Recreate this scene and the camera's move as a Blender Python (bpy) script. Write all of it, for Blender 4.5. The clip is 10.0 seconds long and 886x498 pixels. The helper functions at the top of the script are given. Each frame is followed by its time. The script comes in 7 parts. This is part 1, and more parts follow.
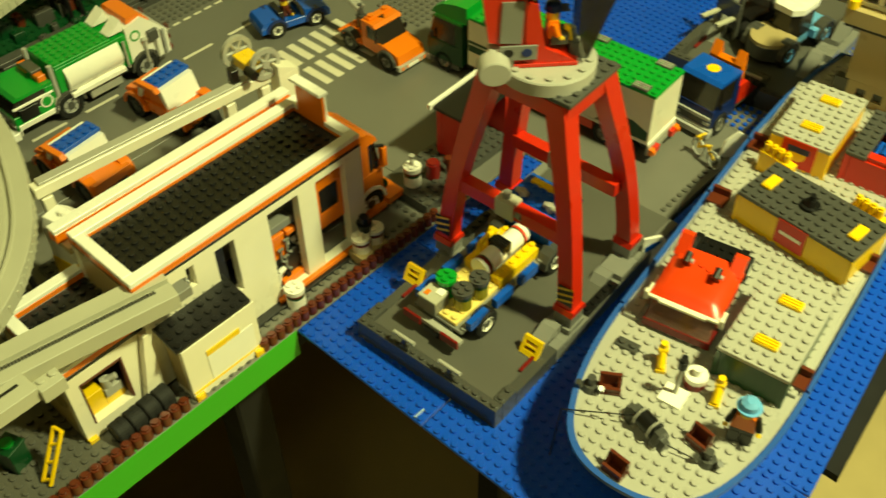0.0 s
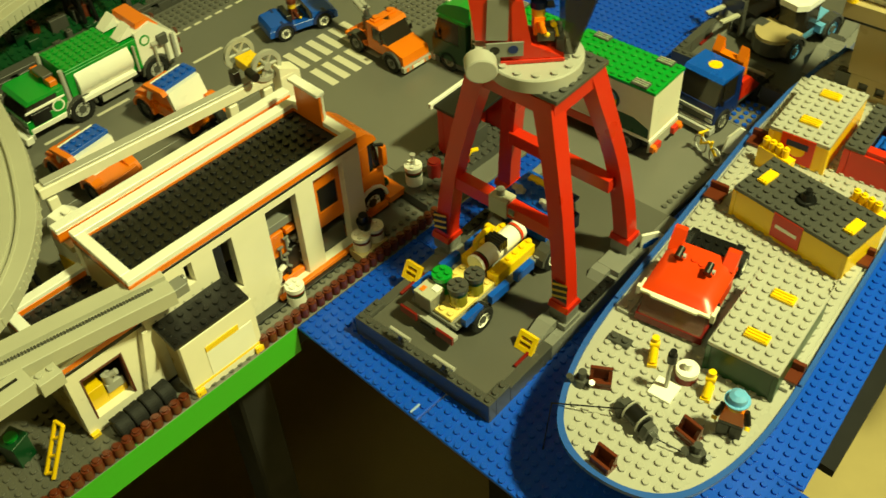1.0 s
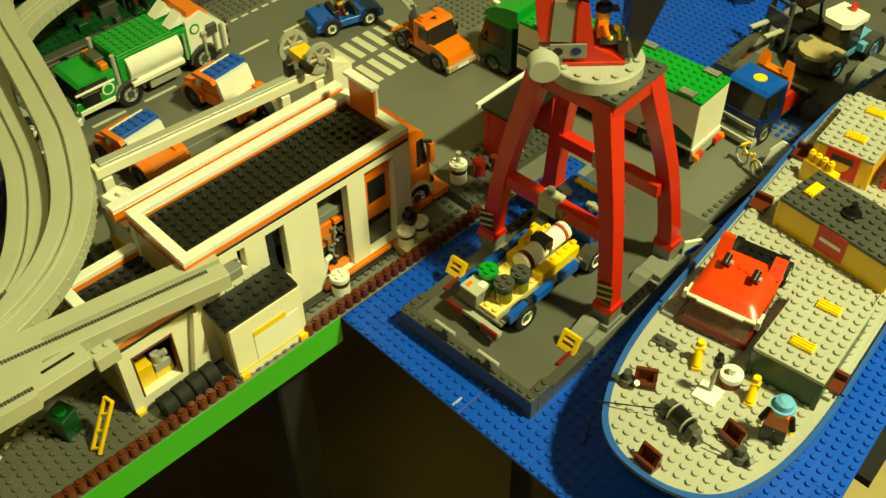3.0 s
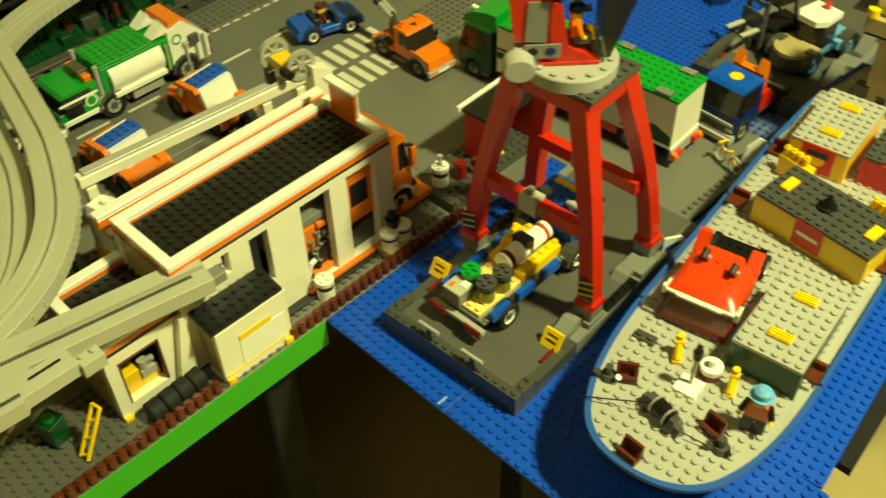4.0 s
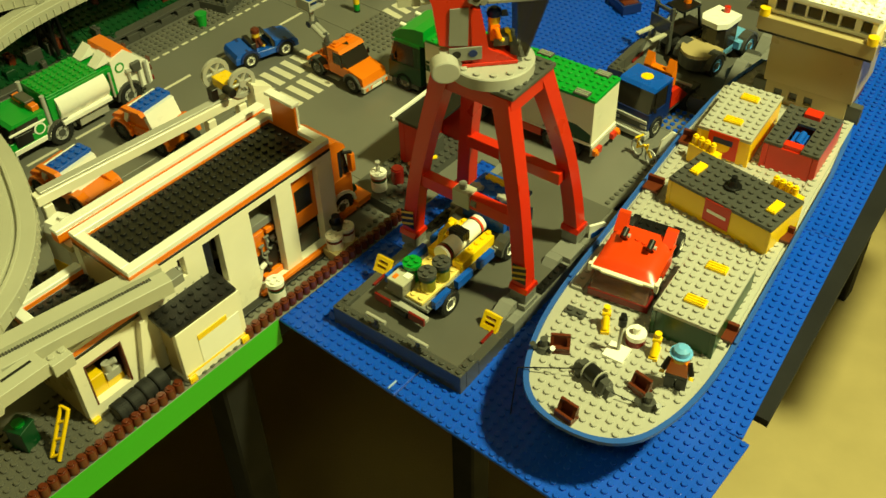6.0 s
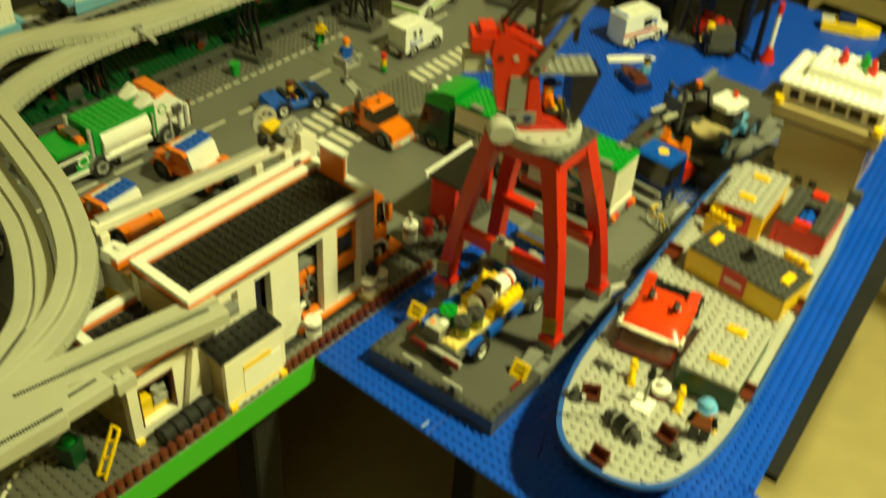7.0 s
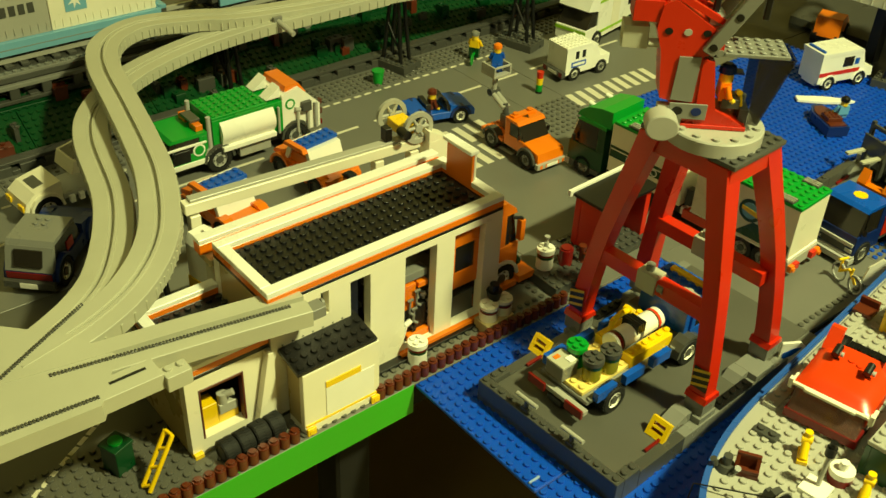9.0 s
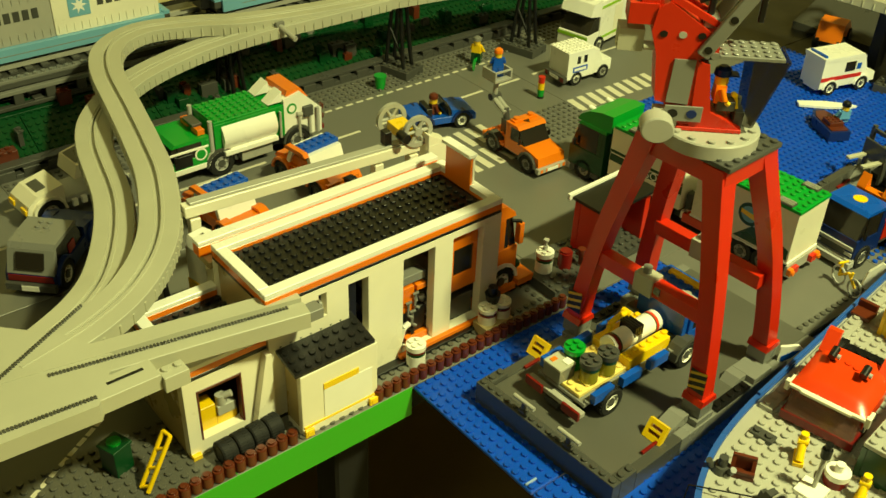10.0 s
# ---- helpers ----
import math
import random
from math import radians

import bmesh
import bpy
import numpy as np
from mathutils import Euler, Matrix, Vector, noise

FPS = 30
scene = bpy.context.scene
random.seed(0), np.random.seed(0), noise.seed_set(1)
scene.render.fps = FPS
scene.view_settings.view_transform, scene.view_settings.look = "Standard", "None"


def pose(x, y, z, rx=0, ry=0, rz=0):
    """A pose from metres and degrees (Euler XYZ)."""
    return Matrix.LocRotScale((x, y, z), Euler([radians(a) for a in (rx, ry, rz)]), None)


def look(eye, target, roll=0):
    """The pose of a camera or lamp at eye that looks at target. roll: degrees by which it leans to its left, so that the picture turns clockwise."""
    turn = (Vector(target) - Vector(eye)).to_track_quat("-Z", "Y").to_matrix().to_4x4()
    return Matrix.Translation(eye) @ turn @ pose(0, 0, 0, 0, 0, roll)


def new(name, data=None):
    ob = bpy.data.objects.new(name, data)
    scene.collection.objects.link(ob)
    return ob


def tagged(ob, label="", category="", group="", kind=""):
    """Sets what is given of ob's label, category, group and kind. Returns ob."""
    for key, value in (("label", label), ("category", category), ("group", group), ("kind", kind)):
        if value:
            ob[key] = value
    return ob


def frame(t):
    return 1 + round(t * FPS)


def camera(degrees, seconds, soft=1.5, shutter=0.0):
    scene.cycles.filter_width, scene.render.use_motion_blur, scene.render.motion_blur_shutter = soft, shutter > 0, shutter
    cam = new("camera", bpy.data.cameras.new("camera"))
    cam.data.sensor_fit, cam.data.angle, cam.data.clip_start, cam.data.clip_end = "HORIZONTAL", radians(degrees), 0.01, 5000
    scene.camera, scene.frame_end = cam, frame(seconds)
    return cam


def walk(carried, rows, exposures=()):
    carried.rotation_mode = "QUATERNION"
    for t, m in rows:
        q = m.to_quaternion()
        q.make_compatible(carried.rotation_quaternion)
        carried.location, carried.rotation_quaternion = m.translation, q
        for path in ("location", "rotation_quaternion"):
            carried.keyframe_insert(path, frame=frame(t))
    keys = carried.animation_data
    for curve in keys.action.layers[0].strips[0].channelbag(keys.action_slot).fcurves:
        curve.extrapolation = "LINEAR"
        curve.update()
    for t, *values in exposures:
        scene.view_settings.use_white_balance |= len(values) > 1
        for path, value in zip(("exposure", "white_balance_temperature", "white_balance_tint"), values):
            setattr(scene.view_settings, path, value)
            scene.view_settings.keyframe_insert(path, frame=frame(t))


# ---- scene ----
cam = camera(47.8, 10.0, shutter=0.5)
PATH = [
    (0, (0.41, -0.275, 0.579), (-0.544, 0.742, -0.855), -1.0),
    (0.5, (0.438, -0.27, 0.58), (-0.495, 0.787, -0.839), -2.5),
    (1, (0.437, -0.262, 0.579), (-0.573, 0.712, -0.846), -3.4),
    (1.5, (0.414, -0.279, 0.58), (-0.599, 0.685, -0.85), -1.7),
    (2, (0.404, -0.293, 0.58), (-0.614, 0.668, -0.849), -0.6),
    (2.2, (0.409, -0.286, 0.581), (-0.596, 0.689, -0.847), -1.3),
    (3.5, (0.424, -0.297, 0.581), (-0.608, 0.679, -0.827), -0.9),
    (4, (0.435, -0.296, 0.582), (-0.584, 0.702, -0.819), -1.7),
    (4.5, (0.474, -0.285, 0.582), (-0.451, 0.825, -0.801), -3.7),
    (4.7, (0.476, -0.295, 0.578), (-0.51, 0.783, -0.788), -3.7),
    (5, (0.453, -0.313, 0.588), (-0.496, 0.782, -0.791), -1.5),
    (5.5, (0.472, -0.323, 0.59), (-0.489, 0.787, -0.768), -2.1),
    (5.7, (0.481, -0.325, 0.596), (-0.492, 0.772, -0.764), -2.6),
    (6.8, (0.455, -0.407, 0.603), (-0.468, 0.8, -0.698), 2.7),
    (7, (0.453, -0.418, 0.621), (-0.495, 0.814, -0.638), 4.0),
    (7.2, (0.461, -0.425, 0.637), (-0.566, 0.82, -0.544), 4.2),
    (7.5, (0.451, -0.394, 0.62), (-0.551, 0.77, -0.66), 2.1),
    (7.8, (0.443, -0.382, 0.62), (-0.592, 0.754, -0.66), 2.5),
    (8, (0.424, -0.41, 0.586), (-0.714, 0.741, -0.588), 7.0),
    (8.2, (0.406, -0.413, 0.549), (-0.762, 0.737, -0.598), 7.9),
    (8.5, (0.405, -0.383, 0.522), (-0.832, 0.712, -0.606), 4.9),
    (8.7, (0.41, -0.353, 0.517), (-0.784, 0.736, -0.662), 3.5),
    (9, (0.42, -0.341, 0.503), (-0.818, 0.727, -0.649), 2.8),
    (9.5, (0.423, -0.339, 0.502), (-0.817, 0.732, -0.645), 2.7),
    (10, (0.428, -0.338, 0.502), (-0.827, 0.722, -0.638), 2.5),
]
walk(cam, [(t, look(eye, target, roll)) for t, eye, target, roll in PATH])

# world: dim warm bounce of a closed room
world = bpy.data.worlds.new("room_dim")
scene.world = world
world.use_nodes = True
world.node_tree.nodes["Background"].inputs[0].default_value = (1.0, 0.98, 0.5, 1)
world.node_tree.nodes["Background"].inputs[1].default_value = 0.024
scene.view_settings.exposure = 0.0


def overhead_light(name, x, y, z, size, watts, colour):
    """A round area light shining down from overhead; no fitting is modelled."""
    data = bpy.data.lights.new(name, "AREA")
    data.shape, data.size, data.energy, data.color = "DISK", size, watts, colour
    ob = new(name, data)
    ob.location = (x, y, z)
    return ob


LAMP = (0.97, 1.0, 0.425)
overhead_light("key_and_fill_light", 0.95, 0.42, 1.5, 0.15, 53.0, LAMP)
# unseen fill, added to lift faces that look towards -y
overhead_light("key_and_fill_light", 0.6, -0.8, 1.55, 0.3, 3.5, LAMP)
# unseen fill, added on the +x side to brighten the floor
overhead_light("key_and_fill_light", 1.9, 0.95, 1.5, 0.2, 5.0, LAMP)

# ---- materials ----
def srgb(r, g, b):
    f = lambda c: c / 12.92 if c <= 0.04045 else ((c + 0.055) / 1.055) ** 2.4
    return (f(r / 255), f(g / 255), f(b / 255), 1)


def plastic(name, rgb, rough=0.28, vary=0.06, clear=0.0, bump=0.04):
    """Moulded brick plastic: slight colour drift from piece to piece, dust on it, fine scratches."""
    m = bpy.data.materials.new(name)
    m.use_nodes = True
    nt = m.node_tree
    n, l = nt.nodes, nt.links
    b = n["Principled BSDF"]
    tc = n.new("ShaderNodeTexCoord")
    big = n.new("ShaderNodeTexNoise")
    big.inputs["Scale"].default_value, big.inputs["Detail"].default_value = 22, 5
    fine = n.new("ShaderNodeTexNoise")
    fine.inputs["Scale"].default_value, fine.inputs["Detail"].default_value = 420, 3
    l.new(tc.outputs["Object"], big.inputs["Vector"])
    l.new(tc.outputs["Object"], fine.inputs["Vector"])
    info = n.new("ShaderNodeObjectInfo")
    mix = n.new("ShaderNodeMath")
    mix.operation = "MULTIPLY_ADD"
    mix.inputs[1].default_value, mix.inputs[2].default_value = vary, 1 - vary * 0.5
    l.new(info.outputs["Random"], mix.inputs[0])
    dust = n.new("ShaderNodeMath")
    dust.operation = "MULTIPLY_ADD"
    dust.inputs[1].default_value, dust.inputs[2].default_value = 0.22, 0.89
    l.new(big.outputs["Fac"], dust.inputs[0])
    both = n.new("ShaderNodeMath")
    both.operation = "MULTIPLY"
    l.new(mix.outputs[0], both.inputs[0])
    l.new(dust.outputs[0], both.inputs[1])
    hsv = n.new("ShaderNodeHueSaturation")
    hsv.inputs["Color"].default_value = rgb
    l.new(both.outputs[0], hsv.inputs["Value"])
    l.new(hsv.outputs["Color"], b.inputs["Base Color"])
    r = n.new("ShaderNodeMath")
    r.operation = "MULTIPLY_ADD"
    r.inputs[1].default_value, r.inputs[2].default_value = 0.3, rough - 0.12
    l.new(big.outputs["Fac"], r.inputs[0])
    l.new(r.outputs[0], b.inputs["Roughness"])
    bp = n.new("ShaderNodeBump")
    bp.inputs["Strength"].default_value, bp.inputs["Distance"].default_value = bump, 0.0005
    l.new(fine.outputs["Fac"], bp.inputs["Height"])
    l.new(bp.outputs["Normal"], b.inputs["Normal"])
    b.inputs["IOR"].default_value = 1.5
    if clear:
        b.inputs["Transmission Weight"].default_value = clear
    return m


WHITE = plastic("white_plastic", srgb(246, 244, 234))
CREAM = plastic("cream_plastic", srgb(242, 236, 214))
# tan of real parts; also carries the shade on cream -y walls
TAN_AND_SHADE = plastic("tan_and_shaded_cream", srgb(176, 158, 112))
RED = plastic("red_plastic", srgb(206, 42, 14))
FLAME = plastic("orange_red_plastic", srgb(222, 62, 12))
DRED = plastic("dark_red_plastic", srgb(120, 20, 14))
ORANGE = plastic("orange_plastic", srgb(238, 122, 8))
YELLOW = plastic("yellow_plastic", srgb(248, 204, 10))
BLUE = plastic("blue_plastic", srgb(12, 84, 196))
SEA = plastic("sea_blue_plastic", srgb(8, 78, 204), rough=0.34)
DBLUE = plastic("dark_blue_plastic", srgb(16, 40, 104))
LBLUE = plastic("light_blue_plastic", srgb(120, 176, 204))
AZURE = plastic("azure_plastic", srgb(104, 170, 222))
GREEN = plastic("green_plastic", srgb(6, 150, 44))
DGREEN = plastic("dark_green_plastic", srgb(8, 64, 30))
LIME = plastic("lime_plastic", srgb(150, 200, 40))
LGREY = plastic("light_grey_plastic", srgb(172, 170, 160))
OGREY = plastic("old_grey_plastic", srgb(184, 182, 162), rough=0.42)
MGREY = plastic("mid_grey_plastic", srgb(128, 128, 122))
DGREY = plastic("dark_grey_plastic", srgb(74, 74, 70))
BLACK = plastic("black_plastic", srgb(18, 18, 18), rough=0.34)
BROWN = plastic("reddish_brown_plastic", srgb(96, 42, 22))
ROADGREY = plastic("road_grey_plastic", srgb(112, 111, 104), rough=0.36)
RUBBER = plastic("black_rubber", srgb(22, 22, 22), rough=0.7)
CHROME = plastic("silver_plastic", srgb(176, 176, 172), rough=0.2)
GLASS = plastic("smoked_glass", srgb(40, 36, 30), rough=0.14)
PINKGLASS = plastic("clear_windscreen", srgb(205, 160, 145), rough=0.16, clear=0.75)
FIGYEL = plastic("figure_yellow", srgb(240, 200, 40))


# ---- geometry kit: all lengths in studs of 8 mm; a brick is 1.2 high, a plate 0.4 ----
U = 0.008
BR, PL = 1.2, 0.4


class Geo:
    """Collects faces of one mesh."""

    def __init__(self):
        self.v, self.f, self.s = [], [], []

    def add(self, verts, faces, smooth=False):
        o = len(self.v)
        self.v += [tuple(p) for p in verts]
        self.f += [tuple(i + o for i in q) for q in faces]
        self.s += [smooth] * len(faces)
        return self

    def box(self, x0, y0, z0, x1, y1, z1, c=0.04):
        """A box with bevelled edges."""
        if x1 < x0: x0, x1 = x1, x0
        if y1 < y0: y0, y1 = y1, y0
        if z1 < z0: z0, z1 = z1, z0
        c = min(c, (x1 - x0) * 0.3, (y1 - y0) * 0.3, (z1 - z0) * 0.3)
        lo, hi = (x0, y0, z0), (x1, y1, z1)
        vs, idx = [], {}
        for sx in (0, 1):
            for sy in (0, 1):
                for sz in (0, 1):
                    for ax in range(3):
                        p = []
                        for k, s in enumerate((sx, sy, sz)):
                            e = hi[k] if s else lo[k]
                            if k != ax:
                                e += -c if s else c
                            p.append(e)
                        idx[(sx, sy, sz, ax)] = len(vs)
                        vs.append(p)
        fs = []
        for ax in range(3):
            a, b = [(1, 2), (2, 0), (0, 1)][ax]
            for s in (0, 1):
                ring = []
                for u, w in ((0, 0), (1, 0), (1, 1), (0, 1)):
                    k = [0, 0, 0]
                    k[ax], k[a], k[b] = s, u, w
                    ring.append(idx[(*k, ax)])
                fs.append(ring if s else ring[::-1])
            for u in (0, 1):
                for w in (0, 1):
                    k0, k1 = [0, 0, 0], [0, 0, 0]
                    k0[ax], k1[ax] = 0, 1
                    k0[a] = k1[a] = u
                    k0[b] = k1[b] = w
                    q = [idx[(*k0, a)], idx[(*k1, a)], idx[(*k1, b)], idx[(*k0, b)]]
                    fs.append(q if u == w else q[::-1])
        for sx in (0, 1):
            for sy in (0, 1):
                for sz in (0, 1):
                    t = [idx[(sx, sy, sz, a)] for a in range(3)]
                    fs.append(t if (sx + sy + sz) % 2 else t[::-1])
        return self.add(vs, fs)

    def tube(self, p0, p1, r0, r1=None, n=12, caps=True):
        """A cylinder or cone from p0 to p1."""
        r1 = r0 if r1 is None else r1
        p0, p1 = Vector(p0), Vector(p1)
        d = (p1 - p0).normalized()
        a = d.orthogonal().normalized()
        b = d.cross(a)
        ring = [(math.cos(2 * math.pi * i / n), math.sin(2 * math.pi * i / n)) for i in range(n)]
        lo = [p0 + (a * u + b * w) * r0 for u, w in ring]
        hi = [p1 + (a * u + b * w) * r1 for u, w in ring]
        self.add(lo + hi, [(i, (i + 1) % n, n + (i + 1) % n, n + i) for i in range(n)], True)
        if caps:
            self.add(lo, [tuple(range(n))[::-1]])
            self.add(hi, [tuple(range(n))])
        return self

    def cyl(self, x, y, z0, z1, r, n=14):
        return self.tube((x, y, z0), (x, y, z1), r, n=n)

    def studs(self, x0, y0, nx, ny, z, n=10, skip=None):
        """Studs on a plate whose corner is x0, y0."""
        ring = [(0.3 * math.cos(2 * math.pi * i / n), 0.3 * math.sin(2 * math.pi * i / n)) for i in range(n)]
        for i in range(nx):
            for j in range(ny):
                x, y = x0 + i + 0.5, y0 + j + 0.5
                if skip and skip(x, y):
                    continue
                v = [(x + u, y + w, z) for u, w in ring] + [(x + u, y + w, z + 0.17) for u, w in ring] + [(x + u * 0.88, y + w * 0.88, z + 0.21) for u, w in ring]
                self.add(v, [(k, (k + 1) % n, n + (k + 1) % n, n + k) for k in range(n)] + [(n + k, n + (k + 1) % n, 2 * n + (k + 1) % n, 2 * n + k) for k in range(n)] + [tuple(range(2 * n, 3 * n))])
        return self

    def plate(self, x0, y0, z0, x1, y1, z1, skip=None, n=10):
        """A box with studs on top."""
        self.box(x0, y0, z0, x1, y1, z1)
        return self.studs(x0, y0, int(round(x1 - x0)), int(round(y1 - y0)), z1, n, skip)

    def prism(self, outline, axis, a, b):
        """A polygon, anticlockwise as seen from the axis' end, drawn out along x, y or z from a to b."""
        put = {"x": lambda u, w, t: (t, u, w), "y": lambda u, w, t: (w, t, u), "z": lambda u, w, t: (u, w, t)}[axis]
        n = len(outline)
        lo, hi = [put(u, w, a) for u, w in outline], [put(u, w, b) for u, w in outline]
        self.add(lo + hi, [(i, (i + 1) % n, n + (i + 1) % n, n + i) for i in range(n)] + [tuple(range(n))[::-1], tuple(range(n, 2 * n))])
        return self

    def wall(self, x0, x1, y0, y1, z0, z1, holes):
        """A wall of thickness x0..x1 with rectangular openings (ya, yb, za, zb) through it."""
        ys = sorted({y0, y1, *[h[0] for h in holes], *[h[1] for h in holes]})
        zs = sorted({z0, z1, *[h[2] for h in holes], *[h[3] for h in holes]})
        full = lambda i, k: 0 <= i < len(ys) - 1 and 0 <= k < len(zs) - 1 and not any(h[0] <= ys[i] and h[1] >= ys[i + 1] and h[2] <= zs[k] and h[3] >= zs[k + 1] for h in holes)
        key = lambda s, i, k: (s * len(ys) + i) * len(zs) + k
        v = [(x, y, z) for x in (x0, x1) for y in ys for z in zs]
        f = []
        for i in range(len(ys) - 1):
            for k in range(len(zs) - 1):
                if not full(i, k):
                    continue
                f.append((key(1, i, k), key(1, i + 1, k), key(1, i + 1, k + 1), key(1, i, k + 1)))
                f.append((key(0, i, k), key(0, i, k + 1), key(0, i + 1, k + 1), key(0, i + 1, k)))
                if not full(i - 1, k):
                    f.append((key(0, i, k), key(1, i, k), key(1, i, k + 1), key(0, i, k + 1)))
                if not full(i + 1, k):
                    f.append((key(0, i + 1, k), key(0, i + 1, k + 1), key(1, i + 1, k + 1), key(1, i + 1, k)))
                if not full(i, k - 1):
                    f.append((key(0, i, k), key(0, i + 1, k), key(1, i + 1, k), key(1, i, k)))
                if not full(i, k + 1):
                    f.append((key(0, i, k + 1), key(1, i, k + 1), key(1, i + 1, k + 1), key(0, i + 1, k + 1)))
        used = sorted({a for q in f for a in q})
        place = {a: n for n, a in enumerate(used)}
        return self.add([v[a] for a in used], [tuple(place[a] for a in q) for q in f])

    def turned(self, m):
        g = Geo()
        g.v = [tuple(m @ Vector(p)) for p in self.v]
        g.f, g.s = list(self.f), list(self.s)
        return g

    def join(self, other):
        o = len(self.v)
        self.v += other.v
        self.f += [tuple(i + o for i in q) for q in other.f]
        self.s += other.s
        return self

    def mesh(self, name, mat):
        me = bpy.data.meshes.new(name)
        me.from_pydata([(x * U, y * U, z * U) for x, y, z in self.v], [], self.f)
        me.polygons.foreach_set("use_smooth", self.s)
        me.materials.append(mat)
        me.update()
        return me


def at(x, y, z=0.0, turn=0.0):
    """A place in studs, turned about the upright."""
    return pose(x * U, y * U, z * U, 0, 0, turn)


def thing(name, label, category, m, group="", kind=""):
    ob = new(name)
    ob.empty_display_size = 0.01
    ob.matrix_world = m
    return tagged(ob, label, category, group, kind)


def part(name, geo, mat, parent, label="", m=None):
    ob = new(name, geo.mesh(name, mat))
    ob.parent = parent
    if m is not None:
        ob.matrix_basis = m
    if label:
        ob["label"] = label
    return ob


def solid(name, geo, mat, label, category, m=None, group="", kind=""):
    """A thing of one mesh."""
    ob = new(name, geo.mesh(name, mat))
    if m is not None:
        ob.matrix_world = m
    return tagged(ob, label, category, group, kind)


def piece(name, me, parent, m):
    ob = new(name, me)
    ob.parent = parent
    ob.matrix_basis = m
    return ob


# a wheel lies along x, its outer face towards +x
def wheel_geo(r, w):
    t, rim, hub = Geo(), Geo(), Geo()
    n = 24
    prof = [(0, 0.62), (0, 0.93), (0.12, 1.0), (0.5, 1.0), (0.88, 1.0), (1, 0.93), (1, 0.62)]
    ring = [(math.cos(2 * math.pi * i / n), math.sin(2 * math.pi * i / n)) for i in range(n)]
    for (a, ra), (b, rb) in zip(prof, prof[1:]):
        t.add([(a * w, ra * r * u, ra * r * v) for u, v in ring] + [(b * w, rb * r * u, rb * r * v) for u, v in ring], [(i, n + i, n + (i + 1) % n, (i + 1) % n) for i in range(n)], False)
    for i in range(n):
        a = 2 * math.pi * i / n
        for x0, x1, s in ((0.05, 0.45, 0), (0.55, 0.95, 0.5)):
            q = a + s * 2 * math.pi / n
            m = Matrix.Rotation(q, 4, "X")
            t.join(Geo().box(x0 * w, -0.06 * r, r * 0.97, x1 * w, 0.06 * r, r * 1.04, 0.01).turned(m))
    rim.tube((0.05 * w, 0, 0), (0.86 * w, 0, 0), 0.63 * r, n=24)
    rim.tube((0.86 * w, 0, 0), (1.0 * w, 0, 0), 0.63 * r, 0.56 * r, n=24, caps=False)
    hub.tube((0.84 * w, 0, 0), (0.96 * w, 0, 0), 0.3 * r, n=12)
    for i in range(6):
        q = math.pi * i / 3
        hub.tube((0.84 * w, 0.44 * r * math.cos(q), 0.44 * r * math.sin(q)), (0.9 * w, 0.44 * r * math.cos(q), 0.44 * r * math.sin(q)), 0.07 * r, n=6)
    return t, rim, hub


WHEELS = {}


def wheel(parent, x, y, z, r, w, side, rim_mat=None):
    """side 1: the outer face looks towards +x; -1: towards -x."""
    rim_mat = rim_mat or WHITE
    key = (r, w, rim_mat.name)
    if key not in WHEELS:
        t, rim, hub = wheel_geo(r, w)
        WHEELS[key] = (t.mesh("tyre", RUBBER), rim.mesh("rim", rim_mat), hub.mesh("hub", DGREY))
    e = new("wheel")
    e.empty_display_size = 0.004
    e.parent = parent
    e.matrix_basis = at(x, y, z, 0 if side > 0 else 180)
    for nm, me in zip(("tyre", "rim", "hub"), WHEELS[key]):
        piece(nm, me, e, Matrix())
    return e

# ---- room ----
def room_paint(name, rgb, rough, scale, bump):
    m = plastic(name, rgb, rough=rough, vary=0.0, bump=bump)
    return m


WALLPAINT = room_paint("cream_wall_paint", srgb(226, 212, 150), 0.8, 5, 0.1)
# dark brown for the unseen ceiling and walls, chosen to cut bounce light
LOW_BOUNCE = plastic("low_bounce_brown", srgb(88, 74, 52), rough=0.7, vary=0.0, bump=0.2)
FLOORMAT = room_paint("beige_floor_lino", srgb(196, 176, 118), 0.6, 6, 0.3)
TABLEBLACK = plastic("black_table", srgb(9, 8, 8), rough=0.85, vary=0.0)
FASCIA = plastic("green_painted_board", srgb(52, 172, 26), rough=0.5, vary=0.0, bump=0.15)
RX0, RX1, RY0, RY1, RZ0, RZ1 = -104, 300, -260, 330, -78, 205
solid("floor", Geo().box(RX0, RY0, RZ0 - 4, RX1, RY1, RZ0), FLOORMAT, "worn beige floor of the room below the tables", "floor", kind="structure")
solid("ceiling", Geo().box(RX0, RY0, RZ1, RX1, RY1, RZ1 + 4), LOW_BOUNCE, "unseen dark brown ceiling that limits bounce light", "ceiling", kind="structure")
solid("wall_west", Geo().box(RX0 - 6, RY0, RZ0, RX0, RY1, RZ1), WALLPAINT, "cream painted wall behind the toy train", "wall", kind="structure")
solid("wall_east", Geo().box(RX1, RY0, RZ0, RX1 + 6, RY1, RZ1), LOW_BOUNCE, "unseen dark brown wall that limits bounce light", "wall", kind="structure")
solid("wall_south", Geo().box(RX0, RY0 - 6, RZ0, RX1, RY0, RZ1), LOW_BOUNCE, "unseen dark brown wall that limits bounce light", "wall", kind="structure")
solid("wall_north", Geo().box(RX0, RY1, RZ0, RX1, RY1 + 6, RZ1), LOW_BOUNCE, "unseen dark brown wall that limits bounce light", "wall", kind="structure")

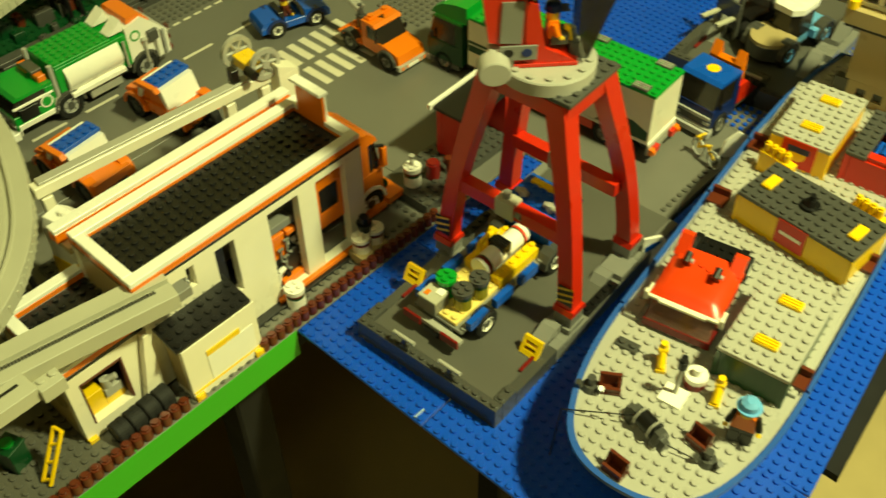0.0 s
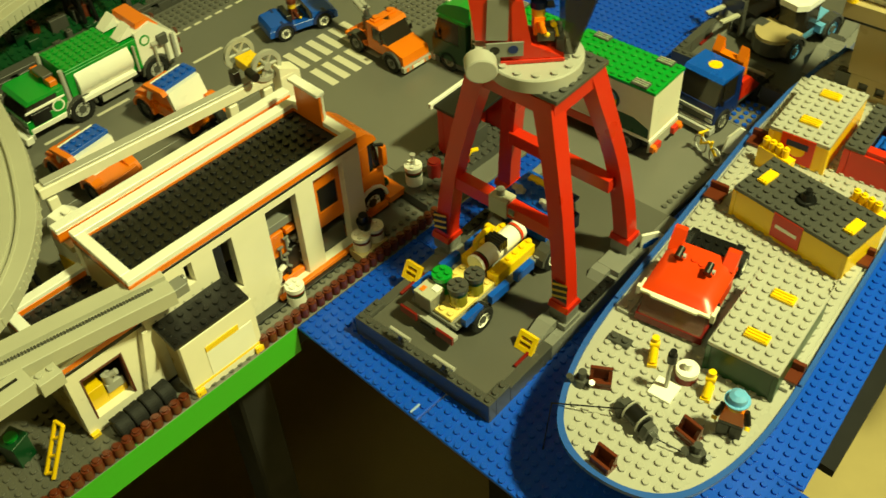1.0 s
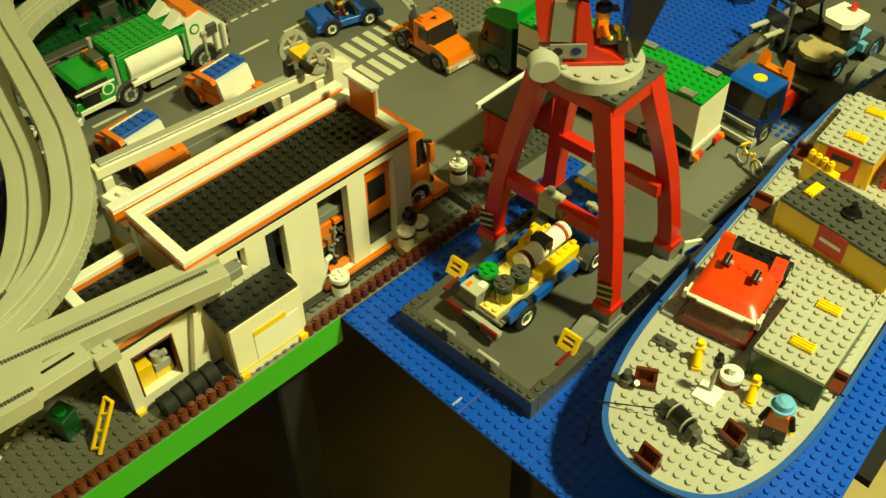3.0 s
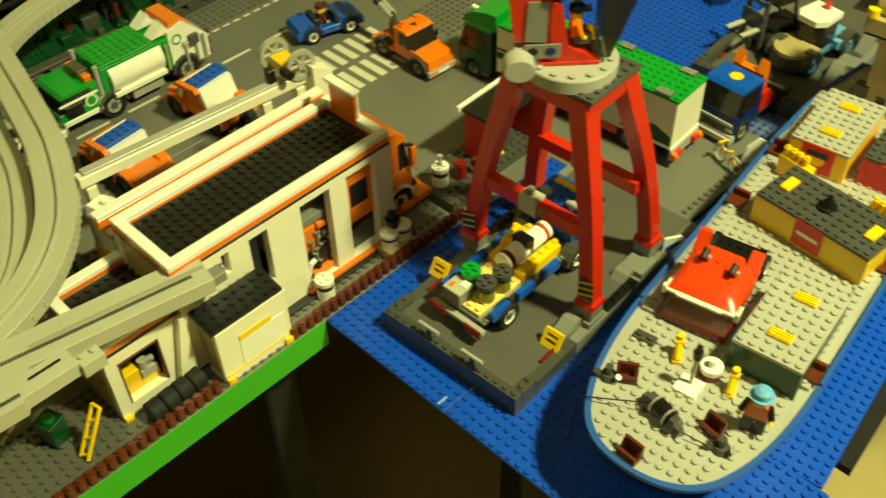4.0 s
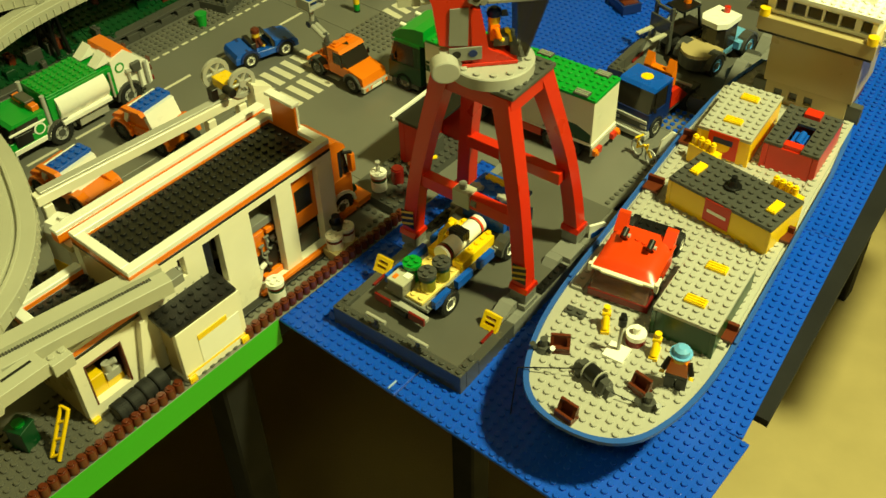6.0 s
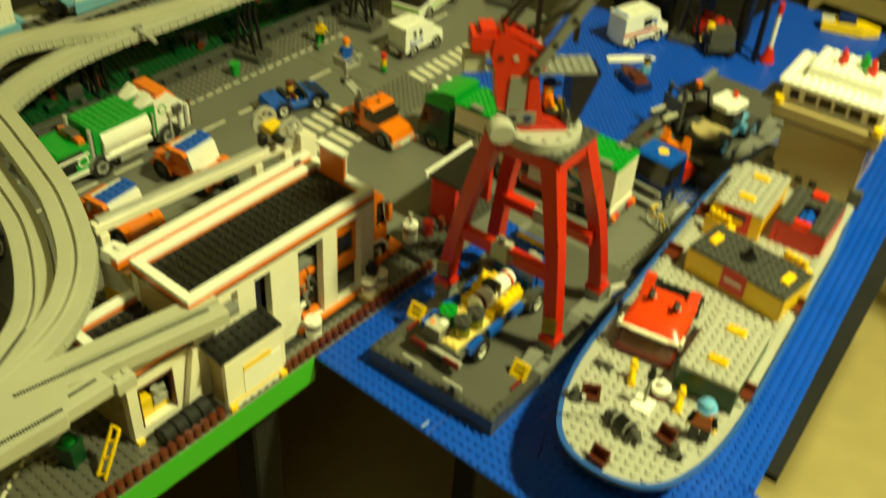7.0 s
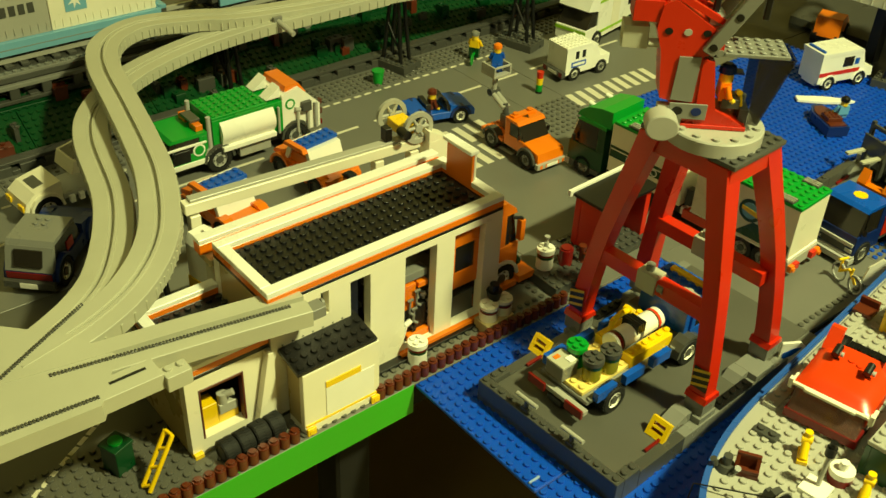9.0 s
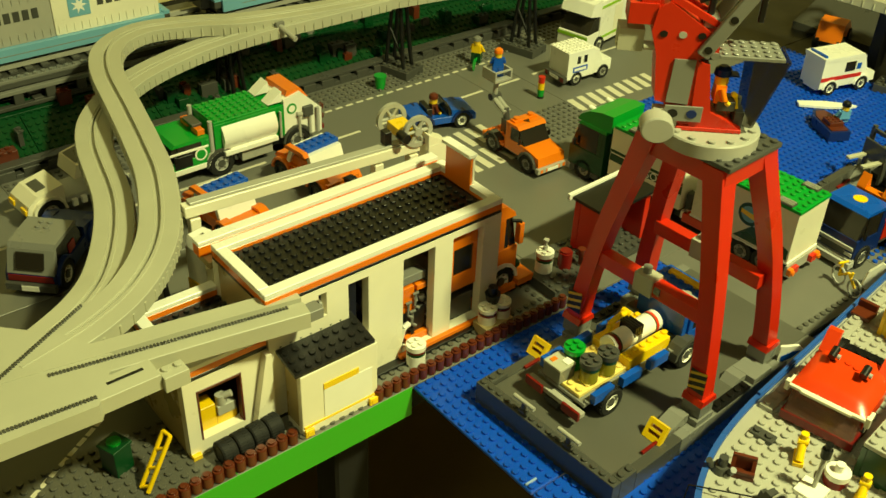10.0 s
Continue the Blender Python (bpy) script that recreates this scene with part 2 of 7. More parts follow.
# dark sheet laid on the floor in place of the tables' shade
UNDER_SHADE = plastic("under_table_shade", srgb(124, 104, 60), rough=0.9, vary=0.0, bump=0.6)
solid("carpet", Geo().box(-103, -200, RZ0, 20, 140, RZ0 + 0.8, 0.1), UNDER_SHADE, "dark sheet on the floor standing in for shade under the tables", "carpet")

# ---- tables under the layout ----
def legged_table(label, x0, y0, x1, y1, top, thick, legs, skew=0):
    t = thing("table", label, "table", at(0, 0, 0))
    part("tabletop", Geo().prism([(x0, y0), (x1, y0), (x1 - skew, y1), (x0, y1)], "z", top - thick, top), TABLEBLACK, t)
    for lx, ly in legs:
        part("leg", Geo().box(lx - 2, ly - 2, RZ0, lx + 2, ly + 2, top - thick, 0.3), TABLEBLACK, t)
    return t


legged_table("black table carrying the blue sea plates", 2, 19.7, 45.0, 130, -0.45, 0.9, [(6, 24), (26, 30), (6, 124), (26, 124)], 10.6)
legged_table("dark table carrying the toy town", -100, -90, -0.6, 130, -0.42, 3, [(-6, -4), (-96, -86), (-6, -86), (-96, 124)])
solid("fascia_board", Geo().box(-0.58, -90, -3.6, 0.0, 0, -0.02, 0.05), FASCIA, "bright green painted board edging the town table", "edging board")

# ---- sea plates ----
sea = thing("sea", "blue studded baseplates laid as water", "water", at(0, 0, 0), kind="structure")


PALE = plastic("pale_clear_plastic", srgb(150, 176, 220), rough=0.2)


def sea_plate(x0, y0, x1, y1, dz=0.0):
    g = Geo().box(x0 + 0.06, y0 + 0.06, -0.4 + dz, x1 - 0.06, y1 - 0.06, dz, 0.08)
    g.studs(x0, y0, int(x1 - x0), int(y1 - y0), dz, 8)
    return part("baseplate", g, SEA, sea)


for x0, y0, x1, y1 in ((0, 0, 16, 16), (16, 0, 45, 16), (0, 16, 32, 34), (18, 34, 26, 96), (-28, 53, 0, 96), (0, 53, 18, 96), (-4, 96, 18, 124)):
    sea_plate(x0, y0, x1, y1)
# the outer plates lie a few degrees askew
ASKEW = at(44.2, 16.1, 0.01, 6.87)
for x0, y0, x1, y1 in ((-14, 0, 0, 31), (-14, 31, 0, 59), (-18, 59, 22, 96)):
    g = Geo().box(x0 + 0.06, y0 + 0.06, -0.4, x1 - 0.06, y1 - 0.06, 0, 0.08)
    part("baseplate", g.studs(x0, y0, x1 - x0, y1 - y0, 0, 8), SEA, sea, m=ASKEW)
part("joint_clip", Geo().box(15.0, 0.2, 0.0, 15.2, 1.4, 0.24, 0.05), PALE, sea, "clear plate joint")

# ---- town ground ----
ground = thing("ground", "grey baseplates with printed roads", "ground", at(0, 0, 0), kind="structure")
DPLATE = plastic("dark_plate_grey", srgb(90, 89, 82), rough=0.36)
ROADPRINT = plastic("white_road_print", srgb(222, 216, 196), rough=0.45, vary=0.0)
for n, (x0, y0, x1, y1) in enumerate(((-64, -90, -32, -18), (-64, -18, -32, 14), (-64, 14, -32, 46), (-64, 46, -32.05, 53), (-32, -90, 0, -18), (-32, -18, 0, 22), (-32, 22, -0.1, 53), (-0.1, 34, 17.6, 53), (8, 53, 18, 80), (-28, 96, -4, 130), (-64, 86, -28.05, 130), (-64, 53.02, -28.05, 86))):
    # shade put into colour: far plates 9 and 10 black; plate 4 darkened too
    part("baseplate", Geo().box(x0 + 0.02, y0 + 0.02, -0.4, x1 - 0.02, y1 - 0.02, 0.006 if 6 < n < 11 else 0.0, 0.04), BLACK if n in (9, 10) else (DPLATE if n == 4 else ROADGREY), ground)
print_z = 0.02


def stripe(cx, cy, w, h, turn=0):
    return part("road_marking", Geo().box(-w / 2, -h / 2, 0, w / 2, h / 2, 0.025, 0.004), ROADPRINT, ground, m=at(cx, cy, 0.004, turn))


for i in range(62):
    stripe(-50.3, -50 + i * 1.72, 0.42, 1.1)
for i in range(17):
    stripe(-43.2, -41.9 + i * 7.1, 0.45, 4.5)
for i in range(6):
    stripe(-28.2, 28.6 + i * 1.9, 4.4, 1.05)
    stripe(-33.5, 28.6 + i * 1.9, 4.2, 1.05)
for i in range(9):
    stripe(-32.2, 53.6 + i * 1.9, 3.6, 1.05, -8)
g = Geo()
g.studs(-10, -40, 10, 62, 0.0, 8, skip=lambda x, y: (-11 < x < -3 and -20 < y < 18) or (x < -2 and y > 19))
g.studs(-56, -18, 5, 110, 0.0, 8)
g.studs(-34, 44, 8, 9, 0.0, 8)
g.studs(16, 36, 1, 16, 0.006, 8)
part("ground_studs", g, DPLATE, ground)

# brown round bricks along the quay edge
edge = thing("quay_wall", "row of reddish brown round bricks along the plate edge", "wall", at(0, 0, 0), kind="structure")
bg = Geo()
bg.tube((0, 0, 0), (0, 0, 0.12), 0.4, n=14)
bg.tube((0, 0, 0.12), (0, 0, 1.12), 0.49, n=14)
bg.tube((0, 0, 1.12), (0, 0, 1.2), 0.49, 0.46, n=14)
bg.tube((0, 0, 1.2), (0, 0, 1.4), 0.3, n=12)
round_brick = bg.mesh("round_brick", BROWN)
for j in range(-38, 20):
    if -12 <= j < -4:
        continue
    piece("round_brick", round_brick, edge, at(-0.5, j + 0.5, 0, (j * 37) % 90))

# ---- filling station ----
sx0, sx1, sy0, sy1 = -12.6, -3.6, -12.4, 13.0
stn = thing("filling_station", "white and orange brick-built station with flat black roof", "building", at(0, 0, 0))
part("front_wall", Geo().wall(sx1 - 1, sx1, sy0, sy1, 0.4, 12.2, [(-7.4, -6.6, 9.2, 11.6), (-4.4, -2.3, 5.0, 11.4), (1.5, 5.1, 0.9, 11.5), (7.2, 10.9, 0.9, 11.5)]), CREAM, stn)
part("rear_wall", Geo().wall(sx0, sx0 + 1, sy0, sy1, 0.4, 12.2, [(-6, 0, 0.8, 9), (3, 9, 0.8, 9)]), CREAM, stn)
# cream end wall in tan: shade on its -y face is painted in
part("end_wall", Geo().box(sx0 + 1, sy0, 0.4, sx1 - 1, sy0 + 1, 12.2), TAN_AND_SHADE, stn)
part("floor_plate", Geo().box(sx0, sy0, 0, sx1, sy1, 0.4), BLACK, stn)
part("base_tile", Geo().box(sx1 + 0.02, sy0 + 8.2, 0, sx1 + 0.9, sy1, 0.42), BLACK, stn)
part("roof_plate", Geo().plate(sx0 + 1, sy0 + 1, 12.56, sx1 - 1, sy1 - 1, 12.9), BLACK, stn)
part("roof_slab", Geo().box(sx0 + 0.02, sy0 + 0.02, 12.2, sx1 - 0.02, sy1 - 0.02, 12.55), BLACK, stn)
for nm, mat, z0, z1 in (("parapet_course", ORANGE, 12.56, 13.2), ("parapet_coping", WHITE, 13.2, 13.75)):
    for x0, y0, x1, y1 in ((sx0, sy0, sx0 + 1, sy1), (sx1 - 1, sy0, sx1, sy1), (sx0 + 1, sy0, sx1 - 1, sy0 + 1), (sx0 + 1, sy1 - 1, sx1 - 1, sy1)):
        part(nm, Geo().box(x0, y0, z0, x1, y1, z1), mat, stn)
sg = part("sign_panel", Geo().box(-10.9, 11.95, 12.92, -7.2, 12.25, 16.7), ORANGE, stn)
part("sign_cap", Geo().box(-11.2, 11.6, 16.72, -7.0, 12.6, 17.1), WHITE, sg, "white capping")
part("sign_back", Geo().box(-10.9, 12.27, 12.92, -7.2, 12.55, 16.7), WHITE, sg)
part("step_course", Geo().box(-14.9, sy0 - 0.6, 11.9, -13.8, sy1 + 0.4, 12.93), ORANGE, stn)
part("step_coping", Geo().box(-14.9, sy0 - 0.6, 12.95, -13.8, sy1 + 0.4, 13.4), WHITE, stn)
part("step_face", Geo().box(-14.9, sy0 - 0.3, 11.2, -12.63, sy1 + 0.3, 11.88), TAN_AND_SHADE, stn)
# window surrounds and inner piers
for y0, y1, z0, z1 in ((1.5, 5.1, 0.9, 11.5), (7.2, 10.9, 0.9, 11.5)):
    fr = part("window_frame", Geo().box(sx1 - 0.95, y0 + 0.02, z0, sx1 - 0.3, y0 + 0.16, z1 - 0.02).box(sx1 - 0.95, y0 + 0.17, z1 - 0.2, sx1 - 0.3, y1 - 0.02, z1 - 0.02), DGREY, stn)
part("sill_tile", Geo().box(sx1 + 0.02, 1.0, 0.44, sx1 + 0.5, sy1 + 0.0, 0.9), ORANGE, stn)
dl = part("inner_door", Geo().wall(sx1 - 1.0, sx1 - 0.75, 7.4, 10.86, 4.6, 11.28, [(8.0, 10.4, 6.4, 9.4)]), ORANGE, stn, "orange door with dark pane")
part("door_pane", Geo().box(sx1 - 0.92, 8.02, 6.42, sx1 - 0.85, 10.38, 9.38), GLASS, dl)
part("inner_counter", Geo().box(sx1 - 1.9, 7.3, 0.9, sx1 - 1.02, 10.8, 3.4), DGREY, stn)
part("inner_step", Geo().box(sx1 - 1.6, 2.4, 0.42, sx1 - 0.6, 5.0, 1.6), ORANGE, stn)
part("inner_shelf", Geo().box(sx1 - 1.8, 1.7, 4.4, sx1 - 1.02, 3.6, 7.2).box(sx1 - 1.8, 3.9, 6.4, sx1 - 1.02, 5.0, 7.0), ORANGE, stn)
part("inner_cabinet", Geo().box(sx1 - 2.4, 1.7, 1.6, sx1 - 1.1, 5.0, 4.38), BLACK, stn)
part("inner_bench", Geo().box(sx1 - 2.4, 1.7, 7.4, sx1 - 1.2, 5.0, 8.3), MGREY, stn)
for yy, zz in ((2.7, 5.6), (3.5, 6.4), (3.2, 4.4)):
    part("pump_nozzle", Geo().tube((sx1 - 0.8, yy, zz - 1.4), (sx1 - 0.8, yy + 0.1, zz), 0.12).tube((sx1 - 0.8, yy - 0.2, zz), (sx1 - 0.6, yy + 0.3, zz + 0.2), 0.15).tube((sx1 - 0.7, yy, zz - 1.4), (sx1 - 0.5, yy + 0.3, zz - 1.6), 0.15), MGREY, stn)
part("parked_tyre", wheel_geo(1.2, 0.9)[0], RUBBER, stn, m=at(sx1 - 1.7, 2.4, 1.75))
part("parked_fender", Geo().tube((sx1 - 0.9, 1.9, 1.5), (sx1 - 0.8, 2.2, 2.9), 0.3).tube((sx1 - 0.8, 2.2, 2.9), (sx1 - 0.8, 2.9, 3.2), 0.3), WHITE, stn)
# black carries the darkness inside the slit opening
part("door_leaf", Geo().box(sx1 - 0.9, -4.38, 5.02, sx1 - 0.6, -3.2, 11.38), BLACK, stn)

# annexe with its own parapet
ann = thing("annexe", "low white annexe with orange roof edge and framed window", "building", at(0, 0, 0))
ax0, ax1, ay0, ay1 = -13.2, -3.8, -20.2, -12.45
part("front_wall", Geo().wall(ax1 - 1, ax1, ay0, ay1, 0.0, 8.2, [(-19.1, -15.0, 1.6, 7.0)]), CREAM, ann)
# tan here is cream with the -y side's shade in the colour
part("side_wall", Geo().box(ax0, ay0, 0, ax1 - 1.02, ay0 + 1, 8.2), TAN_AND_SHADE, ann)
part("rear_wall", Geo().box(ax0, ay0 + 1.02, 0, ax0 + 1, ay1, 8.2), CREAM, ann)
part("roof_plate", Geo().plate(ax0 + 1, ay0 + 1, 8.2, ax1 - 1.2, ay1 - 0.2, 8.6), BLACK, ann)
for x0, y0, x1, y1 in ((ax0, ay0, ax0 + 1, ay1), (ax1 - 1, ay0, ax1, ay1), (ax0 + 1, ay0, ax1 - 1, ay0 + 1)):
    part("parapet_course", Geo().box(x0, y0, 8.62, x1, y1, 9.2), ORANGE, ann)
    part("parapet_coping", Geo().box(x0, y0, 9.2, x1, y1, 9.65), WHITE, ann)
    part("parapet_base", Geo().box(x0, y0, 8.2, x1, y1, 8.6), BLACK, ann)
wf = part("window_frame", Geo().box(ax1 - 0.7, -19.08, 1.6, ax1 + 0.04, -18.9, 7.0).box(ax1 - 0.7, -15.2, 1.6, ax1 + 0.04, -15.02, 7.0).box(ax1 - 0.7, -18.88, 6.7, ax1 + 0.04, -15.22, 7.0), BROWN, ann)
part("counter", Geo().box(ax1 - 2.4, -18.8, 1.2, ax1 - 0.9, -17.2, 4.0).box(ax1 - 1.5, -17.18, 1.2, ax1 - 0.9, -15.3, 2.6), YELLOW, ann)
part("till", Geo().box(ax1 - 1.5, -17.1, 2.62, ax1 - 0.7, -15.4, 3.6).cyl(ax1 - 1.1, -16.6, 3.6, 4.6, 0.45).tube((ax1 - 1.1, -16.6, 4.3), (ax1 - 0.6, -15.8, 4.7), 0.3), LGREY, ann)
part("corner_tile", Geo().box(ax1 - 0.5, ay0 - 0.02, 0.02, ax1 + 0.4, ay0 + 0.8, 0.5), YELLOW, ann)
part("wall_fin", Geo().prism([(-14.6, 0), (-12.5, 0), (-12.5, 8.2), (-13.0, 8.2)], "x", ax1 + 0.02, ax1 + 0.8), CREAM, ann)

# lean-to kiosk at the plate edge
kio = thing("kiosk", "white kiosk with sloping black studded roof", "kiosk", at(0, 0, 0))
part("front_wall", Geo().box(-1.1, -11.4, 0.8, -0.5, -3.6, 6.7), CREAM, kio)
# -y side of the cream kiosk, darkened to tan for shade
part("side_wall", Geo().prism([(-11.4, 0.8), (-10.8, 0.8), (-10.8, 6.8), (-11.4, 6.8)], "x", -2.95, -1.12), TAN_AND_SHADE, kio)
part("side_wall", Geo().box(-2.95, -4.2, 0.8, -1.12, -3.6, 6.8), CREAM, kio)
part("skirt", Geo().box(-2.95, -11.4, 0.0, -0.42, -3.6, 0.78), CREAM, kio)
part("stripe", Geo().box(-0.49, -9.2, 4.3, -0.40, -5.6, 5.0), YELLOW, kio)
part("panel_tile", Geo().box(-0.49, -9.2, 1.0, -0.43, -4.2, 4.28), WHITE, kio)
slope = pose(-0.55 * U, -11.8 * U, 6.75 * U, 0, 12, 0)
part("roof_plate", Geo().plate(-4, 0, 0, 0, 8, 0.4), BLACK, kio, m=slope)
part("base_line", Geo().box(-0.49, -11.3, 0.82, -0.38, -3.7, 1.1), YELLOW, kio)
for yy in (-10.9, -4.2):
    part("corner_brick", Geo().box(-0.41, yy - 0.45, 0.0, -0.12, yy + 0.45, 0.8), YELLOW, kio)
    part("bolt", Geo().tube((-0.12, yy, 0.42), (-0.04, yy, 0.42), 0.26), YELLOW, kio)


# barrels, tyres, fence, bins
def barrel(label, m, lower, band, upper, knob=False, h=2.4):
    b = thing("barrel", label, "barrel", m, group="barrels on the quay")
    part("drum", Geo().tube((0, 0, 0), (0, 0, h * 0.55), 0.92, n=20), lower, b)
    part("band", Geo().tube((0, 0, h * 0.55), (0, 0, h * 0.68), 0.9, n=20), band[0], b)
    part("band", Geo().tube((0, 0, h * 0.68), (0, 0, h * 0.8), 0.9, n=20), band[1], b)
    lid = Geo().tube((0, 0, h * 0.8), (0, 0, h), 0.96, n=20)
    for i in range(4):
        q = i * math.pi / 2 + 0.6
        lid.tube((0.5 * math.cos(q), 0.5 * math.sin(q), h), (0.5 * math.cos(q), 0.5 * math.sin(q), h + 0.2), 0.26, n=10)
    part("lid", lid, upper, b)
    if knob:
        part("tap", Geo().tube((0, 0, h + 0.2), (0, 0, h + 0.7), 0.25).tube((0, 0, h + 0.7), (0, 0, h + 1.3), 0.14).tube((0, 0, h + 1.3), (0, 0, h + 1.45), 0.3), LGREY, b)
    return b


barrel("white oil barrel with red and green band", at(-2.4, 2.2, 0), WHITE, (DGREEN, DRED), WHITE)
blk = solid("plinth", Geo().box(-2.0, 8.0, 0, 0.0, 11.6, 1.2).box(-2.6, 8.4, 0, -2.0, 11.2, 0.4), TAN_AND_SHADE, "tan plinth under small barrels", "plinth", at(-1.0, 1.7, 0, 0))
barrel("short cream barrel with dark band on the plinth", at(-2.15, 10.8, 1.2), CREAM, (DRED, DGREY), CREAM, h=1.7)
barrel("short cream barrel with dark band on the plinth", at(-2.15, 12.6, 1.2), CREAM, (DRED, DGREY), CREAM, h=1.7)
fig = Geo().tube((0, 0, 0), (0, 0, 1.0), 0.45, 0.3).tube((0, 0, 1.0), (0, 0, 1.7), 0.35, 0.5).tube((0, 0, 1.7), (0, 0, 2.2), 0.3)
solid("bollard", fig, BLACK, "small black mooring bollard", "bollard", at(-2.55, 11.7, 1.2) @ Matrix.Scale(1.6, 4))


row = thing("tyre_row", "row of four fat black rubber tyres by the annexe", "tyres", at(-2.05, -18.6, 1.05, 93))
for i in range(4):
    part("tyre", wheel_geo(1.05, 1.35)[0], RUBBER, row, m=at(0.05 + i * 1.5, 0, 0, 0))
    part("inner_hub", Geo().tube((0.1 + i * 1.5, 0, 0), (1.2 + i * 1.5, 0, 0), 0.66, n=20), DGREY, row)
fence = thing("yellow_barrier", "yellow lattice barrier leaning at the edge", "barrier", pose(-3.4 * U, -24.9 * U, 0, 0, 0, 12))
part("rail", Geo().tube((0, 0, 0.2), (0, 2.8, 4.4), 0.2), YELLOW, fence)
part("rail", Geo().tube((0.9, 0, 0.2), (0.9, 2.8, 4.4), 0.2), YELLOW, fence)
for k in range(4):
    f = k / 3
    part("rung", Geo().tube((0, 2.8 * f, 0.2 + 4.2 * f), (0.9, 2.8 * min(1, f + 0.12), 0.2 + 4.2 * min(1, f + 0.12)), 0.16), YELLOW, fence)
gb = thing("green_bin", "dark green dustbin on the grey plate", "bin", at(-6.6, -25.4, 0, 20))
part("tub", Geo().box(-0.9, -0.9, 0, 0.9, 0.9, 2.6).box(-1, -1, 2.6, 1, 1, 2.9), DGREEN, gb)
part("lid", Geo().tube((0, 0, 2.9), (0, 0, 3.1), 0.6), GREEN, gb)
bin2 = thing("green_bin", "bright green dustbin beside the road", "bin", at(-52.2, 34.0, 0, 0) @ Matrix.Scale(0.8, 4))
part("tub", Geo().tube((0, 0, 0), (0, 0, 2.2), 0.85, 1.05, n=10), GREEN, bin2)
part("lid", Geo().tube((0, 0, 2.2), (0, 0, 2.5), 1.15, n=10), GREEN, bin2)
for i in range(9):
    stripe(-12.5 + i * 0.66, -24.6 - i * 1.04, 0.42, 1.0, 32)

# overhead beam with the pulley unit behind the station
beam = thing("gantry_beam", "long white overhead beam with grey top rail", "gantry", at(-19.8, 1.5, 0, -5) @ at(19.8, -1.5, 0))
part("beam", Geo().box(-20.4, -11, 11.7, -19.2, 14.6, 12.8), CREAM, beam)
part("top_rail", Geo().box(-20.4, -10.4, 12.81, -19.4, 14.4, 13.1), LGREY, beam)
for y in (-10.6, 9.2, 13.4):
    part("post", Geo().box(-20.3, y, 0, -19.2, y + 1.0, 11.38), CREAM, beam)
pul = part("pulley_unit", Geo().box(-22.6, 12.6, 13.12, -19.6, 14.6, 14.2), YELLOW, beam)
for x, y, r in ((-19.0, 14.2, 1.75), (-22.8, 13.4, 1.75)):
    d = Geo()
    n = 28
    for i in range(n):
        a, b = 2 * math.pi * i / n, 2 * math.pi * (i + 1) / n
        d.prism([(y + r * math.cos(a), 14.1 + r * math.sin(a)), (y + r * math.cos(b), 14.1 + r * math.sin(b)), (y + 0.72 * r * math.cos(b), 14.1 + 0.72 * r * math.sin(b)), (y + 0.72 * r * math.cos(a), 14.1 + 0.72 * r * math.sin(a))], "x", x - 0.4, x)
    for i in range(6):
        q = i * math.pi / 3
        d.tube((x - 0.2, y, 14.1), (x - 0.2, y + r * 0.8 * math.cos(q), 14.1 + r * 0.8 * math.sin(q)), 0.2, n=6)
    d.tube((x - 0.5, y, 14.1), (x + 0.1, y, 14.1), 0.45)
    part("pulley_wheel", d, LGREY, pul, "grey spoked pulley wheel")
part("pin_block", Geo().box(-20.6, 10.6, 13.12, -19.6, 11.38, 14.6).tube((-19.4, 12.2, 14.2), (-18.0, 12.2, 14.2), 0.5), BLACK, pul)
part("pillar", Geo().box(-20.0, 15.0, 9.5, -18.2, 17.4, 12.6).prism([(15.0, 12.6), (17.4, 12.6), (15.0, 13.8)], "x", -20, -18.2), CREAM, beam)

bayf = thing("bay_floor", "dark grey studded service bay floor", "floor", at(0, 0, 0), kind="structure")
part("plate", Geo().plate(-25, -12, 0.01, -14, 18, 0.4), DGREY, bayf)
part("back_bench", Geo().plate(-15.2, -10, 0.42, -13.7, 12, 5.0), DGREY, bayf)
# service bay clutter between beam and station
def bay_pump(label, mat, m):
    p = thing("service_pump", label, "pump", m, group="service bay pumps")
    part("body", Geo().box(-0.8, -0.6, 0, 0.8, 0.6, 5.2).box(-0.8, -0.9, 5.22, 0.8, 0.6, 6.0), mat, p)
    part("head", Geo().prism([(-0.9, 6.02), (0.6, 6.02), (0.2, 7.4), (-0.9, 7.0)], "x", -0.7, 0.7), mat, p)
    return p


bay_pump("orange service pump under the gantry", ORANGE, at(-17.2, -7.6, 0, 0))
bay_pump("orange service pump under the gantry", ORANGE, at(-17.0, -2.2, 0, 10))
cyl = thing("air_tank", "black and grey ribbed air tank between pumps", "tank", at(-17.2, -5.0, 6.2))
part("shell", Geo().tube((0, -1.4, 0), (0, 1.6, 0), 0.7, n=16), DGREY, cyl)
for k in range(4):
    part("ring", Geo().tube((0, -1.2 + k * 0.8, 0), (0, -0.9 + k * 0.8, 0), 0.9, n=16), (LGREY, BLACK, LGREY, BLACK)[k], cyl)
part("stand", Geo().box(-0.4, -1, -6.2, 0.4, 1, -0.5), DGREY, cyl)
lift = thing("car_lift", "orange and white car lift with grey parts", "lift", at(-16.4, 4.0, 0, 0))
part("post", Geo().box(-0.6, -3.2, 0, 0.6, -2.2, 6.4), ORANGE, lift)
part("post", Geo().box(-0.6, 4.2, 0, 0.6, 5.2, 5.6), MGREY, lift)
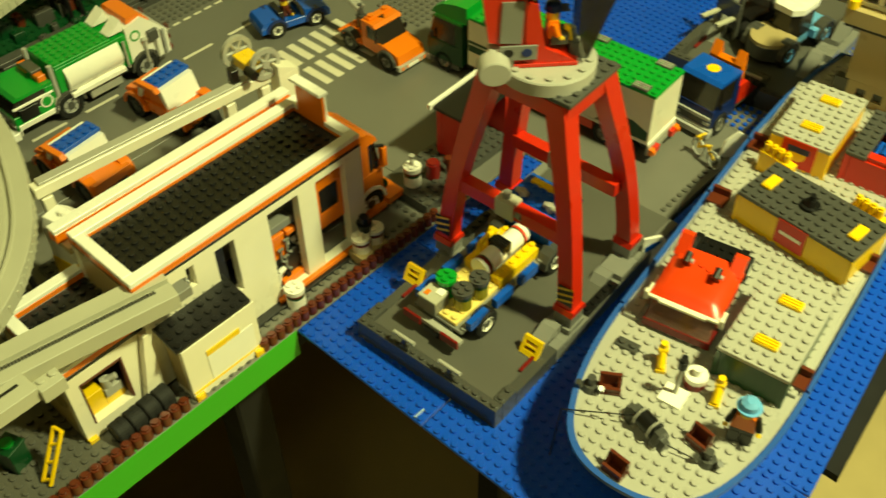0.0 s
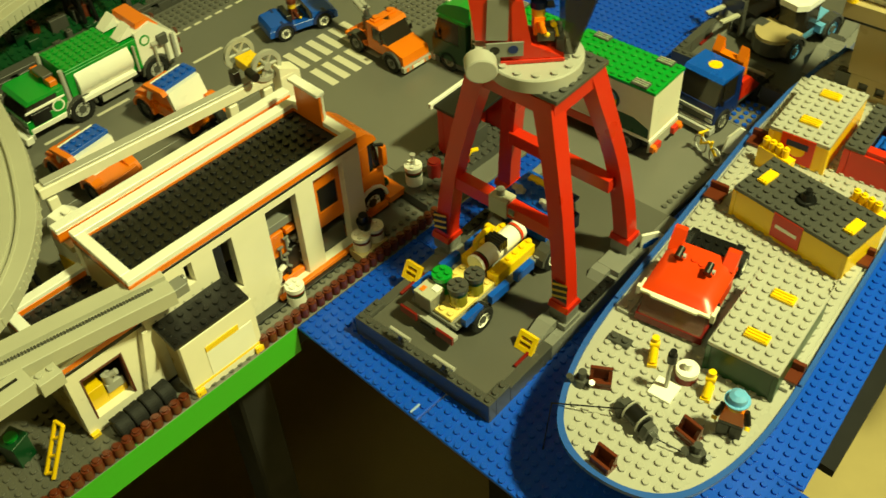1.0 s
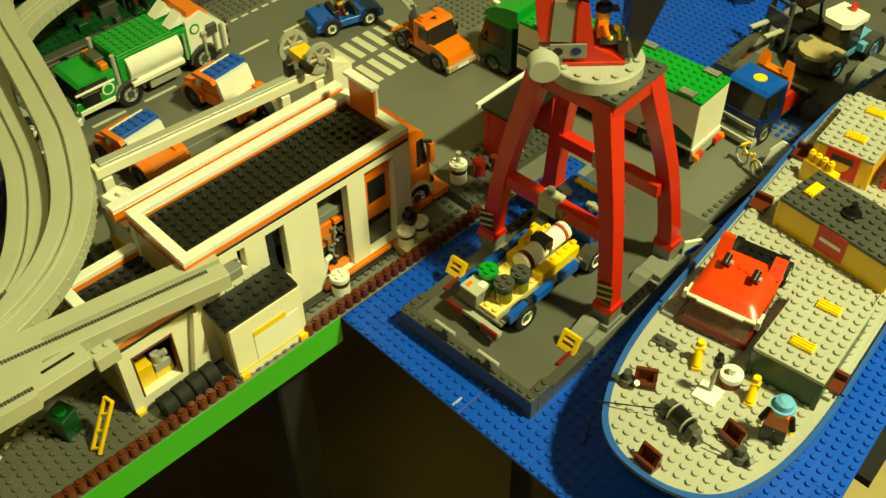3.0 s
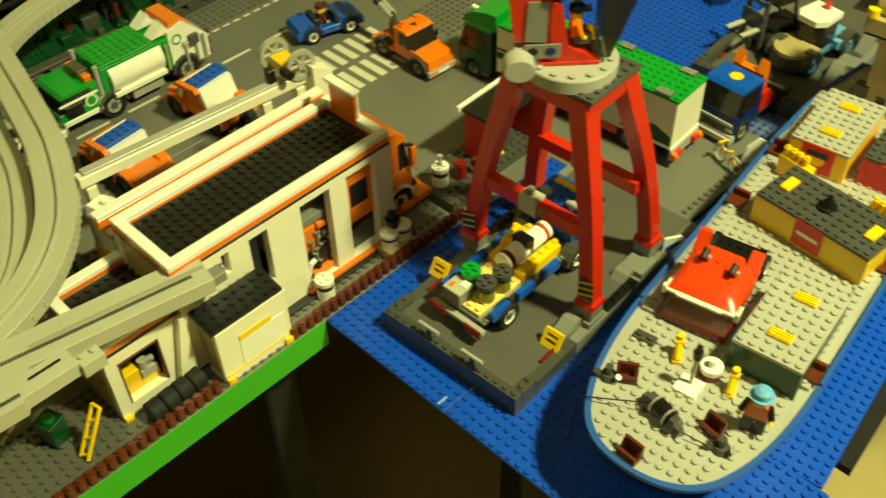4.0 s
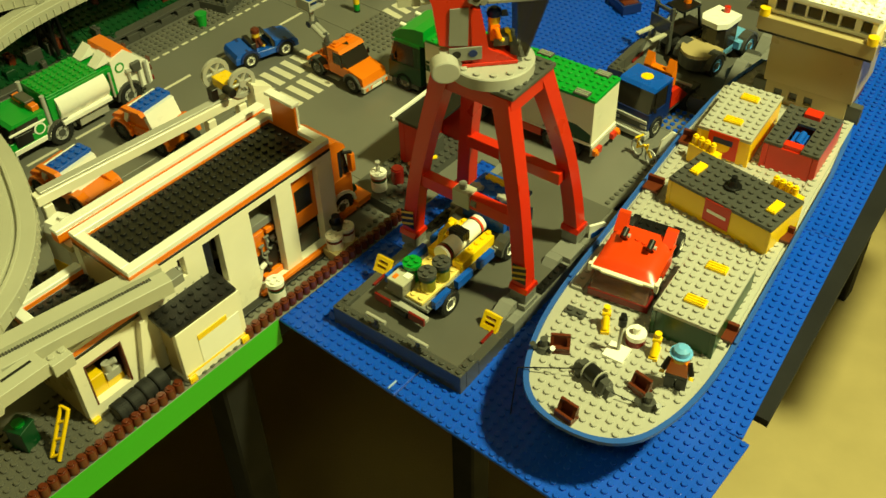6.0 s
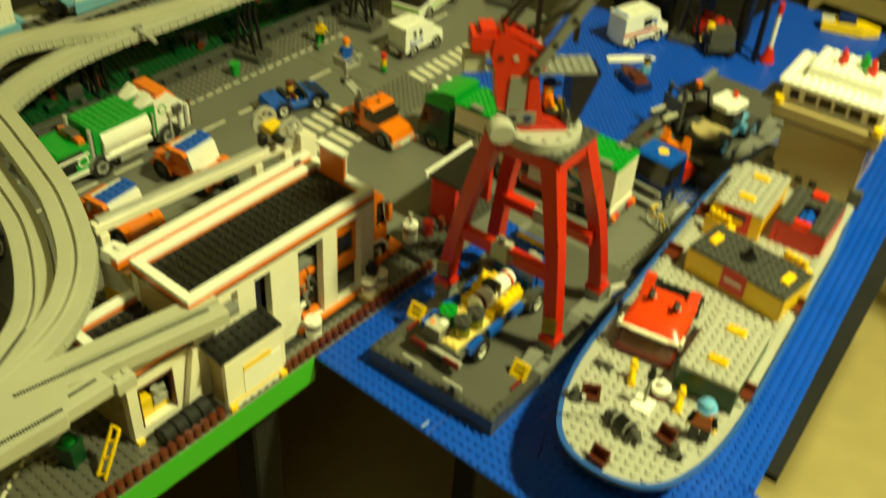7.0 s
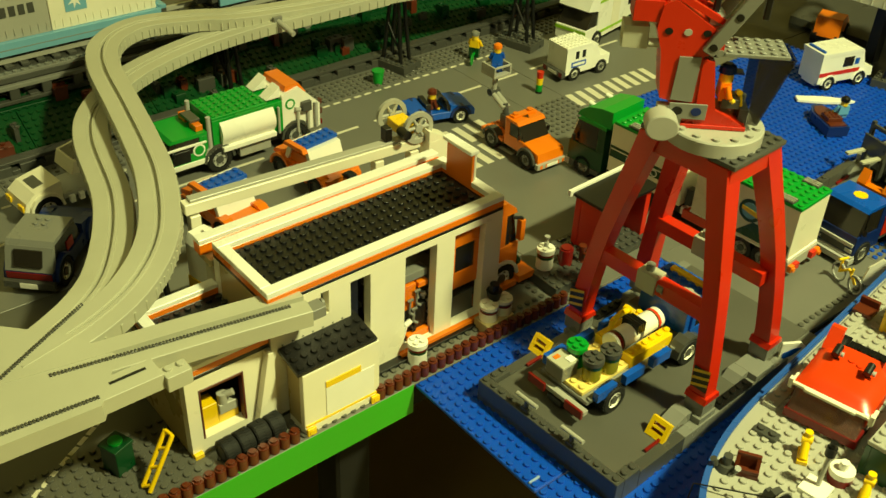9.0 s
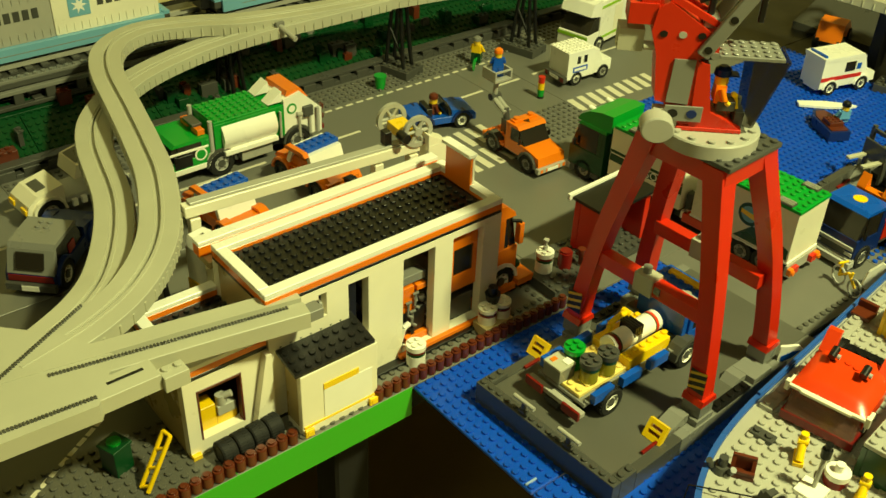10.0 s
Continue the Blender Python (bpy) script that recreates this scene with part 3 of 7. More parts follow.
part("arm", Geo().prism([(-3.4, 5.4), (3.2, 6.4), (3.2, 7.0), (-3.4, 6.2)], "x", -0.5, 0.5), ORANGE, lift)
part("cross_arm", Geo().box(-2.4, 1.6, 5.6, 2.0, 2.4, 6.3), WHITE, lift)
part("engine_block", Geo().box(-1.8, -1.2, 5.0, 0.8, 1.2, 6.2).studs(-1.8, -1.2, 2, 2, 6.2).tube((-1, 0, 6.2), (-1, 0, 7.2), 0.5), DGREY, lift)
rng = random.Random(5)
for k in range(34):
    x, y = -22 + rng.random() * 7, -10 + rng.random() * 26
    h = 2.0 + rng.random() * 4.0
    mt = (DGREY, MGREY, BLACK, DGREY, BROWN, YELLOW)[k % 6]
    solid("spare_part", Geo().plate(-1, -1, 0, 1, 1, h).tube((0.2, 0, h), (0.2, 0, h + 0.8), 0.3), mt, "small stacked machine part in the service bay", "machine part", at(x, y, 0.4, rng.random() * 90), group="machine parts")
ped = solid("white_tank", Geo().prism([(-1.6, 0), (1.6, 0), (1.6, 3.6), (0.6, 4.6), (-1.2, 4.6), (-1.6, 3.6)], "x", -1.4, 1.4).tube((0, 0, 4.6), (0, 0, 5.0), 0.4), WHITE, "small white tank with rounded top", "tank", at(-17.8, -10.2, 6.4, 10))
solid("tank_base", Geo().box(-1.5, -1.7, 0, 1.5, 1.7, 6.38), YELLOW, "yellow block base carrying the white tank", "base", at(-17.8, -10.2, 0, 10))

# grey ledge, kerb blocks and guard hut at the end of the quay wall
ledge = thing("quay_ledge", "dark grey studded ledge beside the water", "ledge", at(0, 0, 0))
part("slab", Geo().plate(-8, 19.4, 0, -1.4, 26.0, 1.2, skip=lambda x, y: x < -3.5 and y < 22.4), DGREY, ledge)
part("slab", Geo().plate(-8, 26.02, 0, -2.4, 36.0, 1.2), DGREY, ledge)
barrel("white oil barrel with tap standing on the ledge", at(-5.1, 21.2, 1.2), WHITE, (DGREEN, DRED), WHITE, True)
solid("red_drum", Geo().tube((0, 0, 0), (0, 0, 1.9), 0.75, n=16).tube((0, 0, 1.9), (0, 0, 2.1), 0.6, n=16), DRED, "small dark red drum on the ledge", "drum", at(-4.2, 23.4, 1.2))
solid("valve", Geo().tube((0, 0, 0), (0, 0, 1.6), 0.3).tube((-0.7, 0, 1.2), (0.7, 0, 1.2), 0.2).tube((0, 0, 1.6), (0, 0, 2.1), 0.45), BROWN, "brown standpipe valve on the ledge", "valve", at(-3.4, 25.0, 1.2))
lad = thing("yellow_hook", "yellow curved hook piece on the ledge", "hook", at(-2.2, 25.4, 1.2))
part("arc", Geo().tube((0, 0, 0), (0, 0.6, 1.6), 0.25).tube((0, 0.6, 1.6), (0, 1.6, 2.2), 0.25).tube((0, 1.6, 2.2), (0, 2.6, 1.8), 0.25), YELLOW, lad)
hut = thing("guard_hut", "red guard hut with black roof and white trim", "hut", at(-6.4, 26.6, 1.2, 2))
part("rear_wall", Geo().box(-0.2, 0, 0, 0.6, 8.0, 6.0), RED, hut)
part("side_wall", Geo().box(0.62, 0, 0, 3.6, 0.8, 6.0), RED, hut)
part("side_wall", Geo().box(0.62, 7.2, 0, 3.6, 8.0, 6.0), RED, hut)
part("roof", Geo().box(-0.4, -0.3, 6.02, 4.2, 8.3, 6.4), BLACK, hut)
part("trim", Geo().box(-0.8, -0.7, 6.0, -0.4, 8.7, 6.7), WHITE, hut, "white roof trim")
part("desk", Geo().box(1.0, 2.0, 0, 2.6, 5.0, 2.2), DGREY, hut)
part("screen", Geo().prism([(2.6, 2.22), (4.6, 2.22), (4.6, 4.4), (2.6, 3.4)], "x", 1.2, 2.0), BLACK, hut)

# ---- dock barge with the red portal crane ----
DOCK = at(4.95, 3.3, 0, 2.6)


def handle_geo(hx):
    """A tilted ladder-like handle."""
    g = Geo()
    def slab(x0, x1, s0, s1):
        c, s = 0.5, 0.866
        y0, z0, y1, z1 = 5.7 + c * s0, 1.95 + s * s0, 5.7 + c * s1, 1.95 + s * s1
        g.prism([(y0, z0), (y0 + 0.42, z0 - 0.24), (y1 + 0.42, z1 - 0.24), (y1, z1)], "x", x0, x1)
    slab(hx - 0.45, hx - 0.1, 0, 1.8)
    slab(hx + 1.1, hx + 1.45, 0, 1.8)
    for s0, s1 in ((0.0, 0.5), (0.85, 1.05), (1.4, 1.8)):
        slab(hx - 0.09, hx + 1.09, s0, s1)
    return g


def dock_barge(label, m, length, dz=0.8):
    d = thing("dock_platform", label, "platform", m)
    part("deck", Geo().box(1.02, 1.02, 0, 14.98, length, dz), DPLATE, d)
    part("front_wall", Geo().plate(0, 0, 0, 16, 1, 2.4), DGREY, d)
    for x0 in (0, 15):
        part("side_wall", Geo().box(x0, 1.02, 0, x0 + 1, 3.0, 2.4).box(x0, 3.02, 0, x0 + 1, 9.0, min(2.4, dz + 0.06) if dz > 1 else 2.4).studs(x0, 1, 1, 2, 2.4), DGREY, d)
        part("sloped_kerb", Geo().box(x0 + (0.0 if x0 else 0.0), 9.02, 0, x0 + 1, length, max(1.6, dz + 0.05)), MGREY, d)
        inner = 1.02 if x0 == 0 else 13.4
        part("foot_ramp", Geo().prism([(7.4, 0.82), (11.0, 0.82), (11.0, 2.9), (10.2, 2.9), (7.6, dz)], "x", inner, inner + 1.58), MGREY, d)
        part("foot_block", Geo().box(inner - (0.9 if x0 == 0 else 0), 11.02, 0.82, inner + 1.58 + (0.9 if x0 else 0), 13.4, 2.6), MGREY, d)
        part("red_edge", Geo().box(x0 + (1.0 if x0 == 0 else -0.3), 5.0, dz + 0.02, x0 + (1.3 if x0 == 0 else -0.02), 10.0, dz + 0.3), DRED, d)
        part("foot_block", Geo().box(inner - (0.9 if x0 == 0 else 0), 19.6, 0.82, inner + 1.58 + (0.9 if x0 else 0), 22.4, 2.6), MGREY, d)
        part("foot_ramp", Geo().prism([(13.42, 0.82), (16.4, 0.82), (14.4, 2.6), (13.42, 2.6)], "x", inner, inner + 1.58), DGREY, d)
        part("foot_ramp", Geo().prism([(16.8, 0.82), (19.58, 0.82), (19.58, 2.6), (18.6, 2.6)], "x", inner, inner + 1.58), MGREY, d)
    for cx in (5.4, 10.6):
        c = part("cleat", Geo().box(cx - 0.4, 0.2, 2.4, cx + 0.4, 0.8, 2.8).tube((cx, 0.5, 2.8), (cx, 0.5, 3.5), 0.22), DGREY, d)
        part("cleat_bar", Geo().tube((cx - 1.2, 0.5, 3.6), (cx + 1.2, 0.5, 3.6), 0.2), LGREY, c)
    for hx in (0.5, 14.3) if dz > 1 else ():
        e = part("fender_handle", handle_geo(hx), YELLOW, d, "yellow grab handle", m=at(-0.5, 1.1, 0))
        part("hinge", Geo().box(hx - 0.2, 6.3, 1.98, hx + 1.2, 7.2, 2.5), BROWN, e)
    return d


dock = dock_barge("dark grey dock platform with studded rim and ramps", DOCK, 30, 1.9)
part("mooring_plate", Geo().plate(15, 14, 1.97, 16, 19, 2.25), BLACK, dock)
part("mooring_plate", Geo().plate(0, 14, 1.97, 1, 19, 2.25), BLACK, dock)

crane = thing("harbour_crane", "red portal crane with grey turntable and driver cab", "crane", DOCK)
LEGS = [((0.7, 12.4), (4.9, 13.2)), ((14.8, 12.3), (11.4, 13.2)), ((0.7, 22.0), (4.9, 18.3)), ((14.2, 22.9), (11.6, 18.3))]


def leg_geo(foot, top):
    """A bowed leg: upright near its foot, then leaning to the top plate."""
    g = Geo()
    levels = [(4.4, 0.0, 0.8), (6.5, 0.05, 0.79), (8.5, 0.11, 0.78), (10.5, 0.18, 0.77), (12.5, 0.26, 0.77), (14.5, 0.35, 0.78), (16.5, 0.46, 0.8), (19.0, 0.61, 0.83), (22.0, 0.8, 0.88), (25.25, 1.0, 0.95)]
    rings = []
    for z, f, h in levels:
        x, y = foot[0] + (top[0] - foot[0]) * f, foot[1] + (top[1] - foot[1]) * f
        rings.append([(x - h, y - h, z), (x + h, y - h, z), (x + h, y + h, z), (x - h, y + h, z)])
    v = [p for r in rings for p in r]
    f = [(3, 2, 1, 0), tuple(range(len(v) - 4, len(v)))]
    for k in range(len(rings) - 1):
        for i in range(4):
            j = (i + 1) % 4
            f.append((4 * k + i, 4 * k + j, 4 * k + 4 + j, 4 * k + 4 + i))
    return g.add(v, f)


STRIPE_Y = plastic("hazard_yellow", srgb(226, 186, 40))
for (fx, fy), top in LEGS:
    lg = part("leg", leg_geo((fx, fy), top), RED, crane)
    part("foot", Geo().box(fx - 0.95, fy - 0.95, 2.62, fx + 0.95, fy + 0.95, 4.0), MGREY, lg, "grey foot block")
    part("shoe", Geo().prism([(fy - 1.1, 4.02), (fy + 1.1, 4.02), (fy + 0.9, 4.6), (fy - 0.9, 4.6)], "x", fx - 1.05, fx + 1.05), RED, lg)
    if fy < 15:
        hz = Geo()
        part("hazard_panel", Geo().box(fx - 0.8, fy - 0.90, 5.2, fx + 0.8, fy - 0.86, 7.4, 0.005), BLACK, lg)
        for k in range(3):
            z = 5.25 + k * 0.75
            hz.add([(fx - 0.8, fy - 0.925, z), (fx + 0.8, fy - 0.925, z + 0.65 - 0.05), (fx + 0.8, fy - 0.925, z + 0.3 + 0.65 - 0.05), (fx - 0.8, fy - 0.925, z + 0.3)], [(0, 1, 2, 3)])
        part("hazard_stripes", hz, STRIPE_Y, lg, "yellow hazard stripes")
for y in (12.6, 20.6):
    br = part("cross_beam", Geo().box(2.2, y - 0.6, 11.2, 13.6, y + 0.6, 12.6), RED, crane)
    part("beam_joint", Geo().box(6.4, y - 0.75, 11.0, 8.4, y + 0.7, 12.9), OGREY if y < 15 else LGREY, br)
    part("beam_hook", Geo().tube((7.2, y, 12.9), (7.2, y, 13.5), 0.4).tube((8.6, y - 0.3, 12.0), (9.2, y - 0.3, 12.0), 0.5), MGREY, br)
part("top_plate", Geo().plate(3.9, 12.3, 25.3, 12.9, 19.3, 25.7), DGREY, crane)
part("head_frame", Geo().box(4.2, 12.5, 23.6, 12.6, 19.1, 25.28), RED, crane)
tt = part("turntable", Geo().tube((8.6, 15.2, 25.72), (8.6, 15.2, 26.8), 3.9, n=40).tube((8.6, 15.2, 26.8), (8.6, 15.2, 26.92), 3.9, 3.8, n=40), LGREY, crane)
tg = Geo()
for i in range(14):
    q = 2 * math.pi * i / 14
    tg.tube((8.6 + 3.3 * math.cos(q), 15.2 + 3.3 * math.sin(q), 26.9), (8.6 + 3.3 * math.cos(q), 15.2 + 3.3 * math.sin(q), 27.12), 0.3, n=10)
part("studs", tg, LGREY, tt)
# upper works, turned to look along the quay
UP = pose(8.6 * U, 15.2 * U, 26.95 * U, 0, 0, -46) @ Matrix.Diagonal((0.8, 0.8, 0.67, 1))
part("slewing_base", Geo().plate(-2, -3.6, 0.02, 2, 2.6, 0.5), RED, crane, m=UP)
part("motor_drum", Geo().tube((1.9, -5.6, 0.9), (3.9, -5.6, 0.9), 1.6, n=28).tube((3.9, -5.6, 0.9), (4.0, -5.6, 0.9), 1.6, 1.45, n=28), LGREY, crane, m=UP)
part("drum_bracket", Geo().box(0.6, -6.0, 0.2, 1.9, -3.6, 2.4), LGREY, crane, m=UP)
part("mast", Geo().prism([(-6.0, 3.4), (-5.2, 3.2), (-3.4, 0.6), (-1.4, 0.6), (-2.6, 8.6), (-0.9, 9.6), (-1.0, 11.4), (-2.2, 12.0), (-6.0, 15.0), (-7.0, 14.2), (-7.3, 11.6), (-6.6, 9)], "x", -1.7, 1.7), RED, crane, m=UP)
part("mast_panel", Geo().prism([(-5.0, 3.4), (-2.9, 3.2), (-2.8, 8.6), (-4.8, 8.6)], "x", 1.72, 1.9), MGREY, crane, "grey slanted panel", m=UP)
part("pin_plate", Geo().box(1.91, -5.0, 1.2, 2.12, -1.4, 3.1), MGREY, crane, m=UP)
for y, mt in ((-4.2, BLACK), (-2.4, DBLUE)):
    part("round_pin", Geo().tube((2.1, y, 2.2), (2.2, y, 2.2), 0.5, n=18), mt, crane, m=UP)
part("seat_wedge", Geo().prism([(-2.4, 0.52), (2.4, 0.52), (1.4, 1.2), (-0.6, 2.4), (-1.5, 8.2), (-2.6, 8.4)], "x", -1.6, 1.85), RED, crane, m=UP)
part("neck", Geo().box(-1.6, -2.56, 8.62, 1.6, -1.2, 9.5), BLACK, crane, m=UP)
part("cab_roof", Geo().plate(-2, -0.8, 9.0, 2, 5.2, 9.4), MGREY, crane, m=UP)
part("roof_hinge", Geo().tube((-1.9, -1.2, 9.2), (1.9, -1.2, 9.2), 0.4), MGREY, crane, m=UP)
SMOKE = plastic("smoked_cab_glass", srgb(30, 24, 16), rough=0.14)
SMOKE.node_tree.nodes["Principled BSDF"].inputs["Alpha"].default_value = 0.62
for x in (-1.95, 1.8):
    part("cab_glass", Geo().prism([(2.6, 1.0), (3.4, 0.8), (5.6, 8.98), (2.4, 8.98)], "x", x, x + 0.15), SMOKE, crane, m=UP)
part("cab_glass", Geo().prism([(3.45, 0.8), (3.65, 0.8), (5.85, 8.98), (5.65, 8.98)], "x", -1.79, 1.79), SMOKE, crane, m=UP)
part("console", Geo().box(-1.0, 1.9, 0.1, 1.0, 2.8, 2.2).tube((-0.4, 2.2, 2.2), (-0.4, 2.2, 3.4), 0.4), DGREY, crane, m=UP)
part("yellow_lever", Geo().tube((0.5, 2.0, 2.4), (0.5, 1.7, 4.0), 0.22).tube((0.2, 1.6, 4.0), (0.9, 1.6, 4.2), 0.3), YELLOW, crane, m=UP)
part("tail_box", Geo().box(-1.5, -9.6, 12.2, 1.5, -6.9, 14.6).box(-1.3, -8.6, 14.6, 1.3, -6.9, 15.4), RED, crane, m=UP)
part("tail_clip", Geo().box(-1.2, -10.2, 8.8, 1.0, -7.8, 11.4), OGREY, crane, m=UP)
part("tail_pin", Geo().tube((1.0, -7.8, 9.6), (1.0, -6.8, 9.6), 0.5), OGREY, crane, m=UP)
for k in range(4):
    part("pin_hole", Geo().tube((1.68, -6.2 + k * 1.75, 11.4), (1.8, -6.2 + k * 1.75, 11.4), 0.38, n=14), BLACK if k % 2 == 0 else LGREY, crane, m=UP)
for x in (-1.5, 0.9):
    part("ridge_rail", Geo().prism([(-6.0, 15.02), (-0.9, 12.02), (-0.9, 12.7), (-6.0, 15.9)], "x", x, x + 0.6), RED, crane, m=UP)
part("winch_bar", Geo().box(-1.2, -2.6, 12.1, 1.2, -1.2, 13.2), CHROME, crane, m=UP)
boom = part("boom", Geo().box(-2.4, -0.65, -0.9, -1.75, 0.65, 27, 0.1), MGREY, crane, m=UP @ pose(0, -2.0 * U, 10.2 * U, -30, 0, 0))
for k in range(7):
    part("boom_hole", Geo().tube((2.38, 0, 0.0 + k * 4), (2.46, 0, 0.0 + k * 4), 0.4, n=14), BLACK, boom)
part("boom_twin", Geo().box(1.75, -0.65, -0.9, 2.4, 0.65, 27, 0.1), MGREY, boom)
part("boom_tip", Geo().box(-1.7, -0.7, 24, 1.7, 0.7, 27), RED, boom)
STAY = UP @ pose(0, -6.0 * U, 15.0 * U, -34, 0, 0)
for x in (-1.2, 0.7):
    part("stay", Geo().box(x, -0.3, 0, x + 0.5, 0.3, 9.5, 0.1), BLACK, crane, m=STAY)
part("stay_tip", Geo().box(-1.2, -0.5, 9.5, 1.2, 0.5, 12.2), RED, crane, m=STAY)
part("stay_bar", Geo().box(-0.3, -0.3, 0, 0.3, 0.3, 14, 0.1), BLACK, crane, m=UP @ pose(0, -3.2 * U, 14.6 * U, -62, 0, 0))
for y, z0 in ((-2.0, 12.6), (2.6, 12.6)):
    part("stay_post", Geo().box(-0.3, y - 0.3, z0, 0.3, y + 0.3, z0 + 8, 0.1), BLACK, crane, m=UP)


def figure(label, m, legs, torso, head, hat, hat_mat=None, sitting=False, arm_mat=None):
    """A toy figure: one plain mesh."""
    pieces = []
    g = Geo()
    if sitting:
        g.box(-0.95, -0.2, 0, -0.05, 1.4, 0.9).box(0.05, -0.2, 0, 0.95, 1.4, 0.9)
        b = 0.7
    else:
        g.box(-0.95, -0.5, 0, -0.05, 0.5, 1.5).box(0.05, -0.5, 0, 0.95, 0.5, 1.5).box(-0.95, -0.5, 1.5, 0.95, 0.5, 1.9)
        b = 1.9
    pieces.append((g, legs))
    t = Geo().add([(-0.95, -0.5, b), (0.95, -0.5, b), (0.95, 0.5, b), (-0.95, 0.5, b), (-0.7, -0.45, b + 1.55), (0.7, -0.45, b + 1.55), (0.7, 0.45, b + 1.55), (-0.7, 0.45, b + 1.55)], [(0, 1, 5, 4), (1, 2, 6, 5), (2, 3, 7, 6), (3, 0, 4, 7), (4, 5, 6, 7), (3, 2, 1, 0)])
    pieces.append((t, torso))
    arms = Geo().tube((-0.85, 0, b + 1.35), (-1.2, 0.35, b + 0.35), 0.28, n=8).tube((0.85, 0, b + 1.35), (1.2, 0.35, b + 0.35), 0.28, n=8)
    pieces.append((arms, arm_mat or torso))
    h = Geo().tube((0, 0, b + 1.55), (0, 0, b + 2.65), 0.62, n=14)
    h.tube((-1.25, 0.5, b + 0.3), (-1.25, 0.75, b + 0.1), 0.22, n=8).tube((1.25, 0.5, b + 0.3), (1.25, 0.75, b + 0.1), 0.22, n=8)
    pieces.append((h, head))
    c = Geo()
    if hat:
        c.tube((0, 0, b + 2.35), (0, 0, b + 2.9), 0.78, 0.7, n=14).tube((0, 0, b + 2.9), (0, 0, b + 3.15), 0.7, 0.35, n=14)
        if hat == "cap":
            c.box(-0.55, 0.5, b + 2.35, 0.55, 1.35, b + 2.5)
        if hat == "brim":
            c.tube((0, 0, b + 2.3), (0, 0, b + 2.42), 0.98, n=16)
        pieces.append((c, hat_mat))
    v, f, s, mi = [], [], [], []
    for k, (q, _) in enumerate(pieces):
        o = len(v)
        v += q.v
        f += [tuple(i + o for i in p) for p in q.f]
        s += q.s
        mi += [k] * len(q.f)
    me = bpy.data.meshes.new("toy_figure")
    me.from_pydata([(x * U, y * U, z * U) for x, y, z in v], [], f)
    me.polygons.foreach_set("use_smooth", s)
    me.polygons.foreach_set("material_index", mi)
    for _, mt in pieces:
        me.materials.append(mt)
    ob = new("toy_figure", me)
    ob.matrix_world = m
    return tagged(ob, label, "toy figure")


figure("toy crane driver with dark cap seated in the cab", DOCK @ pose(8.6 * U, 15.2 * U, 28.2 * U, 0, 0, -46) @ Matrix.Scale(0.88, 4) @ at(0.3, 0.15, 0.4, 0), DGREY, ORANGE, FIGYEL, "cap", DBLUE, True)

def mudguard(parent, x0, x1, y, r, mat, n=7, name="mudguard"):
    v, f = [], []
    for k in range(n + 1):
        a = math.pi * k / n
        for q, x in ((0.15, x0), (0.5, x0), (0.5, x1), (0.15, x1)):
            v.append((x, y + (r + q) * math.cos(a), r + (r + q) * math.sin(a)))
    for k in range(n):
        for i in range(4):
            j = (i + 1) % 4
            f.append((4 * k + i, 4 * k + 4 + i, 4 * k + 4 + j, 4 * k + j))
    f += [(0, 1, 2, 3), (4 * n + 3, 4 * n + 2, 4 * n + 1, 4 * n)]
    g = Geo().add(v, f)
    return part(name, g, mat, parent)


# ---- flatbed truck on the dock ----
LY = plastic("pale_yellow_plastic", srgb(240, 214, 120))
dt = thing("flatbed_truck", "blue and yellow toy flatbed truck loaded with barrels", "truck", at(11.15, 6.9, 1.92, 1.0))
part("chassis", Geo().box(-1.6, 0.4, 0.9, 1.6, 17.6, 1.7), DGREY, dt)
part("bed", Geo().plate(-2.8, 0.6, 1.72, 2.8, 12.6, 2.1, skip=lambda x, y: abs(x) < 2 and y > 7), MGREY, dt)
part("load_floor", Geo().plate(-2, 0.8, 2.12, 2, 6.8, 2.5), LY, dt)
for x0 in (-2.2, 1.0):
    part("bed_side", Geo().plate(x0, 6.82, 2.12, x0 + 1.2, 12.4, 3.3), YELLOW, dt)
for x0 in (-3.2, 2.82):
    for y0 in (1.2, 4.8, 8.4):
        part("side_locker", Geo().prism([(y0, 2.14), (y0 + 2.4, 2.14), (y0 + 2.4, 3.1), (y0, 3.1)], "x", x0, x0 + 0.58), BLUE, dt)
part("rear_bumper", Geo().box(-3.2, -0.2, 1.2, 3.2, 0.4, 1.7), LGREY, dt)
for x0 in (-3.2, 1.2):
    part("rear_light", Geo().box(x0, -0.5, 1.0, x0 + 2.0, -0.22, 1.9), DRED, dt, "dark red rear light")
part("tow_hitch", Geo().box(-0.8, -0.4, 0.6, 0.8, 0.2, 1.18), BLACK, dt)
part("fuel_tank", Geo().tube((-2.2, 13.0, 2.3), (2.2, 13.0, 2.3), 0.7), BLACK, dt)
cb = part("cab", Geo().box(-2.9, 14.0, 1.72, 2.9, 18.4, 3.4).box(-2.9, 14.0, 3.42, 2.9, 14.6, 5.6), BLUE, dt)
part("roof", Geo().plate(-3, 14.0, 5.62, 3, 18.0, 6.0), BLUE, cb)
part("windscreen", Geo().prism([(17.0, 3.42), (18.2, 3.42), (17.8, 5.6), (16.8, 5.6)], "x", -2.6, 2.6), GLASS, cb)
part("cab_window", Geo().box(-2.85, 14.62, 3.42, 2.85, 16.98, 5.6), GLASS, cb)
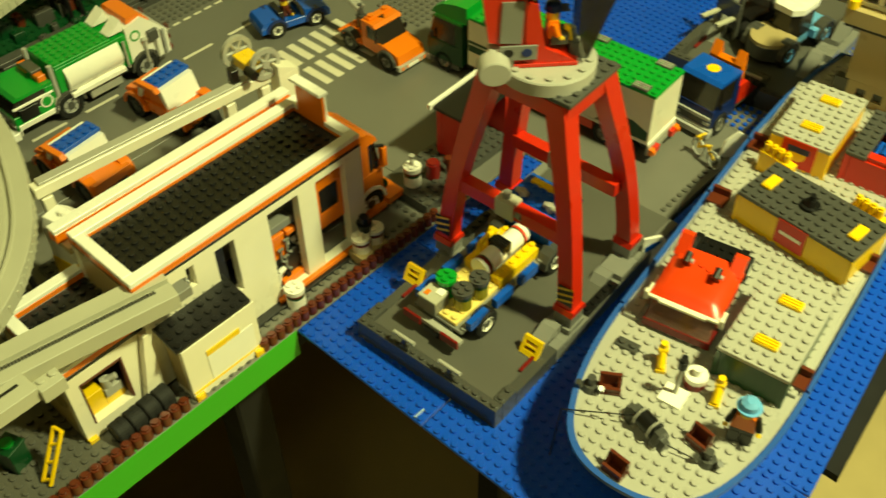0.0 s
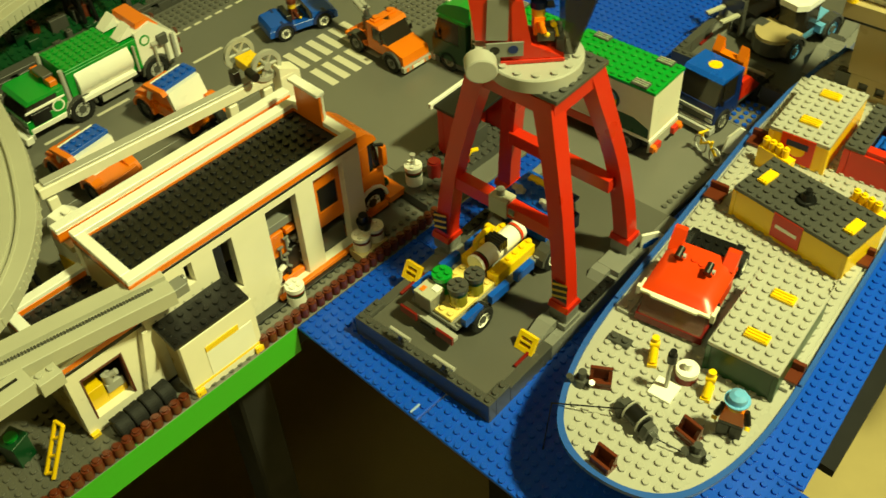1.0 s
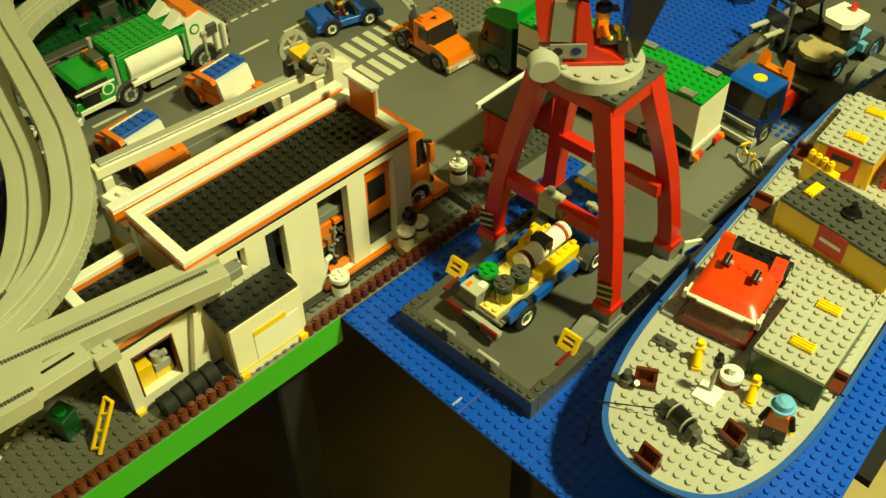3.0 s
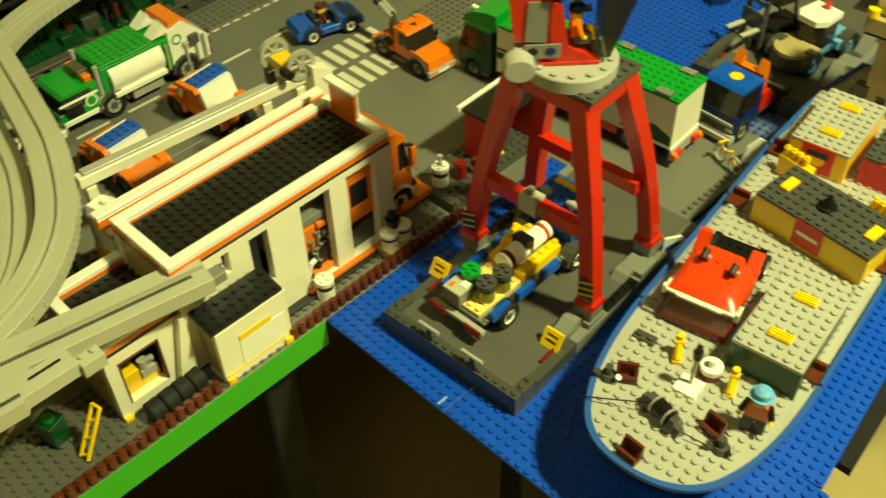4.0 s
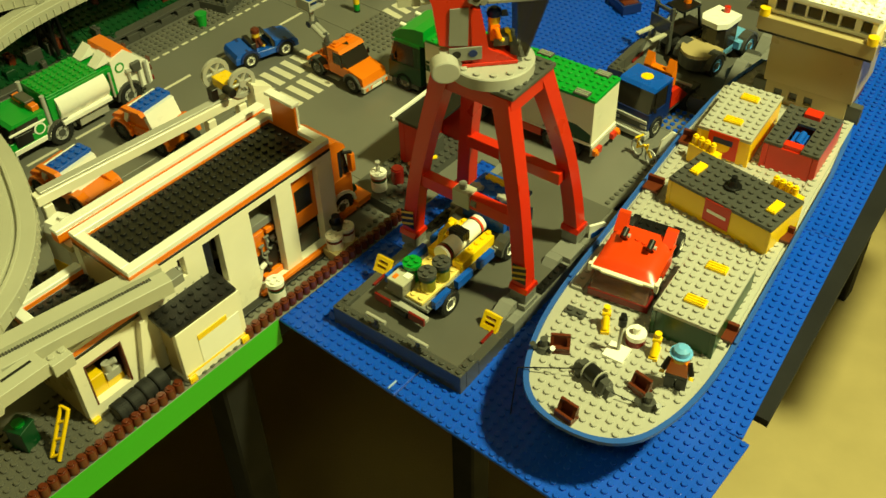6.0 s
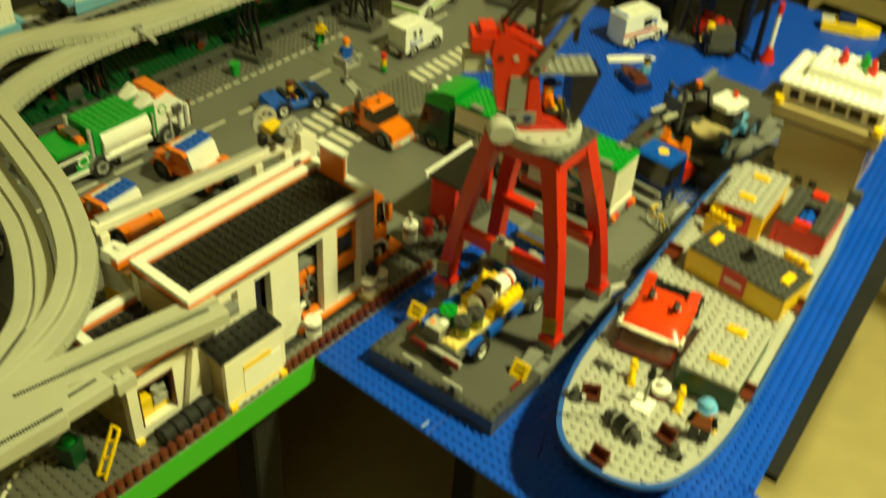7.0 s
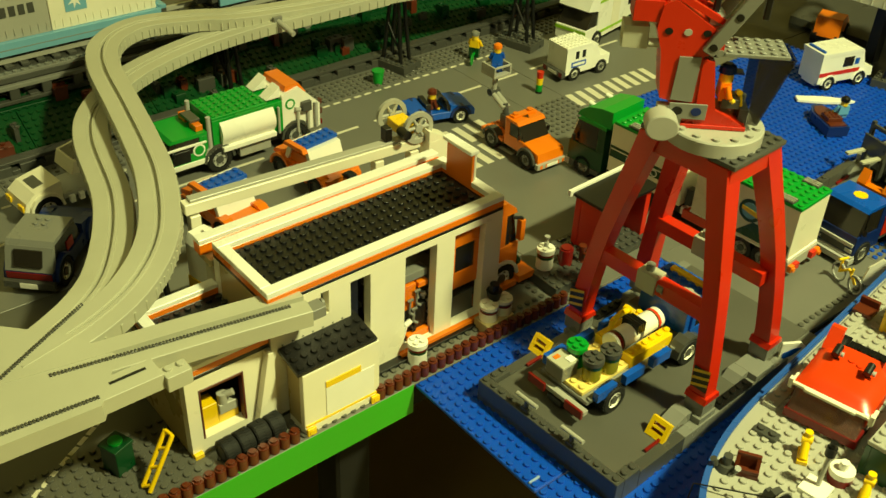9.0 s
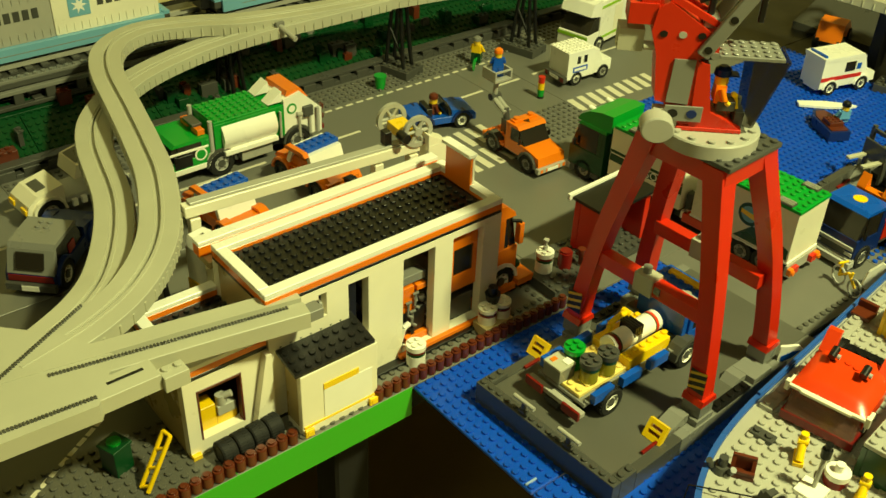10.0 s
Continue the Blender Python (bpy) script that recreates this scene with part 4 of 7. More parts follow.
part("roof_lamp", Geo().tube((-1.6, 14.6, 6.0), (-1.6, 14.6, 6.9), 0.35).tube((-2.3, 14.6, 6.6), (-1.0, 14.6, 6.6), 0.3), LGREY, cb)
part("roof_lamp", Geo().tube((1.6, 14.6, 6.0), (1.6, 14.6, 6.9), 0.35).tube((1.0, 14.6, 6.6), (2.6, 14.6, 6.6), 0.3), LGREY, cb)
part("light_bar", Geo().box(-2.2, 16.6, 6.02, 2.2, 17.3, 6.4), YELLOW, cb)
part("headboard", Geo().box(-2.7, 13.3, 2.12, 2.7, 13.95, 5.7), BLUE, dt)
for y0, r in ((3.4, 1.35), (13.6, 1.35)):
    for sd in (1, -1):
        w = wheel(dt, sd * 2.3, y0, 1.35, 1.35, 1.3, sd)
        if y0 > 10:
            mudguard(dt, *((2.3, 3.6) if sd > 0 else (-3.6, -2.3)), y0, 1.35, DGREY)
CLEAR = plastic("clear_yellow_drum", srgb(150, 140, 40), rough=0.12)
DT = at(11.15, 6.9, 1.92, 1.0)
for (x, y), up_mat, lo in (((1.3, 4.8), DGREY, CLEAR), ((1.1, 2.8), DGREY, CLEAR), ((-1.0, 3.0), GREEN, GREEN)):
    b = thing("small_drum", "short studded drum carried on the truck bed", "drum", DT @ at(x, y, 2.5), group="drums on the truck")
    part("drum", Geo().tube((0, 0, 0.2), (0, 0, 1.9), 0.85, n=18).tube((0, 0, 0), (0, 0, 0.2), 0.7, n=18), lo, b)
    part("band", Geo().tube((0, 0, 1.5), (0, 0, 1.85), 0.88, n=18), DGREEN, b)
    lid = Geo().tube((0, 0, 1.9), (0, 0, 2.35), 0.97, n=18)
    for i in range(4):
        q = i * math.pi / 2 + 0.5
        lid.tube((0.52 * math.cos(q), 0.52 * math.sin(q), 2.35), (0.52 * math.cos(q), 0.52 * math.sin(q), 2.56), 0.28, n=10)
    part("lid", lid, up_mat, b)
bx = thing("tool_box", "grey box with two lid tiles on the truck bed", "box", DT @ at(-2.0, 0.3, 2.5, 0))
# light grey box; its sides are mid grey to hold their shade
part("crate", Geo().box(0, 0, 0, 2.0, 1.9, 1.35), MGREY, bx)
part("lid", Geo().box(-0.03, -0.03, 1.36, 2.03, 1.93, 1.6), OGREY, bx)
part("tile", Geo().box(1.1, 1.05, 1.6, 1.85, 1.8, 1.69), WHITE, bx)
part("tile", Geo().box(0.3, 0.35, 1.6, 0.75, 1.0, 1.67), ORANGE, bx)
for y0, bands in ((6.6, ((0.3, 0.66, DRED), (0.67, 0.8, DGREEN))), (10.0, ((2.1, 2.4, FLAME), (1.98, 2.09, DGREEN)))):
    b = thing("oil_barrel", "white barrel with red and green bands lying on its side", "barrel", DT @ at(-0.2, y0, 3.5), group="barrels on the truck")
    part("drum", Geo().tube((0, 0, 0), (0, 2.9, 0), 1.0, n=20), WHITE, b)
    for a, c, mt in bands:
        part("band", Geo().tube((0, a, 0), (0, c, 0), 1.03, n=20), mt, b)
grip = thing("barrel_clamp", "black ribbed clamp over the two barrels", "clamp", DT @ at(-0.2, 8.9, 3.6))
for k in range(4):
    part("rib", Geo().box(-0.95, 0.1 + k * 0.3, 0.2, 0.95, 0.32 + k * 0.3, 1.3), BLACK, grip)
arm = thing("yellow_grab", "yellow curved grab arm beside the barrels", "grab", DT @ at(-1.5, 8.0, 3.32))
part("arm", Geo().tube((0, 0, 0), (0, 0.2, 1.2), 0.3).tube((0, 0.2, 1.2), (0.1, 1.2, 1.7), 0.28).tube((0.1, 1.2, 1.7), (0.1, 2.2, 1.5), 0.28), YELLOW, arm)
part("pivot", Geo().tube((-0.4, 2.2, 1.5), (0.6, 2.2, 1.5), 0.35), YELLOW, arm)

# ---- cargo ship ----
SHIP = at(34.0, 1.7, 0, 7.0)
DECK = 6.4
ship = thing("cargo_ship", "grey-decked toy cargo ship with blue hull", "ship", SHIP)
knots = [(0.0, 0.8), (2.4, 1.1), (4.3, 2.0), (5.7, 3.5), (6.7, 5.6), (7.5, 8.2), (8.1, 11.6), (8.4, 16), (8.4, 46), (8.0, 53), (7.1, 59), (5.9, 64)]
half = []
for i in range(len(knots) - 1):
    p0, p1, p2, p3 = [Vector(knots[min(max(k, 0), len(knots) - 1)]) for k in (i - 1, i, i + 1, i + 2)]
    if i == 6:
        p3 = Vector((8.4, 20.0))
    if i == 0:
        p0 = Vector((-2.4, 1.1))
    for k in range(5 if i < 7 else 1):
        t = k / 5
        q = 0.5 * (2 * p1 + (p2 - p0) * t + (2 * p0 - 5 * p1 + 4 * p2 - p3) * t * t + (3 * p1 - p0 - 3 * p2 + p3) * t * t * t)
        half.append((max(0.0, q.x), q.y))
half.append(knots[-1])


def outline(grow, dy=0.0):
    """The deck's outline, grown outwards or inwards."""
    r = [(max(0.0, x + grow * min(1, x / 3)), y + dy - grow * (1 - min(1, y / 8))) for x, y in half]
    return [(x, y) for x, y in r] + [(-x, y) for x, y in r[::-1] if x > 0.001]


def hull_skin(levels, close=True):
    """A skin through outlines at several heights."""
    g = Geo()
    n = len(levels[0][0])
    v = [(x, y, z) for o, z in levels for x, y in o]
    f = []
    for k in range(len(levels) - 1):
        for i in range(n):
            j = (i + 1) % n
            f.append((k * n + i, k * n + j, (k + 1) * n + j, (k + 1) * n + i))
    g.add(v, f, True)
    g.add([(x, y, levels[-1][1]) for x, y in levels[-1][0]], [tuple(range(n))])
    g.add([(x, y, levels[0][1]) for x, y in levels[0][0]], [tuple(range(n))[::-1]])
    return g


part("lower_hull", hull_skin([(outline(-2.4, 3.4), 0.05), (outline(-1.8, 2.4), 2.6), (outline(-1.0, 1.2), 4.6)]), BLACK, ship)
part("hull", hull_skin([(outline(-1.0, 1.2), 4.61), (outline(-0.3, 0.4), 5.7), (outline(0.0), DECK + 0.1)]), BLUE, ship)
rim = Geo()
oo, ii = outline(0.12), outline(-0.34)
n = len(oo)
v = [(x, y, DECK + 0.11) for x, y in oo] + [(x, y, DECK + 0.5) for x, y in oo] + [(x, y, DECK + 0.5) for x, y in ii] + [(x, y, DECK + 0.11) for x, y in ii]
f = []
for k in range(3):
    for i in range(n):
        j = (i + 1) % n
        f.append((k * n + i, k * n + j, (k + 1) * n + j, (k + 1) * n + i))
LHULL = plastic("hull_blue_rim", srgb(44, 88, 172))
part("gunwale", rim.add(v, f), LHULL, ship, "lighter blue gunwale")
for sx in (-1, 1):
    bw = part("bulwark", Geo().box(sx * 8.15, 17, DECK + 0.5, sx * 8.46, 46, DECK + 0.8), LHULL, ship)
inside = lambda x, y: y > 1.7 and abs(x) < np.interp(y - 0.3, [p[1] for p in half], [p[0] for p in half]) - 0.95
dk = Geo().prism(outline(-0.36), "z", DECK + 0.12, DECK + 0.3)
dk.studs(-9, 0, 18, 66, DECK + 0.3, 10, skip=lambda x, y: not inside(x, y))
part("deck", dk, LGREY, ship)
D0 = DECK + 0.3
# raised rows of grey plates along both sides
for sx in (-1, 1):
    g = Geo()
    x0 = 6.5 if sx > 0 else -7.7
    g.plate(x0, 16, D0, x0 + 1.2, 56, D0 + 0.4)
    part("side_walkway", g, LGREY, ship)
for x, y in ((-7.0, 33.5), (7.2, 33), (7.2, 17.5), (-7.0, 43)):
    part("brown_seat", Geo().box(x - 0.9, y - 0.9, D0 + 0.42, x + 0.9, y + 0.9, D0 + 0.8).box(x - 0.9, y + 0.5, D0 + 0.8, x + 0.9, y + 0.9, D0 + 1.5), BROWN, ship)
# mark on the port bow: a white number field
part("bow_mark", Geo().box(-8.6, 23.4, 4.9, -8.42, 26.6, 6.4), WHITE, ship, "white painted field")
for k in range(3):
    part("bow_bar", Geo().box(-8.66, 23.7 + k * 1.0, 5.1, -8.61, 24.3 + k * 1.0, 5.9), BLUE, ship)


def local(x, y):
    """Ship coordinates of a place in the plan."""
    p = SHIP.inverted() @ Vector((x * U, y * U, 0))
    return p.x / U, p.y / U


def tile_grip(x, y, z, turn=0):
    return Geo().box(-1, -0.5, 0, 1, 0.5, 0.3).join(Geo().box(-0.9, -0.42, 0.3, 0.9, -0.22, 0.42)).join(Geo().box(-0.9, -0.1, 0.3, 0.9, 0.1, 0.42)).join(Geo().box(-0.9, 0.22, 0.3, 0.9, 0.42, 0.42)).turned(Matrix.Translation((x, y, z)) @ Matrix.Rotation(radians(turn), 4, "Z"))


def container(label, mat, topmat, w, l, h, m, grips, mark=None):
    c = thing("freight_container", label, "container", m, group="containers on the ship")
    part("box", Geo().box(0.05, 0.05, 0, w - 0.05, l - 0.05, h - 0.42), mat, c)
    near = lambda x, y: any(abs(x - gx) < (1 if gt == 0 else 0.55) and abs(y - gy) < (0.55 if gt == 0 else 1) for gx, gy, gt in grips)
    part("lid", Geo().plate(0, 0, h - 0.4, w, l, h, skip=near), topmat, c)
    for gx, gy, gt in grips:
        part("grip_tile", tile_grip(gx, gy, h + 0.01, gt), YELLOW, c, "yellow grille tile")
    for x in (0.2, w - 0.2):
        part("corner_post", Geo().box(x - 0.22, -0.02, 0, x + 0.22, 0.3, h - 0.42), mat, c)
    if mark == "square":
        p = part("emblem", Geo().box(w / 2 - 1.5, -0.06, 0.5, w / 2 + 1.5, 0.03, 3.3), RED, c, "red square emblem")
        part("emblem_band", Geo().box(w / 2 - 1.1, -0.1, 1.72, w / 2 + 1.1, -0.065, 2.12), WHITE, p)
    if mark == "crest":
        p = part("emblem", Geo().box(w / 2 - 1.7, -0.06, 0.3, w / 2 + 1.7, 0.03, 3.4), RED, c, "red panel with dark and yellow crest")
        part("emblem_round", Geo().tube((w / 2, -0.07, 1.9), (w / 2, -0.1, 1.9), 0.85, n=20), YELLOW, p)
        part("emblem_ring", Geo().box(w / 2 - 1.1, -0.12, 2.1, w / 2 + 1.1, -0.101, 2.8), DBLUE, p)
    return c


CH = 10.2 - D0
CZ = D0
container("dark green container with light grey studded lid", DGREEN, LGREY, 6, 10, CH, at(33.3, 16.2, CZ, 6.6), [(3, 2.5, 0), (3, 7.5, 0)])
container("yellow container with dark grey studded lid", YELLOW, DGREY, 12, 6, CH, at(25.0, 33.2, CZ, -5.4), [(1.5, 3.0, 90), (10.5, 3.0, 90)], "square")
container("yellow container with light grey studded lid", YELLOW, LGREY, 6, 10, CH, at(22.9, 43.0, CZ, 6.4), [(3, 2.5, 0), (3, 7.5, 0)], "crest")
rcm = at(29.7, 44.9, CZ, 5.6)
rc = thing("freight_container", "dark red open container with dark grey rim and load inside", "container", rcm, group="containers on the ship")
part("box", Geo().wall(0, 0.6, 0, 8, 0, CH - 0.4, []).box(5.4, 0, 0, 6, 8, CH - 0.4).box(0.62, 0, 0, 5.38, 0.6, CH - 0.4).box(0.62, 7.4, 0, 5.38, 8, CH - 0.4), RED, rc)
part("lid", Geo().plate(0, 4.9, CH - 0.38, 6, 8, CH, skip=lambda x, y: 2 < x < 4 and y > 6).plate(0, 0, CH - 0.38, 2, 4.88, CH).plate(4, 0, CH - 0.38, 6, 4.88, CH), DGREY, rc)
part("red_tile", Geo().box(2.1, 6.2, CH, 3.9, 7.6, CH + 0.5), RED, rc)
part("red_tile", Geo().box(2.0, 0.2, CH - 0.36, 3.98, 1.2, CH + 0.1), RED, rc)
part("load", Geo().box(2.1, 1.6, 1.4, 3.9, 4.6, 2.6).tube((3, 2, 2.8), (3, 4.2, 2.8), 0.4), BLUE, rc)
vent = thing("roof_vent", "black domed vent on the container lid", "vent", at(30.9, 35.6, 10.2, 0))
part("flange", Geo().tube((0, 0, 0.0), (0, 0, 0.3), 0.9, n=16), BLACK, vent)
part("dome", Geo().tube((0, 0, 0.3), (0, 0, 0.9), 0.6, 0.4).tube((0, 0, 0.9), (0, 0, 1.4), 0.3), BLACK, vent)
for x, y, n_ in ((24.6, 41.2, 4), (34.6, 39.9, 4)):
    ch = thing("yellow_chain", "yellow linked chain pieces behind the container", "chain", at(x, y, D0 + 2.4, -8))
    for k in range(n_):
        part("link", Geo().tube((k * 0.75 - 1, 0, 0), (k * 0.75 - 1, 0, 0.9), 0.36, n=10).tube((k * 0.75 - 1, 0, 0.9), (k * 0.75 - 1, 0, 1.1), 0.22, n=8), YELLOW, ch)
    part("base", Geo().box(-1.5, -0.5, -2.4, n_ * 0.75 - 0.8, 0.5, 0), YELLOW, ch)

# red truck cab carried on deck
rt = thing("red_truck", "red toy truck carried on the ship's deck", "truck", at(29.1, 17.4, D0, 11) @ Matrix.Scale(0.93, 4))
part("cab", Geo().box(-3.1, 1.8, 0.9, 3.1, 7.4, 2.2).prism([(1.4, 2.22), (7.4, 2.22), (7.4, 3.2), (1.7, 3.2)], "x", -3.1, -2.8).prism([(1.4, 2.22), (7.4, 2.22), (7.4, 3.2), (1.7, 3.2)], "x", 2.8, 3.1).box(-2.8, 6.8, 2.22, 2.8, 7.4, 3.2), FLAME, rt)


def bowed_roof(x0, x1, y0, y1, z0, rise, n=10):
    """A moulded roof panel: bowed both ways, with rounded shoulders and a flat underside."""
    g = Geo()
    top, rim = [], []
    for j in range(n + 1):
        for i in range(n + 1):
            u, w = 2 * i / n - 1, 2 * j / n - 1
            z = z0 + rise * (1 - abs(u) ** 4) ** 0.5 * (1 - max(0.0, -w) ** 4) ** 0.5 * (1 - 0.18 * max(0.0, w) ** 2)
            top.append((x0 + (x1 - x0) * i / n, y0 + (y1 - y0) * j / n, z))
    g.add(top, [(j * (n + 1) + i, j * (n + 1) + i + 1, (j + 1) * (n + 1) + i + 1, (j + 1) * (n + 1) + i) for j in range(n) for i in range(n)], True)
    back = [top[n * (n + 1) + i] for i in range(n + 1)]
    g.add(back + [(x, y, z0 - 0.02) for x, y, z in back], [(i + 1, i, n + 1 + i, n + 2 + i) for i in range(n)])
    return g.box(x0, y0, z0 - 0.25, x1, y1, z0 - 0.01)


part("roof", bowed_roof(-3.25, 3.25, 0.9, 7.5, 3.47, 0.85), FLAME, rt, "glossy bowed orange-red roof")
for x0, h in ((-3.2, 5.6), (2.0, 5.1)):
    part("spoiler", Geo().prism([(6.2, 3.9), (7.4, 3.9), (8.0, h), (7.5, h)], "x", x0, x0 + 1.2), FLAME, rt)
part("visor", Geo().box(-3.3, 0.55, 3.25, 3.3, 0.88, 3.55).box(-2.2, 0.3, 3.3, 2.2, 0.54, 3.6), CREAM, rt, "cream visor bar")
for sd in (-1, 1):
    part("mirror", Geo().box(sd * 3.28, 0.7, 2.7, sd * 3.7, 1.2, 3.7).box(sd * 3.28, 1.22, 2.9, sd * 3.6, 2.4, 3.3), CREAM, rt)
part("windscreen", Geo().prism([(0.0, 1.2), (0.25, 1.2), (1.0, 3.22), (0.75, 3.22)], "x", -2.95, 2.95).prism([(0.25, 1.2), (1.7, 1.2), (1.7, 3.2), (1.0, 3.2)], "x", -3.0, -2.8).prism([(0.25, 1.2), (1.7, 1.2), (1.7, 3.2), (1.0, 3.2)], "x", 2.8, 3.0), PINKGLASS, rt)
part("dashboard", Geo().box(-2.6, 0.8, 1.2, 2.6, 1.7, 1.8).tube((1.2, 1.0, 1.8), (1.2, 1.5, 2.4), 0.5), DRED, rt)
part("bumper", Geo().box(-3.2, -0.1, 0.3, 3.2, 1.78, 1.18), DRED, rt)
for x, y in ((-1.6, 5.2), (1.4, 4.6)):
    h = part("horn", Geo().tube((x, y, 4.2), (x, y, 5.2), 0.22).tube((x, y - 0.7, 5.0), (x, y + 0.4, 5.3), 0.34), BLACK, rt)
    part("horn_clip", Geo().tube((x + 0.35, y - 0.1, 4.9), (x + 0.6, y - 0.1, 4.9), 0.24), CHROME, h)
part("roof_stud", Geo().tube((-0.3, 5.6, 4.2), (-0.3, 5.6, 4.42), 0.3).tube((0.5, 5.4, 4.2), (0.5, 5.4, 4.42), 0.3), FLAME, rt)
part("chassis", Geo().box(-2.4, 7.62, 0.6, 2.4, 12.4, 1.4).studs(-2.4, 8, 4, 4, 1.4).box(-2.8, 8, 1.4, -2.0, 12, 2.0).box(1.8, 8, 1.4, 2.6, 12, 2.0), BLACK, rt)
part("side_marker", Geo().box(-3.9, 3.4, 1.2, -3.22, 4.8, 1.9), WHITE, rt)
for sd in (1, -1):
    for y in (3.0, 10.4):
        wheel(rt, sd * 2.2, y, 1.2, 1.2, 1.0, sd)
solid("deck_plate", Geo().plate(0, 0, 0, 2, 1, 0.4), DGREY, "dark grey plate on the ship's deck", "plate", at(25.8, 13.4, D0, 8))

# bow fittings
wn = thing("anchor_winch", "black drum winch with grey side plates on the bow", "winch", at(32.6, 8.2, D0, -14) @ Matrix.Scale(0.8, 4))
part("drum", Geo().tube((-1.2, 0, 1.3), (1.2, 0, 1.3), 0.95, n=20), BLACK, wn)
for x in (-1.0, 0.9):
    part("flange", Geo().tube((x, 0, 1.3), (x + 0.14, 0, 1.3), 1.15, n=20), LGREY, wn)
for sgn in (-1, 1):
    part("side_plate", Geo().prism([(-1.0, 0.02), (1.0, 0.02), (1.0, 0.8), (0.5, 1.9), (-0.5, 1.9), (-1.0, 0.8)], "x", sgn * 1.7 - 0.35, sgn * 1.7 + 0.35).prism([(-0.7, 0.02), (0.7, 0.02), (0.3, 1.2), (-0.3, 1.2)], "x", sgn * 2.4 - 0.35, sgn * 2.4 + 0.35), DGREY, wn)
rope = thing("mooring_rope", "thin black rope from the winch over the rail", "rope", at(0, 0, 0))
part("strand", Geo().tube((31.6, 8.0, D0 + 1.3), (26.6, 5.2, D0 + 0.35), 0.06, n=6).tube((26.6, 5.2, D0 + 0.35), (26.2, 4.9, 0.4), 0.06, n=6), BLACK, rope)
part("strand", Geo().tube((33.4, 7.4, D0 + 0.9), (37.0, 8.3, D0 + 0.35), 0.05, n=6), BLACK, rope)
for x, y, t in ((28.2, 9.4, 25), (36.2, 9.8, -14), (32.9, 3.5, -10)):
    bn = thing("deck_chest", "brown slatted deck chest", "chest", at(x, y, D0, t + 7), group="brown chests on the bow")
    part("base", Geo().box(-0.9, -0.5, 0, 0.9, 0.7, 0.4), BROWN, bn)
    part("slat", Geo().box(-0.9, 0.3, 0.42, 0.9, 0.6, 1.7), BROWN, bn)
    part("slat", Geo().box(-0.9, -0.5, 0.42, 0.9, -0.2, 0.8), BROWN, bn)
    part("end_panel", Geo().prism([(-0.18, 0.42), (0.28, 0.42), (0.28, 1.5)], "x", -0.9, -0.6).prism([(-0.18, 0.42), (0.28, 0.42), (0.28, 1.5)], "x", 0.6, 0.9), BROWN, bn)
for x, y in ((26.9, 8.7), (37.6, 9.0)):
    bo = thing("mooring_bollard", "dark grey mooring bollard on the bow", "bollard", at(x, y, D0, 20), group="bow bollards")
    part("base", Geo().tube((0, 0, 0), (0, 0, 0.5), 0.85, 0.6, n=14), DGREY, bo)
    part("horn", Geo().tube((0, 0, 0.5), (0, 0, 1.3), 0.36, n=12), DGREY, bo)
    for sx in (-1, 1):
        part("side_horn", Geo().tube((sx * 0.7, -0.3, 0.25), (sx * 0.95, -0.5, 0.9), 0.26), DGREY, bo)
for x, y, t in ((29.9, 14.2, 30), (35.1, 14.2, 18)):
    hk = thing("yellow_hydrant", "yellow hose fitting on the bow", "hydrant", at(x, y, D0, t), group="yellow hose fittings")
    part("body", Geo().box(-0.4, -0.8, 0, 0.4, 0.9, 0.4).tube((0, -0.5, 0.4), (0, 0.5, 1.5), 0.34), YELLOW, hk)
    part("spout", Geo().tube((-0.4, 0.5, 1.6), (0.4, 0.5, 1.6), 0.35).tube((0, 0.6, 1.6), (0, 0.6, 2.3), 0.32), YELLOW, hk)
ms = thing("bow_mast", "thin mast with black lamp on white plate", "mast", at(32.4, 12.2, D0, 6))
part("base_plate", Geo().box(-1, -1, 0, 1, 1, 0.4), WHITE, ms)
part("pole", Geo().tube((0, 0.3, 0.4), (0, 0.5, 3.4), 0.18), LGREY, ms)
part("lamp", Geo().tube((0, 0.5, 3.4), (0, 0.5, 4.2), 0.4).tube((0, 0.5, 4.2), (0, 0.5, 4.7), 0.28), BLACK, ms)
lb = thing("life_ring_post", "white cap post with red base on the bow", "post", at(32.9, 14.6, D0, 0))
part("base", Geo().tube((0, 0, 0), (0, 0, 0.7), 0.95, n=16), DRED, lb)
part("cap", Geo().tube((0, 0, 0.7), (0, 0, 1.2), 0.95, n=16).tube((0, 0, 1.2), (0, 0, 1.9), 0.35), WHITE, lb)
figure("toy deckhand with light blue hard hat and orange vest", at(38.3, 12.3, D0, 196), BLACK, ORANGE, FIGYEL, "brim", AZURE, arm_mat=BLACK)

# superstructure
sup = thing("ship_bridge", "tan and grey ship superstructure with white wheelhouse", "bridge", at(24.2, 57.0, D0, 5.4))
lw = Geo().wall(-1, 0, 0, 9.4, 0.02, 2.6, [(1.0, 2.0, 0.8, 1.9), (2.8, 3.8, 0.8, 1.9), (4.6, 5.6, 0.8, 1.9)]).turned(Matrix.Rotation(radians(-90), 4, "Z"))
part("lower_wall", lw, TAN_AND_SHADE, sup)
part("door_niche", Geo().box(-1.6, 0.4, 0.02, 11, 1.4, 2.2).studs(-1.6, 0.4, 2, 1, 2.2), DGREY, sup)
part("core", Geo().box(0.02, 1.42, 0.02, 9.38, 8, 2.6), BROWN, sup)
